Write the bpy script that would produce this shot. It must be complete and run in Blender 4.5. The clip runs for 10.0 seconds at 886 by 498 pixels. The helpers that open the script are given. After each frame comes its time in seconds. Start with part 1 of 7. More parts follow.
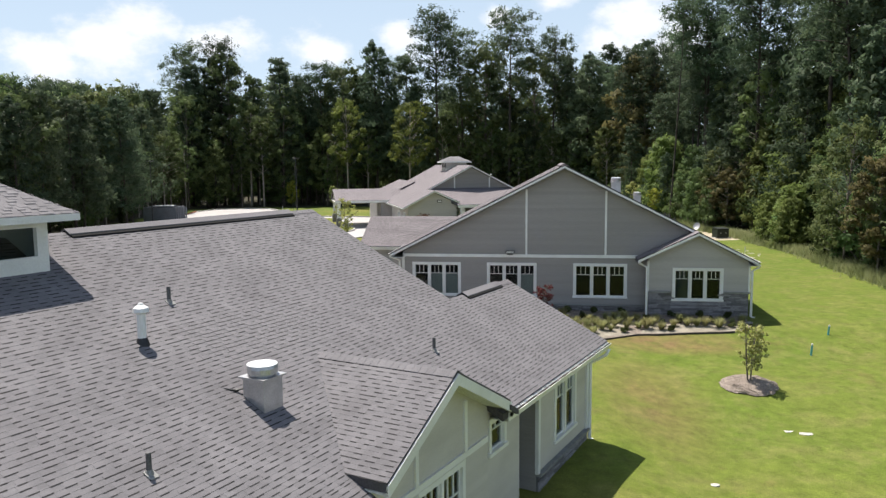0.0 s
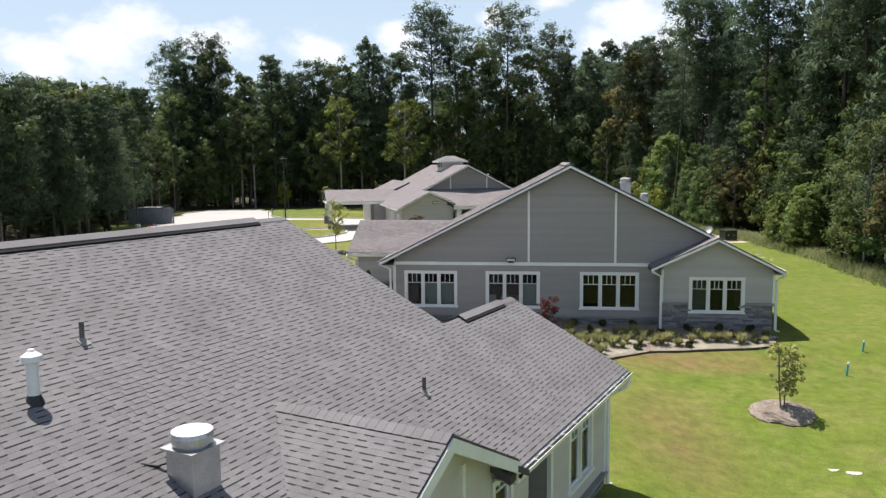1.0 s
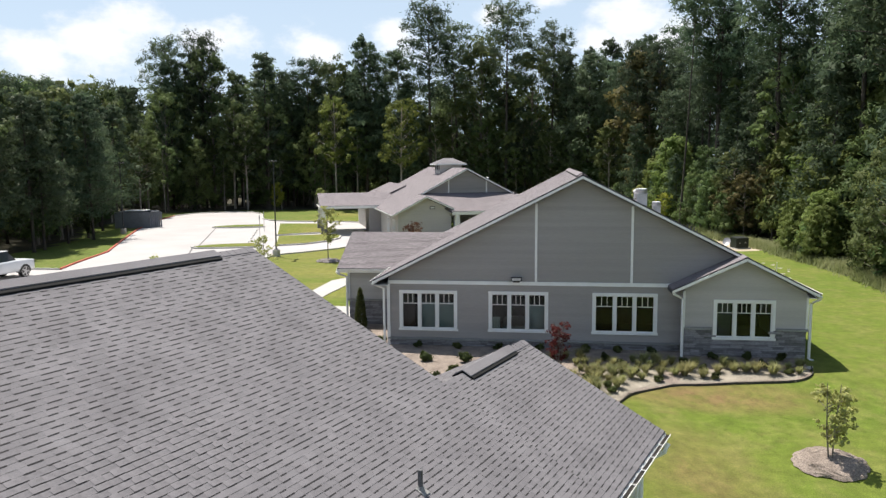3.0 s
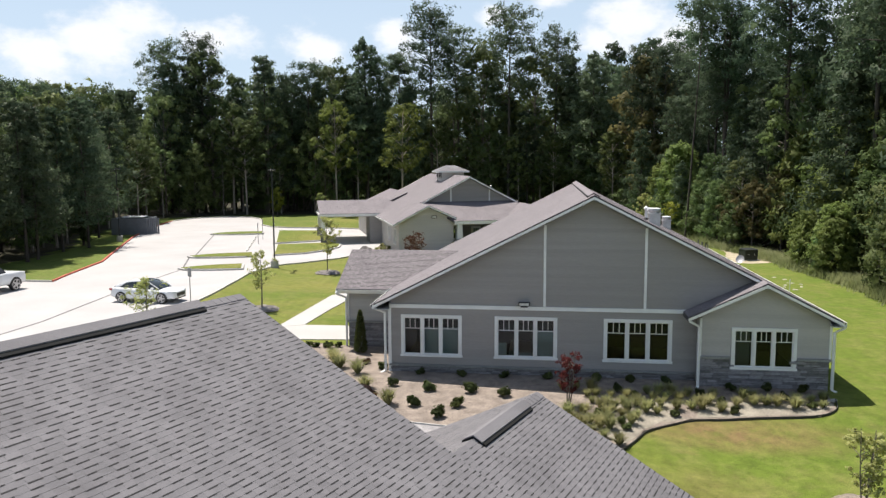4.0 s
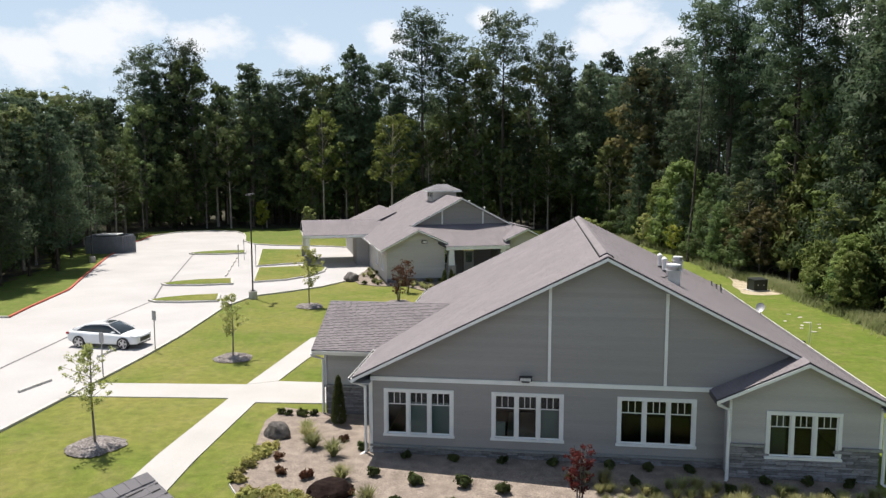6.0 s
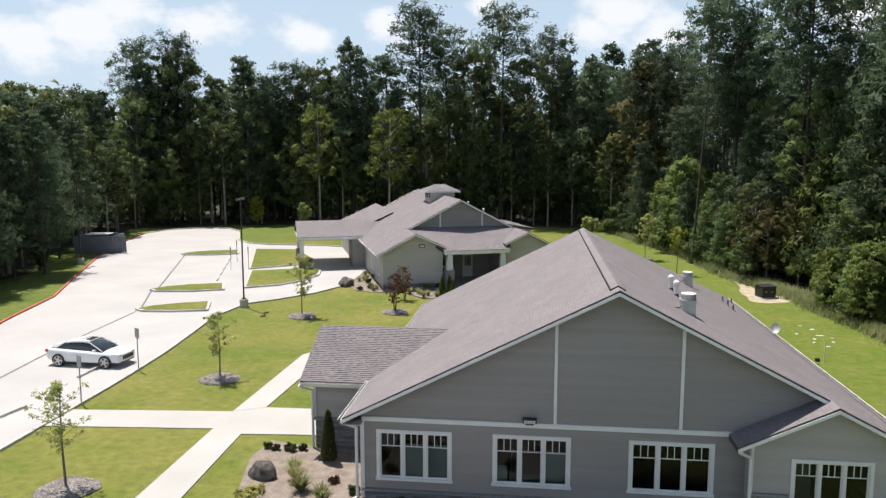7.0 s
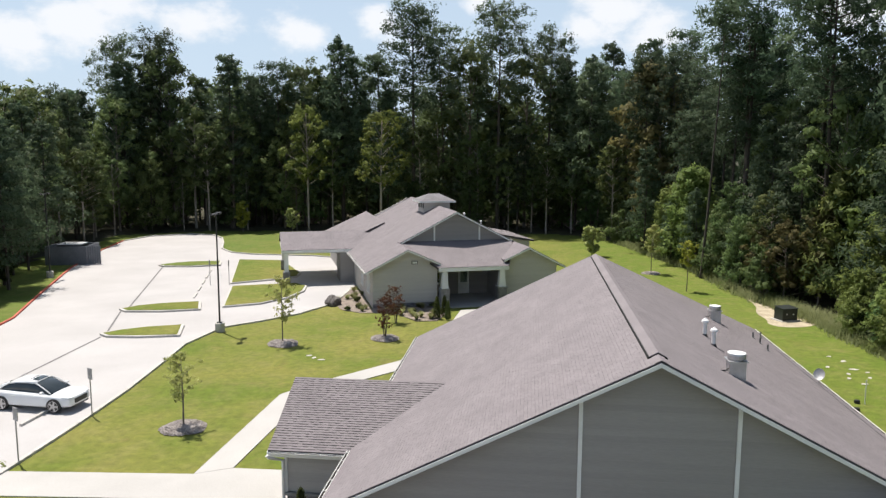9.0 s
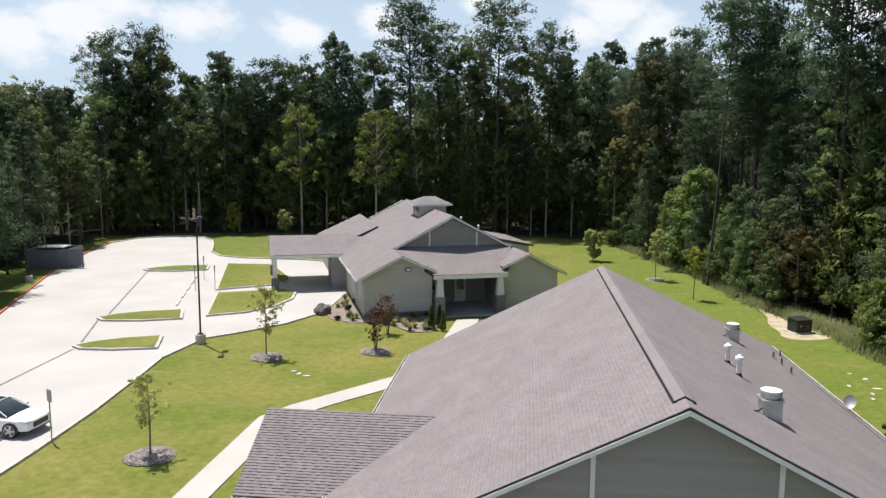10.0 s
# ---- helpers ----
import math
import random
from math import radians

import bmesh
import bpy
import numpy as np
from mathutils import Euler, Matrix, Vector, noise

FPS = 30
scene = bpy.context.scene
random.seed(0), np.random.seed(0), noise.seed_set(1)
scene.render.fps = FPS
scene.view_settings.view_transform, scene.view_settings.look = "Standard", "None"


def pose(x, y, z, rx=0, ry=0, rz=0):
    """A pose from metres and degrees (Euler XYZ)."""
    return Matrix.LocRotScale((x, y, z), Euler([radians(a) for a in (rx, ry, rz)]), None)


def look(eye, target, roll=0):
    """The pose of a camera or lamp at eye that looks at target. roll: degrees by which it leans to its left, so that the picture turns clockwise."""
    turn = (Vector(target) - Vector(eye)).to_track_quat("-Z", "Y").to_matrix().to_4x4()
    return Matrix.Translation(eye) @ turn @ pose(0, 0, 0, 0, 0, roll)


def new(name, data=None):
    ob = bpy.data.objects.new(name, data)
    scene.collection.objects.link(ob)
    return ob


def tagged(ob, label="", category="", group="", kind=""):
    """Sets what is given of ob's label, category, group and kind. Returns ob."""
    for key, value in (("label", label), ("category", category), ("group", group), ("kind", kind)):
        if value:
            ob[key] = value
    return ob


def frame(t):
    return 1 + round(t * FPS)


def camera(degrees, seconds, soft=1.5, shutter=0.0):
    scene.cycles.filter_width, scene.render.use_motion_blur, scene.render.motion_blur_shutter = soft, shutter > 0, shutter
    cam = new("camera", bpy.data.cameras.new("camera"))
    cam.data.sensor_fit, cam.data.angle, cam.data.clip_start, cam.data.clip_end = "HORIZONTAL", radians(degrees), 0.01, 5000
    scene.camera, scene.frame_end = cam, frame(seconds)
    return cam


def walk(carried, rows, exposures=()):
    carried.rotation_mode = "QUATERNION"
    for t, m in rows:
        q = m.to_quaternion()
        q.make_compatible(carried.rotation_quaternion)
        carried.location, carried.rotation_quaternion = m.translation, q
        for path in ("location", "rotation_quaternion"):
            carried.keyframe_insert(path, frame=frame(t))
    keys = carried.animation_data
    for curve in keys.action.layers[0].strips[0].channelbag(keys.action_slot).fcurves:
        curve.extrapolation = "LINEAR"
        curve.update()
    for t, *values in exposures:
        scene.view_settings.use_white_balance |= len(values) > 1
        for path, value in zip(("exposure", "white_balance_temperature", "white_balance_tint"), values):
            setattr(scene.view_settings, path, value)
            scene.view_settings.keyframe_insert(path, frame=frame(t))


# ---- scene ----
EXPOSURE = 0.43
cam = camera(61.0, 10.0, soft=1.4)
PATH = [
    (0, (1.629, 0.069, 6.984), (1.344, 2.035, 6.757), -0.5),
    (0.5, (1.393, 2.082, 6.971), (1.116, 4.05, 6.744), -0.6),
    (1, (1.279, 3.083, 6.979), (1.003, 5.051, 6.751), -0.6),
    (1.5, (1.177, 3.832, 6.978), (0.903, 5.8, 6.75), -0.6),
    (2, (1.092, 4.572, 7.095), (0.819, 6.54, 6.866), -0.6),
    (2.5, (1.006, 5.373, 7.214), (0.735, 7.342, 6.986), -0.6),
    (2.7, (0.932, 5.688, 7.264), (0.664, 7.656, 7.033), -0.5),
    (3.8, (0.49, 7.179, 7.965), (0.221, 9.147, 7.732), -0.4),
    (4, (0.465, 7.534, 8.09), (0.196, 9.502, 7.859), -0.3),
    (4.5, (0.352, 8.537, 8.487), (0.088, 10.506, 8.258), -0.3),
    (5, (0.237, 9.519, 8.857), (-0.024, 11.489, 8.63), -0.2),
    (5.5, (0.105, 10.482, 9.292), (-0.152, 12.453, 9.067), -0.1),
    (5.7, (0.06, 10.879, 9.46), (-0.19, 12.852, 9.236), -0.1),
    (7, (-0.222, 13.538, 10.802), (-0.464, 15.506, 10.543), 0.0),
    (7.5, (-0.373, 14.554, 11.299), (-0.604, 16.523, 11.034), 0.1),
    (8, (-0.487, 15.666, 11.507), (-0.717, 17.635, 11.243), 0.1),
    (8.5, (-0.649, 16.816, 11.541), (-0.877, 18.785, 11.277), 0.2),
    (9, (-0.864, 17.993, 11.614), (-1.088, 19.963, 11.349), 0.2),
    (9.5, (-0.978, 19.386, 11.666), (-1.201, 21.356, 11.4), 0.3),
    (10, (-0.964, 20.804, 11.716), (-1.184, 22.774, 11.45), 0.4),
]
walk(cam, [(t, look(eye, target, roll)) for t, eye, target, roll in PATH], [(0.0, EXPOSURE + 0.14), (2.7, EXPOSURE + 0.14), (5.5, EXPOSURE + 0.03), (10.0, EXPOSURE)])

# ---- world and sun ----
SUN_FROM = Vector((-0.28, 0.26, 0.93)).normalized()
world = bpy.data.worlds.new("world")
scene.world = world
world.use_nodes = True
wn, wl = world.node_tree.nodes, world.node_tree.links
wn.clear()
w_out, w_bg = wn.new("ShaderNodeOutputWorld"), wn.new("ShaderNodeBackground")
sky = wn.new("ShaderNodeTexSky")
sky.sky_type, sky.sun_disc = "NISHITA", False
sky.sun_elevation, sky.sun_rotation = radians(68), radians(-47)
sky.air_density, sky.dust_density, sky.ozone_density = 1.0, 1.2, 1.0
w_bg.inputs["Strength"].default_value = 0.076


def w_math(op, a, b=None, clamp=False):
    q = wn.new("ShaderNodeMath")
    q.operation, q.use_clamp = op, clamp
    for k, v in enumerate((a, b)):
        if v is None:
            continue
        if isinstance(v, (int, float)):
            q.inputs[k].default_value = v
        else:
            wl.new(v, q.inputs[k])
    return q.outputs[0]


def w_noise(scale, detail, rough, stretch, place=(0, 0, 0)):
    mp, q = wn.new("ShaderNodeMapping"), wn.new("ShaderNodeTexNoise")
    mp.inputs["Scale"].default_value, mp.inputs["Location"].default_value = stretch, place
    q.inputs["Scale"].default_value, q.inputs["Detail"].default_value, q.inputs["Roughness"].default_value = scale, detail, rough
    wl.new(w_tc.outputs["Generated"], mp.inputs["Vector"])
    wl.new(mp.outputs["Vector"], q.inputs["Vector"])
    return q.outputs["Fac"]


w_tc, w_sep = wn.new("ShaderNodeTexCoord"), wn.new("ShaderNodeSeparateXYZ")
wl.new(w_tc.outputs["Generated"], w_sep.inputs[0])
# cumulus banks low over the woods, thinner scattered cloud elsewhere
CLOUDS = ((-0.52, 0.84, 0.135, 0.085), (-0.485, 0.86, 0.17, 0.055), (-0.58, 0.81, 0.12, 0.07), (-0.40, 0.90, 0.15, 0.06), (-0.29, 0.945, 0.145, 0.055), (-0.195, 0.97, 0.155, 0.045), (0.10, 0.98, 0.17, 0.07), (0.15, 0.98, 0.145, 0.06), (0.06, 0.985, 0.15, 0.05), (0.0, 0.98, 0.205, 0.04), (-0.07, 0.98, 0.185, 0.035), (0.36, 0.92, 0.16, 0.07))
w_flat = wn.new("ShaderNodeVectorMath")
w_flat.operation, w_flat.inputs[1].default_value = "MULTIPLY", (1, 1, 1.5)
wl.new(w_tc.outputs["Generated"], w_flat.inputs[0])
heap = w_math("MULTIPLY", w_noise(2.6, 3.0, 0.5, (1, 1, 2.2), (0.6, 0.2, 0.0)), 1.05)
heap = w_math("SUBTRACT", heap, 0.17)
for cx, cy, cz, cr in CLOUDS:
    d = wn.new("ShaderNodeVectorMath")
    d.operation, d.inputs[1].default_value = "DISTANCE", (cx, cy, cz * 1.5)
    wl.new(w_flat.outputs[0], d.inputs[0])
    heap = w_math("MAXIMUM", heap, w_math("SUBTRACT", 1.0, w_math("MULTIPLY", d.outputs["Value"], 0.5 / (cr * 0.92))))
puff = w_math("MULTIPLY", w_math("SUBTRACT", w_noise(17, 7.0, 0.62, (1, 1, 1.7)), 0.5), 0.95)
w_ramp = wn.new("ShaderNodeMapRange")
w_ramp.interpolation_type = "SMOOTHSTEP"
w_ramp.inputs["From Min"].default_value, w_ramp.inputs["From Max"].default_value = 0.53, 0.88
w_ramp.inputs["To Max"].default_value = 0.95
wl.new(w_math("ADD", heap, puff), w_ramp.inputs["Value"])
# pale haze near the horizon, deeper blue overhead
w_haze, w_mix, w_up = wn.new("ShaderNodeMixRGB"), wn.new("ShaderNodeMixRGB"), wn.new("ShaderNodeMapRange")
w_up.inputs["From Min"].default_value, w_up.inputs["From Max"].default_value = 0.1, 0.65
w_up.inputs["To Min"].default_value, w_up.inputs["To Max"].default_value = 0.85, 0.12
wl.new(w_sep.outputs["Z"], w_up.inputs["Value"])
wl.new(w_up.outputs["Result"], w_haze.inputs[0])
w_haze.inputs[2].default_value = (6.3, 7.7, 9.3, 1)
w_mix.inputs[2].default_value = (9.3, 9.5, 9.9, 1)
wl.new(sky.outputs["Color"], w_haze.inputs[1])
wl.new(w_haze.outputs["Color"], w_mix.inputs[1])
wl.new(w_ramp.outputs["Result"], w_mix.inputs[0])
wl.new(w_mix.outputs["Color"], w_bg.inputs["Color"])
wl.new(w_bg.outputs["Background"], w_out.inputs["Surface"])
sun_data = bpy.data.lights.new("sun", "SUN")
sun_data.energy, sun_data.angle, sun_data.color = 5.0, radians(0.53), (1.0, 0.935, 0.85)
sun = new("sun", sun_data)
sun.matrix_world = look(SUN_FROM * 50, (0, 0, 0))


# ---- materials ----
def material(name, dark, light, rough=0.8, scale=2.0, fine=40.0, bump=0.3, bump_dist=0.01, metal=0.0, per=None, spread=0.25, stretch=(1, 1, 1), hue=0.0, fine_amount=0.3):
    """Two colours mixed by a broad noise, a fine grain over it, a bump, and a spread of brightness by object or by piece."""
    m = bpy.data.materials.new(name)
    m.use_nodes = True
    n, l = m.node_tree.nodes, m.node_tree.links
    b = n["Principled BSDF"]
    b.inputs["Roughness"].default_value, b.inputs["Metallic"].default_value = rough, metal
    tc, mp = n.new("ShaderNodeTexCoord"), n.new("ShaderNodeMapping")
    mp.inputs["Scale"].default_value = stretch
    l.new(tc.outputs["Object"], mp.inputs["Vector"])
    big, small = n.new("ShaderNodeTexNoise"), n.new("ShaderNodeTexNoise")
    big.inputs["Scale"].default_value, big.inputs["Detail"].default_value = scale, 5
    small.inputs["Scale"].default_value, small.inputs["Detail"].default_value = fine, 3
    for q in (big, small):
        l.new(mp.outputs["Vector"], q.inputs["Vector"])
    ramp = n.new("ShaderNodeValToRGB")
    ramp.color_ramp.elements[0].position, ramp.color_ramp.elements[1].position = 0.3, 0.7
    ramp.color_ramp.elements[0].color, ramp.color_ramp.elements[1].color = (*dark, 1), (*light, 1)
    l.new(big.outputs["Fac"], ramp.inputs["Fac"])
    grain = n.new("ShaderNodeMapRange")
    grain.inputs["From Min"].default_value, grain.inputs["From Max"].default_value = 0.3, 0.7
    grain.inputs["To Min"].default_value, grain.inputs["To Max"].default_value = 1 - fine_amount, 1 + fine_amount
    l.new(small.outputs["Fac"], grain.inputs["Value"])
    hsv = n.new("ShaderNodeHueSaturation")
    l.new(ramp.outputs["Color"], hsv.inputs["Color"])
    value = grain.outputs["Result"]
    if per:
        src = n.new("ShaderNodeObjectInfo") if per == "object" else n.new("ShaderNodeNewGeometry")
        rnd = src.outputs["Random"] if per == "object" else src.outputs["Random Per Island"]
        rng = n.new("ShaderNodeMapRange")
        rng.inputs["To Min"].default_value, rng.inputs["To Max"].default_value = 1 - spread, 1 + spread
        l.new(rnd, rng.inputs["Value"])
        mul = n.new("ShaderNodeMath")
        mul.operation = "MULTIPLY"
        l.new(value, mul.inputs[0]), l.new(rng.outputs["Result"], mul.inputs[1])
        value = mul.outputs["Value"]
        if hue:
            h = n.new("ShaderNodeMapRange")
            h.inputs["To Min"].default_value, h.inputs["To Max"].default_value = 0.5 - hue, 0.5 + hue
            wn2 = n.new("ShaderNodeTexWhiteNoise")
            wn2.noise_dimensions = "1D"
            l.new(rnd, wn2.inputs["W"])
            l.new(wn2.outputs["Value"], h.inputs["Value"])
            l.new(h.outputs["Result"], hsv.inputs["Hue"])
    l.new(value, hsv.inputs["Value"])
    l.new(hsv.outputs["Color"], b.inputs["Base Color"])
    if bump:
        bp = n.new("ShaderNodeBump")
        bp.inputs["Strength"].default_value, bp.inputs["Distance"].default_value = bump, bump_dist
        l.new(small.outputs["Fac"], bp.inputs["Height"])
        l.new(bp.outputs["Normal"], b.inputs["Normal"])
    return m


def leaf_material(name, dark, light, hue=0.03, spread=0.35):
    m = material(name, dark, light, rough=0.55, scale=0.45, fine=2.2, bump=0, per="object", spread=spread, hue=hue, fine_amount=0.16)
    n, l = m.node_tree.nodes, m.node_tree.links
    b = n["Principled BSDF"]
    b.inputs["Specular IOR Level"].default_value = 0.12
    tr, mx = n.new("ShaderNodeBsdfTranslucent"), n.new("ShaderNodeMixShader")
    mx.inputs[0].default_value = 0.48
    l.new(b.inputs["Base Color"].links[0].from_socket, tr.inputs["Color"])
    l.new(b.outputs["BSDF"], mx.inputs[1]), l.new(tr.outputs["BSDF"], mx.inputs[2])
    l.new(mx.outputs["Shader"], n["Material Output"].inputs["Surface"])
    return m


def glass_material(name, tint, clear):
    m = bpy.data.materials.new(name)
    m.use_nodes = True
    n, l = m.node_tree.nodes, m.node_tree.links
    n.remove(n["Principled BSDF"])
    tr, gl, mx, fr = n.new("ShaderNodeBsdfTransparent"), n.new("ShaderNodeBsdfGlossy"), n.new("ShaderNodeMixShader"), n.new("ShaderNodeFresnel")
    tr.inputs["Color"].default_value = (*[c * clear for c in tint], 1)
    gl.inputs["Roughness"].default_value = 0.02
    fr.inputs["IOR"].default_value = 1.38
    l.new(fr.outputs["Fac"], mx.inputs[0]), l.new(tr.outputs["BSDF"], mx.inputs[1]), l.new(gl.outputs["BSDF"], mx.inputs[2])
    l.new(mx.outputs["Shader"], n["Material Output"].inputs["Surface"])
    return m


def lawn_material():
    """Mown grass: green and yellowed sweeps, mower-wide mottling, bleached and brown spots, fine blades."""
    m = bpy.data.materials.new("lawn")
    m.use_nodes = True
    n, l = m.node_tree.nodes, m.node_tree.links
    b, tc = n["Principled BSDF"], n.new("ShaderNodeTexCoord")
    b.inputs["Roughness"].default_value = 0.9
    b.inputs["Specular IOR Level"].default_value = 0.2

    def fac(scale, lo, hi, detail=5, rough=0.55, place=(0, 0, 0)):
        mp, q, r = n.new("ShaderNodeMapping"), n.new("ShaderNodeTexNoise"), n.new("ShaderNodeMapRange")
        mp.inputs["Location"].default_value = place
        q.inputs["Scale"].default_value, q.inputs["Detail"].default_value, q.inputs["Roughness"].default_value = scale, detail, rough
        r.inputs["From Min"].default_value, r.inputs["From Max"].default_value = lo, hi
        l.new(tc.outputs["Object"], mp.inputs["Vector"])
        l.new(mp.outputs["Vector"], q.inputs["Vector"])
        l.new(q.outputs["Fac"], r.inputs["Value"])
        return r.outputs["Result"], q.outputs["Fac"]

    def mix(f, a, c):
        q = n.new("ShaderNodeMixRGB")
        l.new(f, q.inputs[0])
        for k, v in ((1, a), (2, c)):
            if isinstance(v, tuple):
                q.inputs[k].default_value = (*v, 1)
            else:
                l.new(v, q.inputs[k])
        return q.outputs[0]

    def calc(op, a, c):
        q = n.new("ShaderNodeMath")
        q.operation, q.use_clamp = op, True
        for k, v in ((0, a), (1, c)):
            if isinstance(v, (int, float)):
                q.inputs[k].default_value = v
            else:
                l.new(v, q.inputs[k])
        return q.outputs[0]

    col = mix(fac(0.16, 0.36, 0.64, 6)[0], (0.106, 0.142, 0.019), (0.176, 0.174, 0.040))
    # lusher on the open lawn beside the houses than round the lot
    sep, lush = n.new("ShaderNodeSeparateXYZ"), n.new("ShaderNodeMapRange")
    lush.inputs["From Min"].default_value, lush.inputs["From Max"].default_value = -2.0, 8.0
    lush.inputs["To Max"].default_value = 0.6
    l.new(tc.outputs["Object"], sep.inputs[0])
    l.new(sep.outputs["X"], lush.inputs["Value"])
    col = mix(lush.outputs["Result"], col, (0.094, 0.148, 0.017))
    verge = n.new("ShaderNodeMapRange")
    verge.inputs["From Min"].default_value, verge.inputs["From Max"].default_value = -27.0, -34.0
    verge.inputs["To Max"].default_value = 0.75
    l.new(sep.outputs["X"], verge.inputs["Value"])
    col = mix(verge.outputs["Result"], col, (0.092, 0.140, 0.024))
    col = mix(calc("MULTIPLY", fac(0.75, 0.46, 0.72, 6, 0.68, (9, 4, 0))[0], 0.6), col, (0.200, 0.185, 0.064))
    # thin grass on the stretch along the planting bed
    thin = 0.0
    for cx, cy, sx, sy, reach, most in ((6.2, 31.3, 0.36, 1.25, 1.9, 1.0), (5.0, 24.5, 0.9, 0.42, 2.0, 0.6)):
        mp, d, near = n.new("ShaderNodeMapping"), n.new("ShaderNodeVectorMath"), n.new("ShaderNodeMapRange")
        mp.inputs["Scale"].default_value, mp.inputs["Location"].default_value = (sx, sy, 0), (-cx * sx, -cy * sy, 0)
        d.operation = "LENGTH"
        near.inputs["From Min"].default_value, near.inputs["From Max"].default_value = 0.2, reach
        near.inputs["To Min"].default_value, near.inputs["To Max"].default_value = most, 0.0
        l.new(tc.outputs["Object"], mp.inputs["Vector"])
        l.new(mp.outputs["Vector"], d.inputs[0])
        l.new(d.outputs["Value"], near.inputs["Value"])
        thin = calc("ADD", thin, near.outputs["Result"])
    dry, _ = fac(0.42, 0.58, 0.78, 7, 0.7, (3, 1, 0))
    bare = calc("ADD", calc("MULTIPLY", dry, 0.6), calc("MULTIPLY", thin, fac(0.8, 0.20, 0.52, 6, 0.65, (1, 7, 0))[0]))
    col = mix(bare, col, (0.185, 0.125, 0.058))
    hsv = n.new("ShaderNodeHueSaturation")
    l.new(col, hsv.inputs["Color"])
    tone = n.new("ShaderNodeMath")
    tone.operation = "MULTIPLY"
    for k, (scale, lo, hi, a, c) in enumerate(((2.6, 0.3, 0.7, 0.78, 1.2), (30, 0.28, 0.72, 0.68, 1.32))):
        q, _ = fac(scale, lo, hi, 4, 0.6)
        r = n.new("ShaderNodeMapRange")
        r.inputs["To Min"].default_value, r.inputs["To Max"].default_value = a, c
        l.new(q, r.inputs["Value"])
        l.new(r.outputs["Result"], tone.inputs[k])
    l.new(tone.outputs[0], hsv.inputs["Value"])
    l.new(hsv.outputs["Color"], b.inputs["Base Color"])
    bp = n.new("ShaderNodeBump")
    bp.inputs["Strength"].default_value, bp.inputs["Distance"].default_value = 0.55, 0.04
    l.new(fac(22, 0.3, 0.7, 4)[1], bp.inputs["Height"])
    l.new(bp.outputs["Normal"], b.inputs["Normal"])
    return m


M_GRASS = lawn_material()
M_FLOOR = material("forest_floor", (0.022, 0.02, 0.011), (0.055, 0.05, 0.022), 0.95, 0.5, 6, 0.6, 0.1)
M_CONC = material("concrete", (0.375, 0.361, 0.355), (0.432, 0.418, 0.412), 0.85, 0.25, 25, 0.15, 0.005, fine_amount=0.08)
M_WALK = material("walk_concrete", (0.382, 0.369, 0.351), (0.442, 0.428, 0.41), 0.85, 0.4, 25, 0.15, 0.005, fine_amount=0.1)
M_KERB = material("kerb_concrete", (0.40, 0.39, 0.36), (0.52, 0.50, 0.47), 0.85, 1.0, 20, 0.2)
M_RED = material("red_kerb_paint", (0.36, 0.06, 0.036), (0.48, 0.11, 0.065), 0.7, 1.5, 20, 0.2)
M_JOINT = material("joint_sealant", (0.10, 0.10, 0.10), (0.16, 0.15, 0.15), 0.8)
M_SHINGLE = material("asphalt_shingle", (0.142, 0.135, 0.142), (0.186, 0.178, 0.186), 0.93, 1.3, 160, 0.5, 0.004, per="island", spread=0.07, fine_amount=0.22)
M_SHINGLE_PIECE = material("asphalt_shingle_piece", (0.142, 0.135, 0.142), (0.186, 0.178, 0.186), 0.93, 1.3, 160, 0.5, 0.004, per="object", spread=0.07, fine_amount=0.22)
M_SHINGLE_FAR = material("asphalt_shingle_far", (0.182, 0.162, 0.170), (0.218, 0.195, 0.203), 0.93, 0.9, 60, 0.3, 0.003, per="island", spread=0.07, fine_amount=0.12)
# printed shingle band and tab-edge shade together, as one near-black colour
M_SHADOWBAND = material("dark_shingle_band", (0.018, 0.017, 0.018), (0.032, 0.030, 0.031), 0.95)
# near-black strip colour for the shaded gap under ridge vent caps
M_VENTSHADE = material("black_vent_mesh", (0.004, 0.004, 0.004), (0.008, 0.008, 0.008), 0.97)
# near-black gutter fill, the trough's shade given as a colour
M_TROUGHSHADE = material("damp_leaf_litter", (0.006, 0.005, 0.004), (0.022, 0.017, 0.012), 0.97, 6, 40, 0.6, 0.02)
M_ROOFBASE = material("roof_underlay", (0.06, 0.055, 0.06), (0.09, 0.085, 0.09), 0.95)
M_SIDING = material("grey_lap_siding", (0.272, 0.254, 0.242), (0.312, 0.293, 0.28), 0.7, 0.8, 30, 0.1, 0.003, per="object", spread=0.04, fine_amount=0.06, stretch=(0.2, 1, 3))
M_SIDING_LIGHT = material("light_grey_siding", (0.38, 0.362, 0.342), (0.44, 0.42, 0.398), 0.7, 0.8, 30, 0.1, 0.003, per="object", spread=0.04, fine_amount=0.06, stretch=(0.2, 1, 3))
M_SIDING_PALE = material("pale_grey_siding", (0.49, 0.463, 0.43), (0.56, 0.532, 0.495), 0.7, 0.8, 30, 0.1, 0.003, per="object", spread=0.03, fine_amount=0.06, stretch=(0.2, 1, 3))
M_WHITE = material("white_trim_paint", (0.70, 0.70, 0.68), (0.80, 0.80, 0.78), 0.5, 1.5, 30, 0.05, 0.002, fine_amount=0.05)
M_SOFFIT = material("soffit", (0.55, 0.55, 0.52), (0.62, 0.62, 0.60), 0.7, 1.5, 30, 0.05)
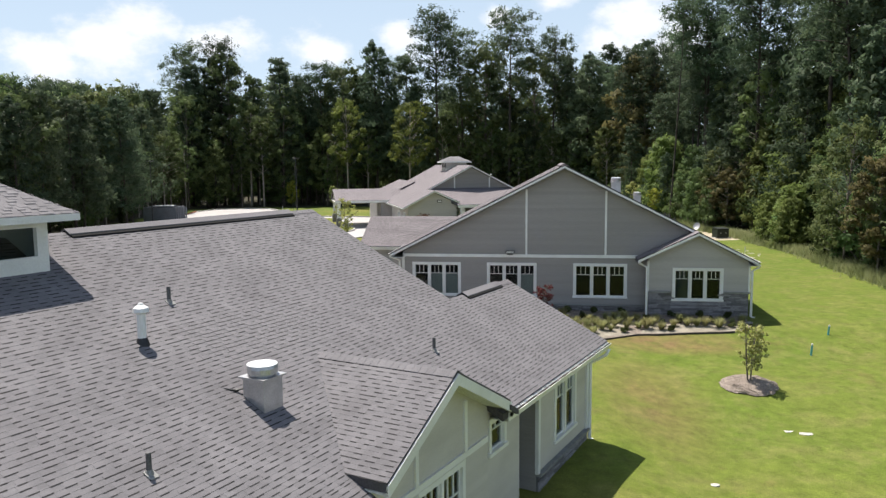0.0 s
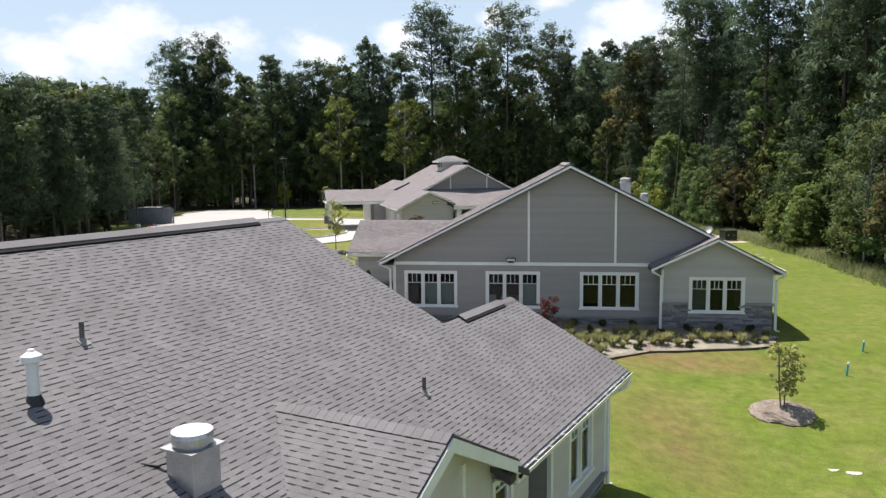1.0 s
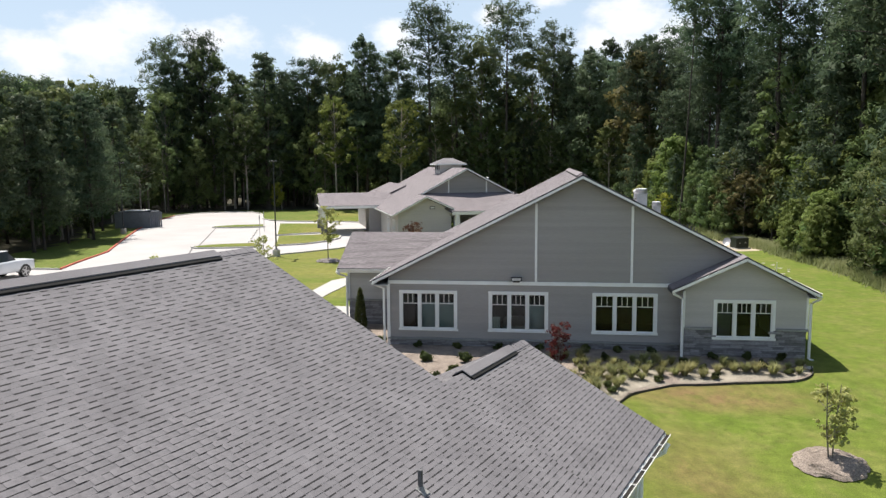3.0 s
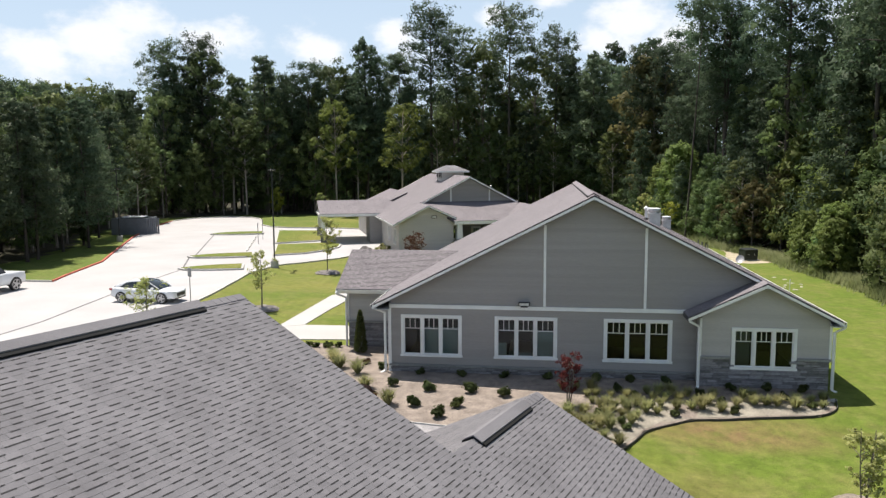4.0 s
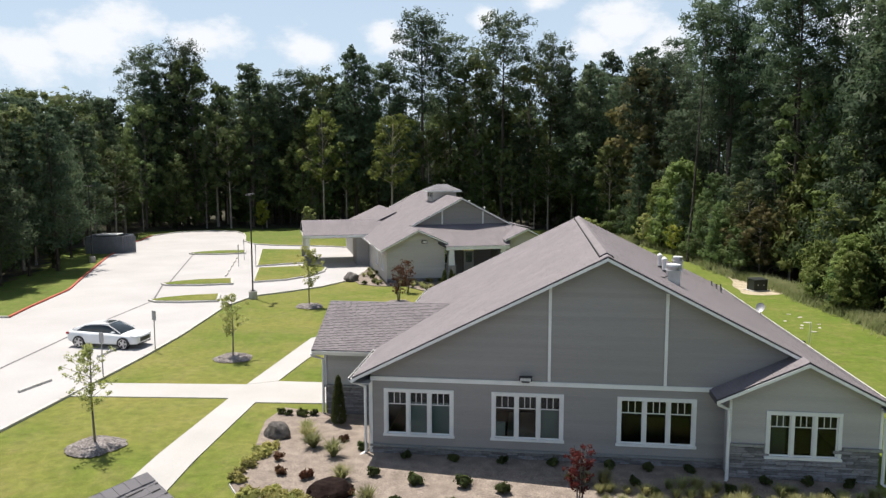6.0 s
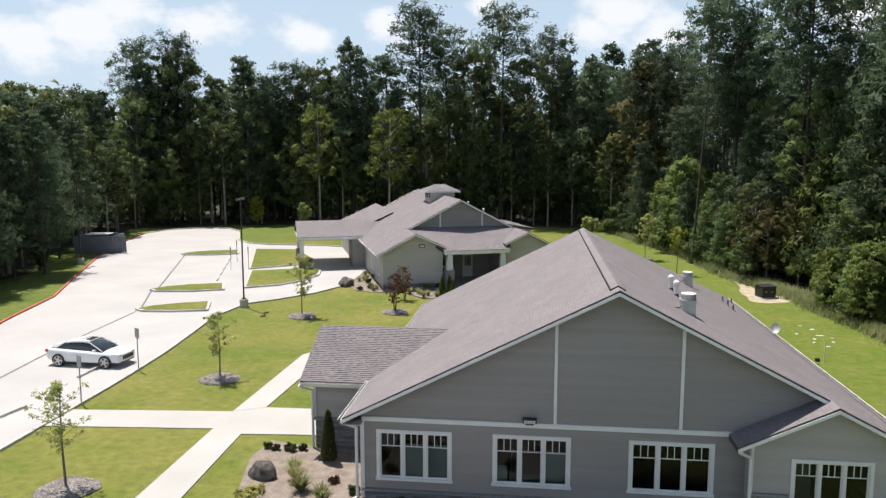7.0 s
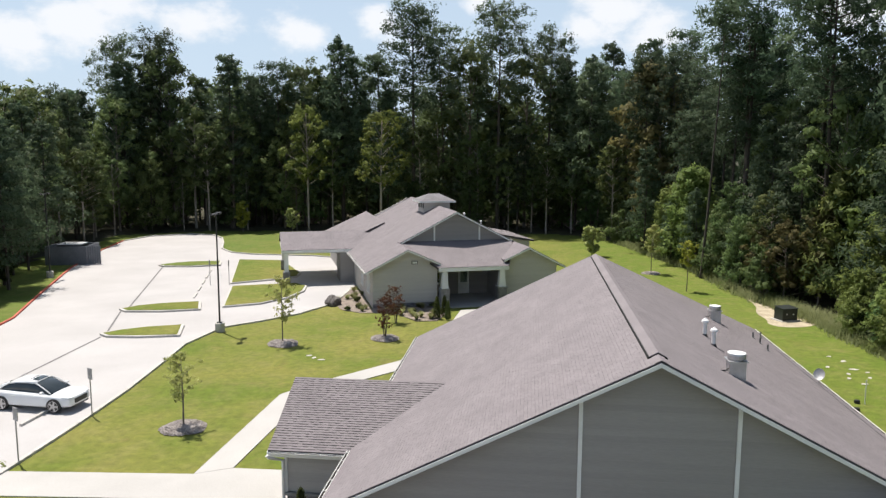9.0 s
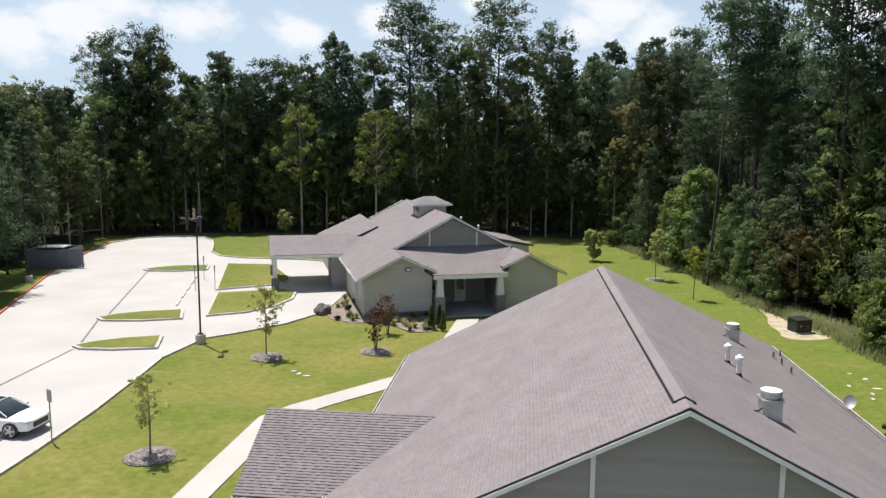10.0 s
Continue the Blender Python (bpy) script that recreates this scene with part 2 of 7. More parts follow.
M_STONE = material("ledge_stone", (0.15, 0.145, 0.152), (0.28, 0.27, 0.278), 0.85, 5, 40, 0.6, 0.01, per="object", spread=0.38)
M_MORTAR = material("stone_backing", (0.10, 0.10, 0.10), (0.14, 0.14, 0.135), 0.95)
M_CAP = material("stone_cap", (0.22, 0.22, 0.21), (0.28, 0.28, 0.27), 0.85, 4, 40, 0.3)
M_GLASS = glass_material("window_glass", (0.8, 0.9, 0.9), 0.72)
# near-black inner surfaces: the dimness of unlit rooms as base colour
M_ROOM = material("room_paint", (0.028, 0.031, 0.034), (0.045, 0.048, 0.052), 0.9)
M_BLIND = material("roller_blind", (0.70, 0.71, 0.70), (0.78, 0.79, 0.78), 0.9)
M_METAL = material("galvanised_metal", (0.42, 0.42, 0.43), (0.58, 0.58, 0.59), 0.42, 3, 30, 0.1, 0.003, metal=0.75, fine_amount=0.12)
M_VENTWHITE = material("white_vent_metal", (0.72, 0.72, 0.72), (0.8, 0.8, 0.8), 0.4, 3, 30, 0, fine_amount=0.03)
M_LEAD = material("lead_pipe", (0.09, 0.09, 0.095), (0.15, 0.15, 0.15), 0.6, 6, 40, 0.2, metal=0.3)
M_BLACK = material("black_paint", (0.012, 0.012, 0.013), (0.022, 0.022, 0.024), 0.45, 4, 40, 0.1)
M_BARK = material("pine_bark", (0.035, 0.029, 0.025), (0.085, 0.068, 0.056), 0.95, 1.5, 10, 0.8, 0.05, stretch=(3, 3, 0.6))
M_BARK_GREY = material("grey_bark", (0.12, 0.10, 0.085), (0.22, 0.19, 0.16), 0.95, 2, 12, 0.6, 0.03, stretch=(3, 3, 0.6))
M_BARK_PALE = material("pale_bark", (0.22, 0.19, 0.16), (0.36, 0.32, 0.28), 0.95, 2, 12, 0.6, 0.03, stretch=(3, 3, 0.6))
M_PINE = leaf_material("pine_needles", (0.056, 0.088, 0.050), (0.126, 0.170, 0.096), hue=0.02, spread=0.4)
M_LEAF = leaf_material("broad_leaves", (0.080, 0.118, 0.044), (0.176, 0.218, 0.086), hue=0.025, spread=0.4)
M_RUSSET = leaf_material("russet_leaves", (0.082, 0.080, 0.031), (0.160, 0.144, 0.062), hue=0.015, spread=0.3)
M_BRIGHT = leaf_material("sapling_needles", (0.130, 0.178, 0.048), (0.26, 0.31, 0.10), hue=0.015, spread=0.2)
M_GOLD = leaf_material("yellowing_leaves", (0.105, 0.133, 0.032), (0.198, 0.220, 0.064), hue=0.012, spread=0.2)
M_BUSH = leaf_material("edge_bush_leaves", (0.074, 0.112, 0.040), (0.150, 0.198, 0.078), hue=0.03, spread=0.5)


# ---- building blocks ----
class Geo:
    """Collects boxes, prisms and tubes into one mesh."""

    def __init__(self):
        self.v, self.f = [], []

    def poly(self, pts):
        i = len(self.v)
        self.v += [tuple(p) for p in pts]
        self.f.append(tuple(range(i, i + len(pts))))

    def box(self, x0, x1, y0, y1, z0, z1):
        self.prism([(x0, y0, z0), (x1, y0, z0), (x1, y1, z0), (x0, y1, z0)], (0, 0, z1 - z0))

    def prism(self, pts, ext):
        i, n = len(self.v), len(pts)
        e = Vector(ext)
        self.v += [tuple(p) for p in pts] + [tuple(Vector(p) + e) for p in pts]
        self.f.append(tuple(range(i + n - 1, i - 1, -1)))
        self.f.append(tuple(range(i + n, i + 2 * n)))
        for k in range(n):
            j = (k + 1) % n
            self.f.append((i + k, i + j, i + n + j, i + n + k))

    def tube(self, pts, radii, sides=8, caps=True):
        i = len(self.v)
        pts = [Vector(p) for p in pts]
        for k, p in enumerate(pts):
            d = (pts[min(k + 1, len(pts) - 1)] - pts[max(k - 1, 0)]).normalized()
            a = d.cross(Vector((0.31, 0.95, 0.05)) if abs(d.y) < 0.9 else Vector((1, 0, 0))).normalized()
            b = d.cross(a)
            for s in range(sides):
                t = 2 * math.pi * s / sides
                self.v.append(tuple(p + (a * math.cos(t) + b * math.sin(t)) * radii[k]))
        for k in range(len(pts) - 1):
            for s in range(sides):
                r = (s + 1) % sides
                self.f.append((i + k * sides + s, i + k * sides + r, i + (k + 1) * sides + r, i + (k + 1) * sides + s))
        if caps:
            self.f.append(tuple(range(i + sides - 1, i - 1, -1)))
            self.f.append(tuple(range(i + (len(pts) - 1) * sides, i + len(pts) * sides)))

    def mesh(self, name, mat, smooth=False):
        me = bpy.data.meshes.new(name)
        me.from_pydata(self.v, [], self.f)
        bm = bmesh.new()
        bm.from_mesh(me)
        bmesh.ops.recalc_face_normals(bm, faces=bm.faces)
        bm.to_mesh(me)
        bm.free()
        me.materials.append(mat)
        if smooth:
            me.polygons.foreach_set("use_smooth", [True] * len(me.polygons))
        return me

    def ob(self, name, mat, parent=None, label="", smooth=False, bevel=0.0):
        o = new(name, self.mesh(name, mat, smooth))
        o.parent = parent
        if label:
            tagged(o, label)
        if bevel:
            b = o.modifiers.new("bevel", "BEVEL")
            b.width, b.segments, b.limit_method = bevel, 2, "ANGLE"
        return o


def thing(name, m, label, category, group="", kind=""):
    e = new(name)
    e.matrix_world = m
    e.empty_display_size = 0.2
    return tagged(e, label, category, group, kind)


def arr_mesh(name, v, f, mat, normals=None):
    """A mesh from arrays of places and of triangles or quads; normals round the shading of loose leaves."""
    v, f = np.asarray(v, dtype=np.float32), np.asarray(f, dtype=np.int32)
    me = bpy.data.meshes.new(name)
    me.vertices.add(len(v))
    me.vertices.foreach_set("co", v.ravel())
    me.loops.add(f.size)
    me.loops.foreach_set("vertex_index", f.ravel())
    me.polygons.add(len(f))
    me.polygons.foreach_set("loop_start", np.arange(len(f), dtype=np.int32) * f.shape[1])
    me.polygons.foreach_set("use_smooth", [False] * len(f))
    me.update(calc_edges=True)
    me.materials.append(mat)
    if normals is not None:
        me.polygons.foreach_set("use_smooth", [True] * len(f))
        me.normals_split_custom_set_from_vertices(np.asarray(normals, dtype=np.float32).tolist())
    return me


def lie(x, y):
    """Height of the ground: level by the houses, falling gently towards the first house, and more on the lawn beside it."""
    near = -0.05 * min(max(34 - y, 0), 18)
    lawn = float(np.interp(y, [16, 23.6, 27, 31, 32.2, 34.4], [-1.55, -1.27, -0.8, -0.55, -0.3, 0.0]))
    k = min(max((x - 2.5) / 4.0, 0.0), 1.0)
    k = k * k * (3 - 2 * k)
    return near * (1 - k) + lawn * k


# ---- ground, parking lot, walks ----
EDGE_Y, EDGE_X = [30, 60, 66, 72, 80, 92, 113, 121], [20.8, 20.5, 19.6, 18.9, 16.9, 15.7, 10.8, 5]


def in_woods(x, y):
    """Whether places lie in the woods; takes numbers or arrays."""
    left = np.interp(y, [40, 60, 74, 84, 100, 115], [-47, -43, -44.5, -50.5, -54, -55])
    right = np.interp(y, EDGE_Y, EDGE_X)
    back = np.interp(x, [-55, -45, -20, 5], [112, 119, 122, 121])
    return (x < left) | (x > right) | (y > back)


def axis(a, b, step, far):
    mid = list(np.arange(a, b + 0.01, step))
    return [a - far, a - far / 4, a - far / 16] + mid + [b + far / 16, b + far / 4, b + far]


gx, gy = axis(-72, 45, 1.3, 1600), axis(-20, 136, 1.3, 1600)
g = Geo()
for yy in gy:
    for xx in gx:
        near_house = -14 < xx < 14 and 0 < yy < 62
        wob = 0.0 if near_house or xx < -12 else 0.05 * noise.noise((xx * 0.15, yy * 0.15, 3))
        g.v.append((xx, yy, lie(xx, yy) + wob))
woods_face = []
for j in range(len(gy) - 1):
    for i in range(len(gx) - 1):
        a = j * len(gx) + i
        g.f.append((a, a + 1, a + 1 + len(gx), a + len(gx)))
        woods_face.append(1 if in_woods((gx[i] + gx[i + 1]) / 2, (gy[j] + gy[j + 1]) / 2) else 0)
ground = tagged(g.ob("ground", M_GRASS, None, "", smooth=True), "mown lawn running into brown forest floor", "ground", kind="structure")
ground.data.materials.append(M_FLOOR)
ground.data.polygons.foreach_set("material_index", woods_face)


def flat(name, pts, z0, h, mat, label, category, kind="structure", parent=None):
    """A thin slab with the outline pts, draped on the lie of the ground."""
    bm = bmesh.new()
    bm.faces.new([bm.verts.new((x, y, 0)) for x, y in pts])
    xs, ys = [p[0] for p in pts], [p[1] for p in pts]
    for lines, lo, hi, n in ((gx, min(xs), max(xs), (1, 0, 0)), (gy, min(ys), max(ys), (0, 1, 0))):
        for c in lines:
            if lo < c < hi:
                bmesh.ops.bisect_plane(bm, geom=bm.verts[:] + bm.edges[:] + bm.faces[:], plane_co=(c * n[0], c * n[1], 0), plane_no=n)
    for v in bm.verts:
        v.co.z = lie(v.co.x, v.co.y) + z0 + h
    bmesh.ops.recalc_face_normals(bm, faces=bm.faces)
    if bm.faces[:][0].normal.z < 0:
        bmesh.ops.reverse_faces(bm, faces=bm.faces)
    me = bpy.data.meshes.new(name)
    bm.to_mesh(me)
    bm.free()
    me.materials.append(mat)
    o = new(name, me)
    o.parent = parent
    s = o.modifiers.new("thick", "SOLIDIFY")
    s.thickness, s.offset = h + 0.04, -1
    return tagged(o, label, category, kind=kind) if parent is None else o


LAWN_EDGE = [(-15.4, 79.0), (-15.3, 74.5), (-15.5, 71.7), (-16.8, 68.4), (-18.9, 65.6), (-20.5, 63.9), (-21.0, 59.5), (-20.5, 55.9), (-19.9, 51.0), (-19.6, 46.5), (-19.5, 43.5), (-19.4, 39.4), (-19.3, 34.0)]
OUTER_KERB = [(-33.0, 54.4), (-33.9, 57.5), (-35.6, 64.5), (-39.0, 72.1), (-44.5, 84.8), (-49.0, 98.0), (-51.0, 106.0), (-50.1, 111.0), (-46.0, 114.2), (-42.6, 113.6), (-40.0, 110.4), (-38.0, 106.0), (-35.9, 100.6), (-33.6, 97.7), (-30.6, 96.6), (-24.0, 96.4), (-14.0, 93.0)]
flat("parking_lot", [(-65, 54.2)] + OUTER_KERB + [(-13.0, 86.0)] + LAWN_EDGE + [(-65, 34)], -0.02, 0.05, M_CONC, "pale sunlit concrete parking lot and drive", "parking lot")
flat("parking_lot_end", [(-65, 34), (-19.3, 34), (-19.2, 16.0), (-65, 16.0)], -0.02, 0.05, M_CONC, "pale concrete parking lot", "parking lot")


def kerb(name, pts, mat, label, width=0.16, height=0.15):
    gg = Geo()
    for (x0, y0), (x1, y1) in zip(pts, pts[1:]):
        d = Vector((x1 - x0, y1 - y0, 0))
        n = Vector((-d.y, d.x, 0)).normalized() * width / 2
        p, q = Vector((x0, y0, lie(x0, y0))), Vector((x1, y1, lie(x1, y1)))
        e = d.normalized() * 0.03
        gg.prism([p - n - e, q - n + e, q + n + e, p + n - e], (0, 0, height))
    return tagged(gg.ob(name, mat), label, "kerb", kind="structure")


kerb("kerb_lawn", LAWN_EDGE, M_KERB, "pale concrete kerb along the lawn", 0.16, 0.10)
kerb("kerb_red", OUTER_KERB[:7], M_RED, "red-painted concrete fire-lane kerb", 0.15, 0.14)
kerb("kerb_lot", [(-65, 54.2), OUTER_KERB[0]], M_KERB, "pale concrete kerb of the verge", 0.15, 0.14)
kerb("kerb_far", OUTER_KERB[6:], M_KERB, "pale concrete kerb round the drive")


def island(pts, label):
    top = thing("traffic_island", Matrix(), label, "traffic island", "islands of the parking lot")
    gg = Geo()
    gg.prism([(x, y, 0.02) for x, y in pts], (0, 0, 0.14))
    gg.ob("kerb_stone", M_KERB, top)
    c = Vector((sum(p[0] for p in pts) / len(pts), sum(p[1] for p in pts) / len(pts)))
    inner = [c + (Vector(p) - c) * (1 - 0.22 / max((Vector(p) - c).length, 0.4)) for p in pts]
    gg = Geo()
    gg.prism([(x, y, 0.10) for x, y in inner], (0, 0, 0.085))
    gg.ob("turf", M_GRASS, top)
    return top


def smooth_loop(pts, cuts=2):
    """A closed loop rounded by cutting its corners."""
    for _ in range(cuts // 2):
        out = []
        for i, p in enumerate(pts):
            q = pts[(i + 1) % len(pts)]
            out += [(0.75 * p[0] + 0.25 * q[0], 0.75 * p[1] + 0.25 * q[1]), (0.25 * p[0] + 0.75 * q[0], 0.25 * p[1] + 0.75 * q[1])]
        pts = out
    return pts


island([(-27.2, 60.9), (-26.6, 61.9), (-25.2, 63.1), (-23.1, 63.9), (-22.1, 61.2), (-24.5, 60.5), (-26.5, 60.4)], "grassed concrete island with a raised kerb")
island([(-29.9, 67.9), (-29.2, 69.2), (-27.6, 70.4), (-25.2, 71.2), (-24.1, 68.6), (-26.6, 67.6), (-29.2, 67.3)], "grassed concrete island with a raised kerb")
island([(-37.0, 87.6), (-36.3, 89.0), (-34.8, 90.3), (-31.9, 91.0), (-31.0, 88.5), (-33.5, 87.3), (-36.2, 87.0)], "grassed concrete island with a raised kerb")
island([(-22.9, 69.6), (-25.5, 77.6), (-20.6, 79.8), (-19.3, 78.7), (-18.8, 76.4), (-19.2, 73.6), (-20.6, 71.1)], "large grassed island beside the drive")
island([(-26.1, 78.9), (-30.6, 92.2), (-26.0, 92.4), (-23.5, 88.2), (-21.7, 84.8), (-21.5, 83.0), (-22.2, 81.9)], "large grassed island beside the covered drive")

WALKS = [
    [(-19.4, 39.95), (-19.4, 41.85), (-12.6, 42.45), (-11.4, 43.1), (-8.1, 43.2), (-8.1, 40.35), (-11.3, 40.1), (-12.6, 40.5)],
    [(-12.6, 40.5), (-11.3, 40.1), (-11.05, 34.0), (-10.9, 31.0), (-10.2, 26.0), (-12.0, 26.0), (-12.4, 31.0), (-12.5, 34.5)],
    [(-12.6, 42.45), (-11.4, 43.1), (-11.25, 47.0), (-10.9, 51.2), (-10.06, 52.7), (-8.97, 54.1), (-7.65, 55.7), (-5.6, 58.5), (-4.6, 62.0), (-4.1, 71.6), (-5.6, 71.2), (-6.2, 62.0), (-7.67, 57.8), (-9.78, 55.1), (-11.5, 52.95), (-12.4, 51.3)],
]
for k, pts in enumerate(WALKS):
    flat("pavement", pts, -0.01, 0.045 + 0.004 * k, M_WALK, "pale concrete footpath across the lawn", "path")


def strip(pts, width, mat, name, label, category, z=0.034):
    gg = Geo()
    for (x0, y0), (x1, y1) in zip(pts, pts[1:]):
        n = Vector((y0 - y1, x1 - x0, 0)).normalized() * width / 2
        p, q = Vector((x0, y0, lie(x0, y0) + z)), Vector((x1, y1, lie(x1, y1) + z))
        gg.prism([p - n, q - n, q + n, p + n], (0, 0, 0.005))
    return tagged(gg.ob(name, mat), label, category, kind="structure")


strip([(-25.2, 34.0), (-25.1, 42.4), (-26.4, 52.6), (-26.9, 60.5)], 0.13, M_JOINT, "trim_joint", "dark sealed joint in the concrete", "joint")
strip([(-27.3, 62.0), (-29.6, 67.6)], 0.13, M_JOINT, "trim_joint", "dark sealed joint in the concrete", "joint")
strip([(-29.8, 69.2), (-36.4, 87.4)], 0.13, M_JOINT, "trim_joint", "dark sealed joint in the concrete", "joint")


# ---- parts of houses ----
def clip_rows(poly2, h):
    """The stretch of a convex outline at height h."""
    xs = []
    for (x0, y0), (x1, y1) in zip(poly2, poly2[1:] + poly2[:1]):
        if (y0 - h) * (y1 - h) <= 0 and abs(y1 - y0) > 1e-9:
            xs.append(x0 + (x1 - x0) * (h - y0) / (y1 - y0))
    return (min(xs), max(xs)) if len(xs) > 1 else None


def shingle_field(poly, exposure=0.1, wide=(0.10, 0.19), thick=(0.003, 0.017), seed=1, skip=None, band=0.016):
    """Overlapping shingle tabs, course by course, on a convex sloping outline. skip leaves a stretch free; band widens
    the dark foot that paints each tab's shade.
    """
    rng = random.Random(seed)
    p = [Vector(q) for q in poly]
    n = (p[1] - p[0]).cross(p[2] - p[0]).normalized()
    n = -n if n.z < 0 else n
    a = Vector((0, 0, 1)).cross(n).normalized()
    s = n.cross(a)
    o = p[0]
    p2 = [((q - o).dot(a), (q - o).dot(s)) for q in p]
    lo, hi = min(q[1] for q in p2), max(q[1] for q in p2)
    v, f = [], []
    h = lo + 1e-4
    while h < hi - 0.03:
        top = min(h + exposure * 1.15, hi - 1e-4)
        b0, b1 = clip_rows(p2, h), clip_rows(p2, top)
        if b0 and b1:
            x = min(b0[0], b1[0]) - rng.random() * 0.3
            raised = rng.random() < 0.5
            end = max(b0[1], b1[1])
            while x < end:
                w = rng.uniform(*wide)
                raised = not raised if rng.random() < 0.88 else raised
                t = thick[1] * rng.uniform(0.7, 1.1) if raised else thick[0] * rng.uniform(0.8, 1.6)
                l0, r0 = max(x, b0[0]), min(x + w, b0[1])
                l1, r1 = max(x, b1[0]), min(x + w, b1[1])
                x += w
                if r0 - l0 < 0.01 and r1 - l1 < 0.01:
                    continue
                l0, r0, l1, r1 = l0, max(r0, l0), l1, max(r1, l1)
                mid = o + a * ((l0 + r0) / 2) + s * h
                if skip and skip(mid):
                    continue
                i = len(v)
                A, B, C, D = o + a * l0 + s * h, o + a * r0 + s * h, o + a * r1 + s * top, o + a * l1 + s * top
                # foot slopes outward so the painted shade below raised tabs shows wider
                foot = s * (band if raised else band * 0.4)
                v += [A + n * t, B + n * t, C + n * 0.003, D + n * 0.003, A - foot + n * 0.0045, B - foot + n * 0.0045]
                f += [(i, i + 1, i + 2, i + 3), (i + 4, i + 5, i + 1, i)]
        h += exposure
    return v, f


def roof_plane(parent, poly, seed, thick=0.16, exposure=0.1, skip=None, detail=True, mat=None, tabs=(0.002, 0.006), band=0.006):
    g = Geo()
    g.prism([Vector(q) - Vector((0, 0, 0.004)) for q in poly], (0, 0, -thick))
    base = g.ob("roof", M_ROOFBASE, parent)
    if detail:
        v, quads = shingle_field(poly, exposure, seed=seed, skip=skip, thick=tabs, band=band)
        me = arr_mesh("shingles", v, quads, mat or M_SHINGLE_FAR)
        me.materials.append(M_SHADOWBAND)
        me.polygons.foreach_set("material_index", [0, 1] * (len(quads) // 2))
        sh = new("shingles", me)
        sh.parent = base
        tagged(sh, "grey-brown asphalt shingles in staggered courses", kind="stuff")
    return base


def beam(parent, name, p, q, w, h, mat, label="", drop=0.0):
    """A board from p to q, w thick across and h high, hanging below the line."""
    p, q = Vector(p), Vector(q)
    d = q - p
    n = Vector((-d.y, d.x, 0)).normalized() * w / 2
    g = Geo()
    e = Vector((0, 0, -drop))
    g.prism([p - n + e, q - n + e, q + n + e, p + n + e], (0, 0, -h))
    return g.ob(name, mat, parent, label)


def wall(parent, p0, d, out, top, z0, holes=(), mat=None, boards=True, each=True, zb=None, exposure=0.155, thick=0.18, name="wall"):
    """An upright wall along d from p0, under the outline top [(s, z)], with openings, clad with lapped boards above zb."""
    p0, d, out = Vector(p0), Vector(d).normalized(), Vector(out).normalized()
    put = lambda s, h, z: Vector((p0.x, p0.y, 0)) + d * s + out * h + Vector((0, 0, z))
    at = lambda s: float(np.interp(s, [q[0] for q in top], [q[1] for q in top]))
    cuts = sorted({q[0] for q in top} | {h[0] for h in holes} | {h[1] for h in holes})
    g = Geo()
    for a, b in zip(cuts, cuts[1:]):
        inside = sorted([h for h in holes if h[0] <= a + 1e-6 and h[1] >= b - 1e-6], key=lambda h: h[2])
        low = z0
        for h in inside:
            g.prism([put(a, 0, low), put(b, 0, low), put(b, 0, h[2]), put(a, 0, h[2])], -out * thick)
            low = h[3]
        g.prism([put(a, 0, low), put(b, 0, low), put(b, 0, at(b)), put(a, 0, at(a))], -out * thick)
    body = g.ob(name, mat, parent)
    bm = bmesh.new()
    bm.from_mesh(body.data)
    bmesh.ops.remove_doubles(bm, verts=bm.verts, dist=0.0005)
    bm.to_mesh(body.data)
    bm.free()
    if not boards:
        return body
    zb = z0 if zb is None else zb
    outline = [(top[0][0], z0)] + list(top) + [(top[-1][0], z0)]
    joined = Geo()
    z = zb
    while z < max(q[1] for q in top) - 0.02:
        zt = min(z + exposure, max(q[1] for q in top) - 1e-4)
        b0, b1 = clip_rows(outline, max(z, z0 + 1e-4)), clip_rows(outline, zt)
        if b0 and b1:
            spans = [(min(b0[0], b1[0]), max(b0[1], b1[1]))]
            for h in holes:
                if h[2] < z + exposure / 2 < h[3]:
                    spans = [t for s in spans for t in ((s[0], min(s[1], h[0])), (max(s[0], h[1]), s[1])) if t[1] - t[0] > 0.02]
            for s0, s1 in spans:
                q = [max(s0, b0[0]), min(s1, b0[1]), min(s1, b1[1]), max(s0, b1[0])]
                if q[1] - q[0] < 0.02 or q[2] < q[3]:
                    continue
                gg = Geo() if each else joined
                i = len(gg.v)
                gg.v += [put(q[0], 0.016, z), put(q[1], 0.016, z), put(q[2], 0.008, zt), put(q[3], 0.008, zt), put(q[0], 0.001, z), put(q[1], 0.001, z)]
                gg.f += [(i, i + 1, i + 2, i + 3), (i + 4, i + 5, i + 1, i), (i, i + 3, i + 4), (i + 1, i + 5, i + 2)]
                if each:
                    gg.ob("siding_board", mat, body)
        z += exposure
    if not each and joined.f:
        tagged(joined.ob("siding_boards", mat, body), kind="stuff")
    return body


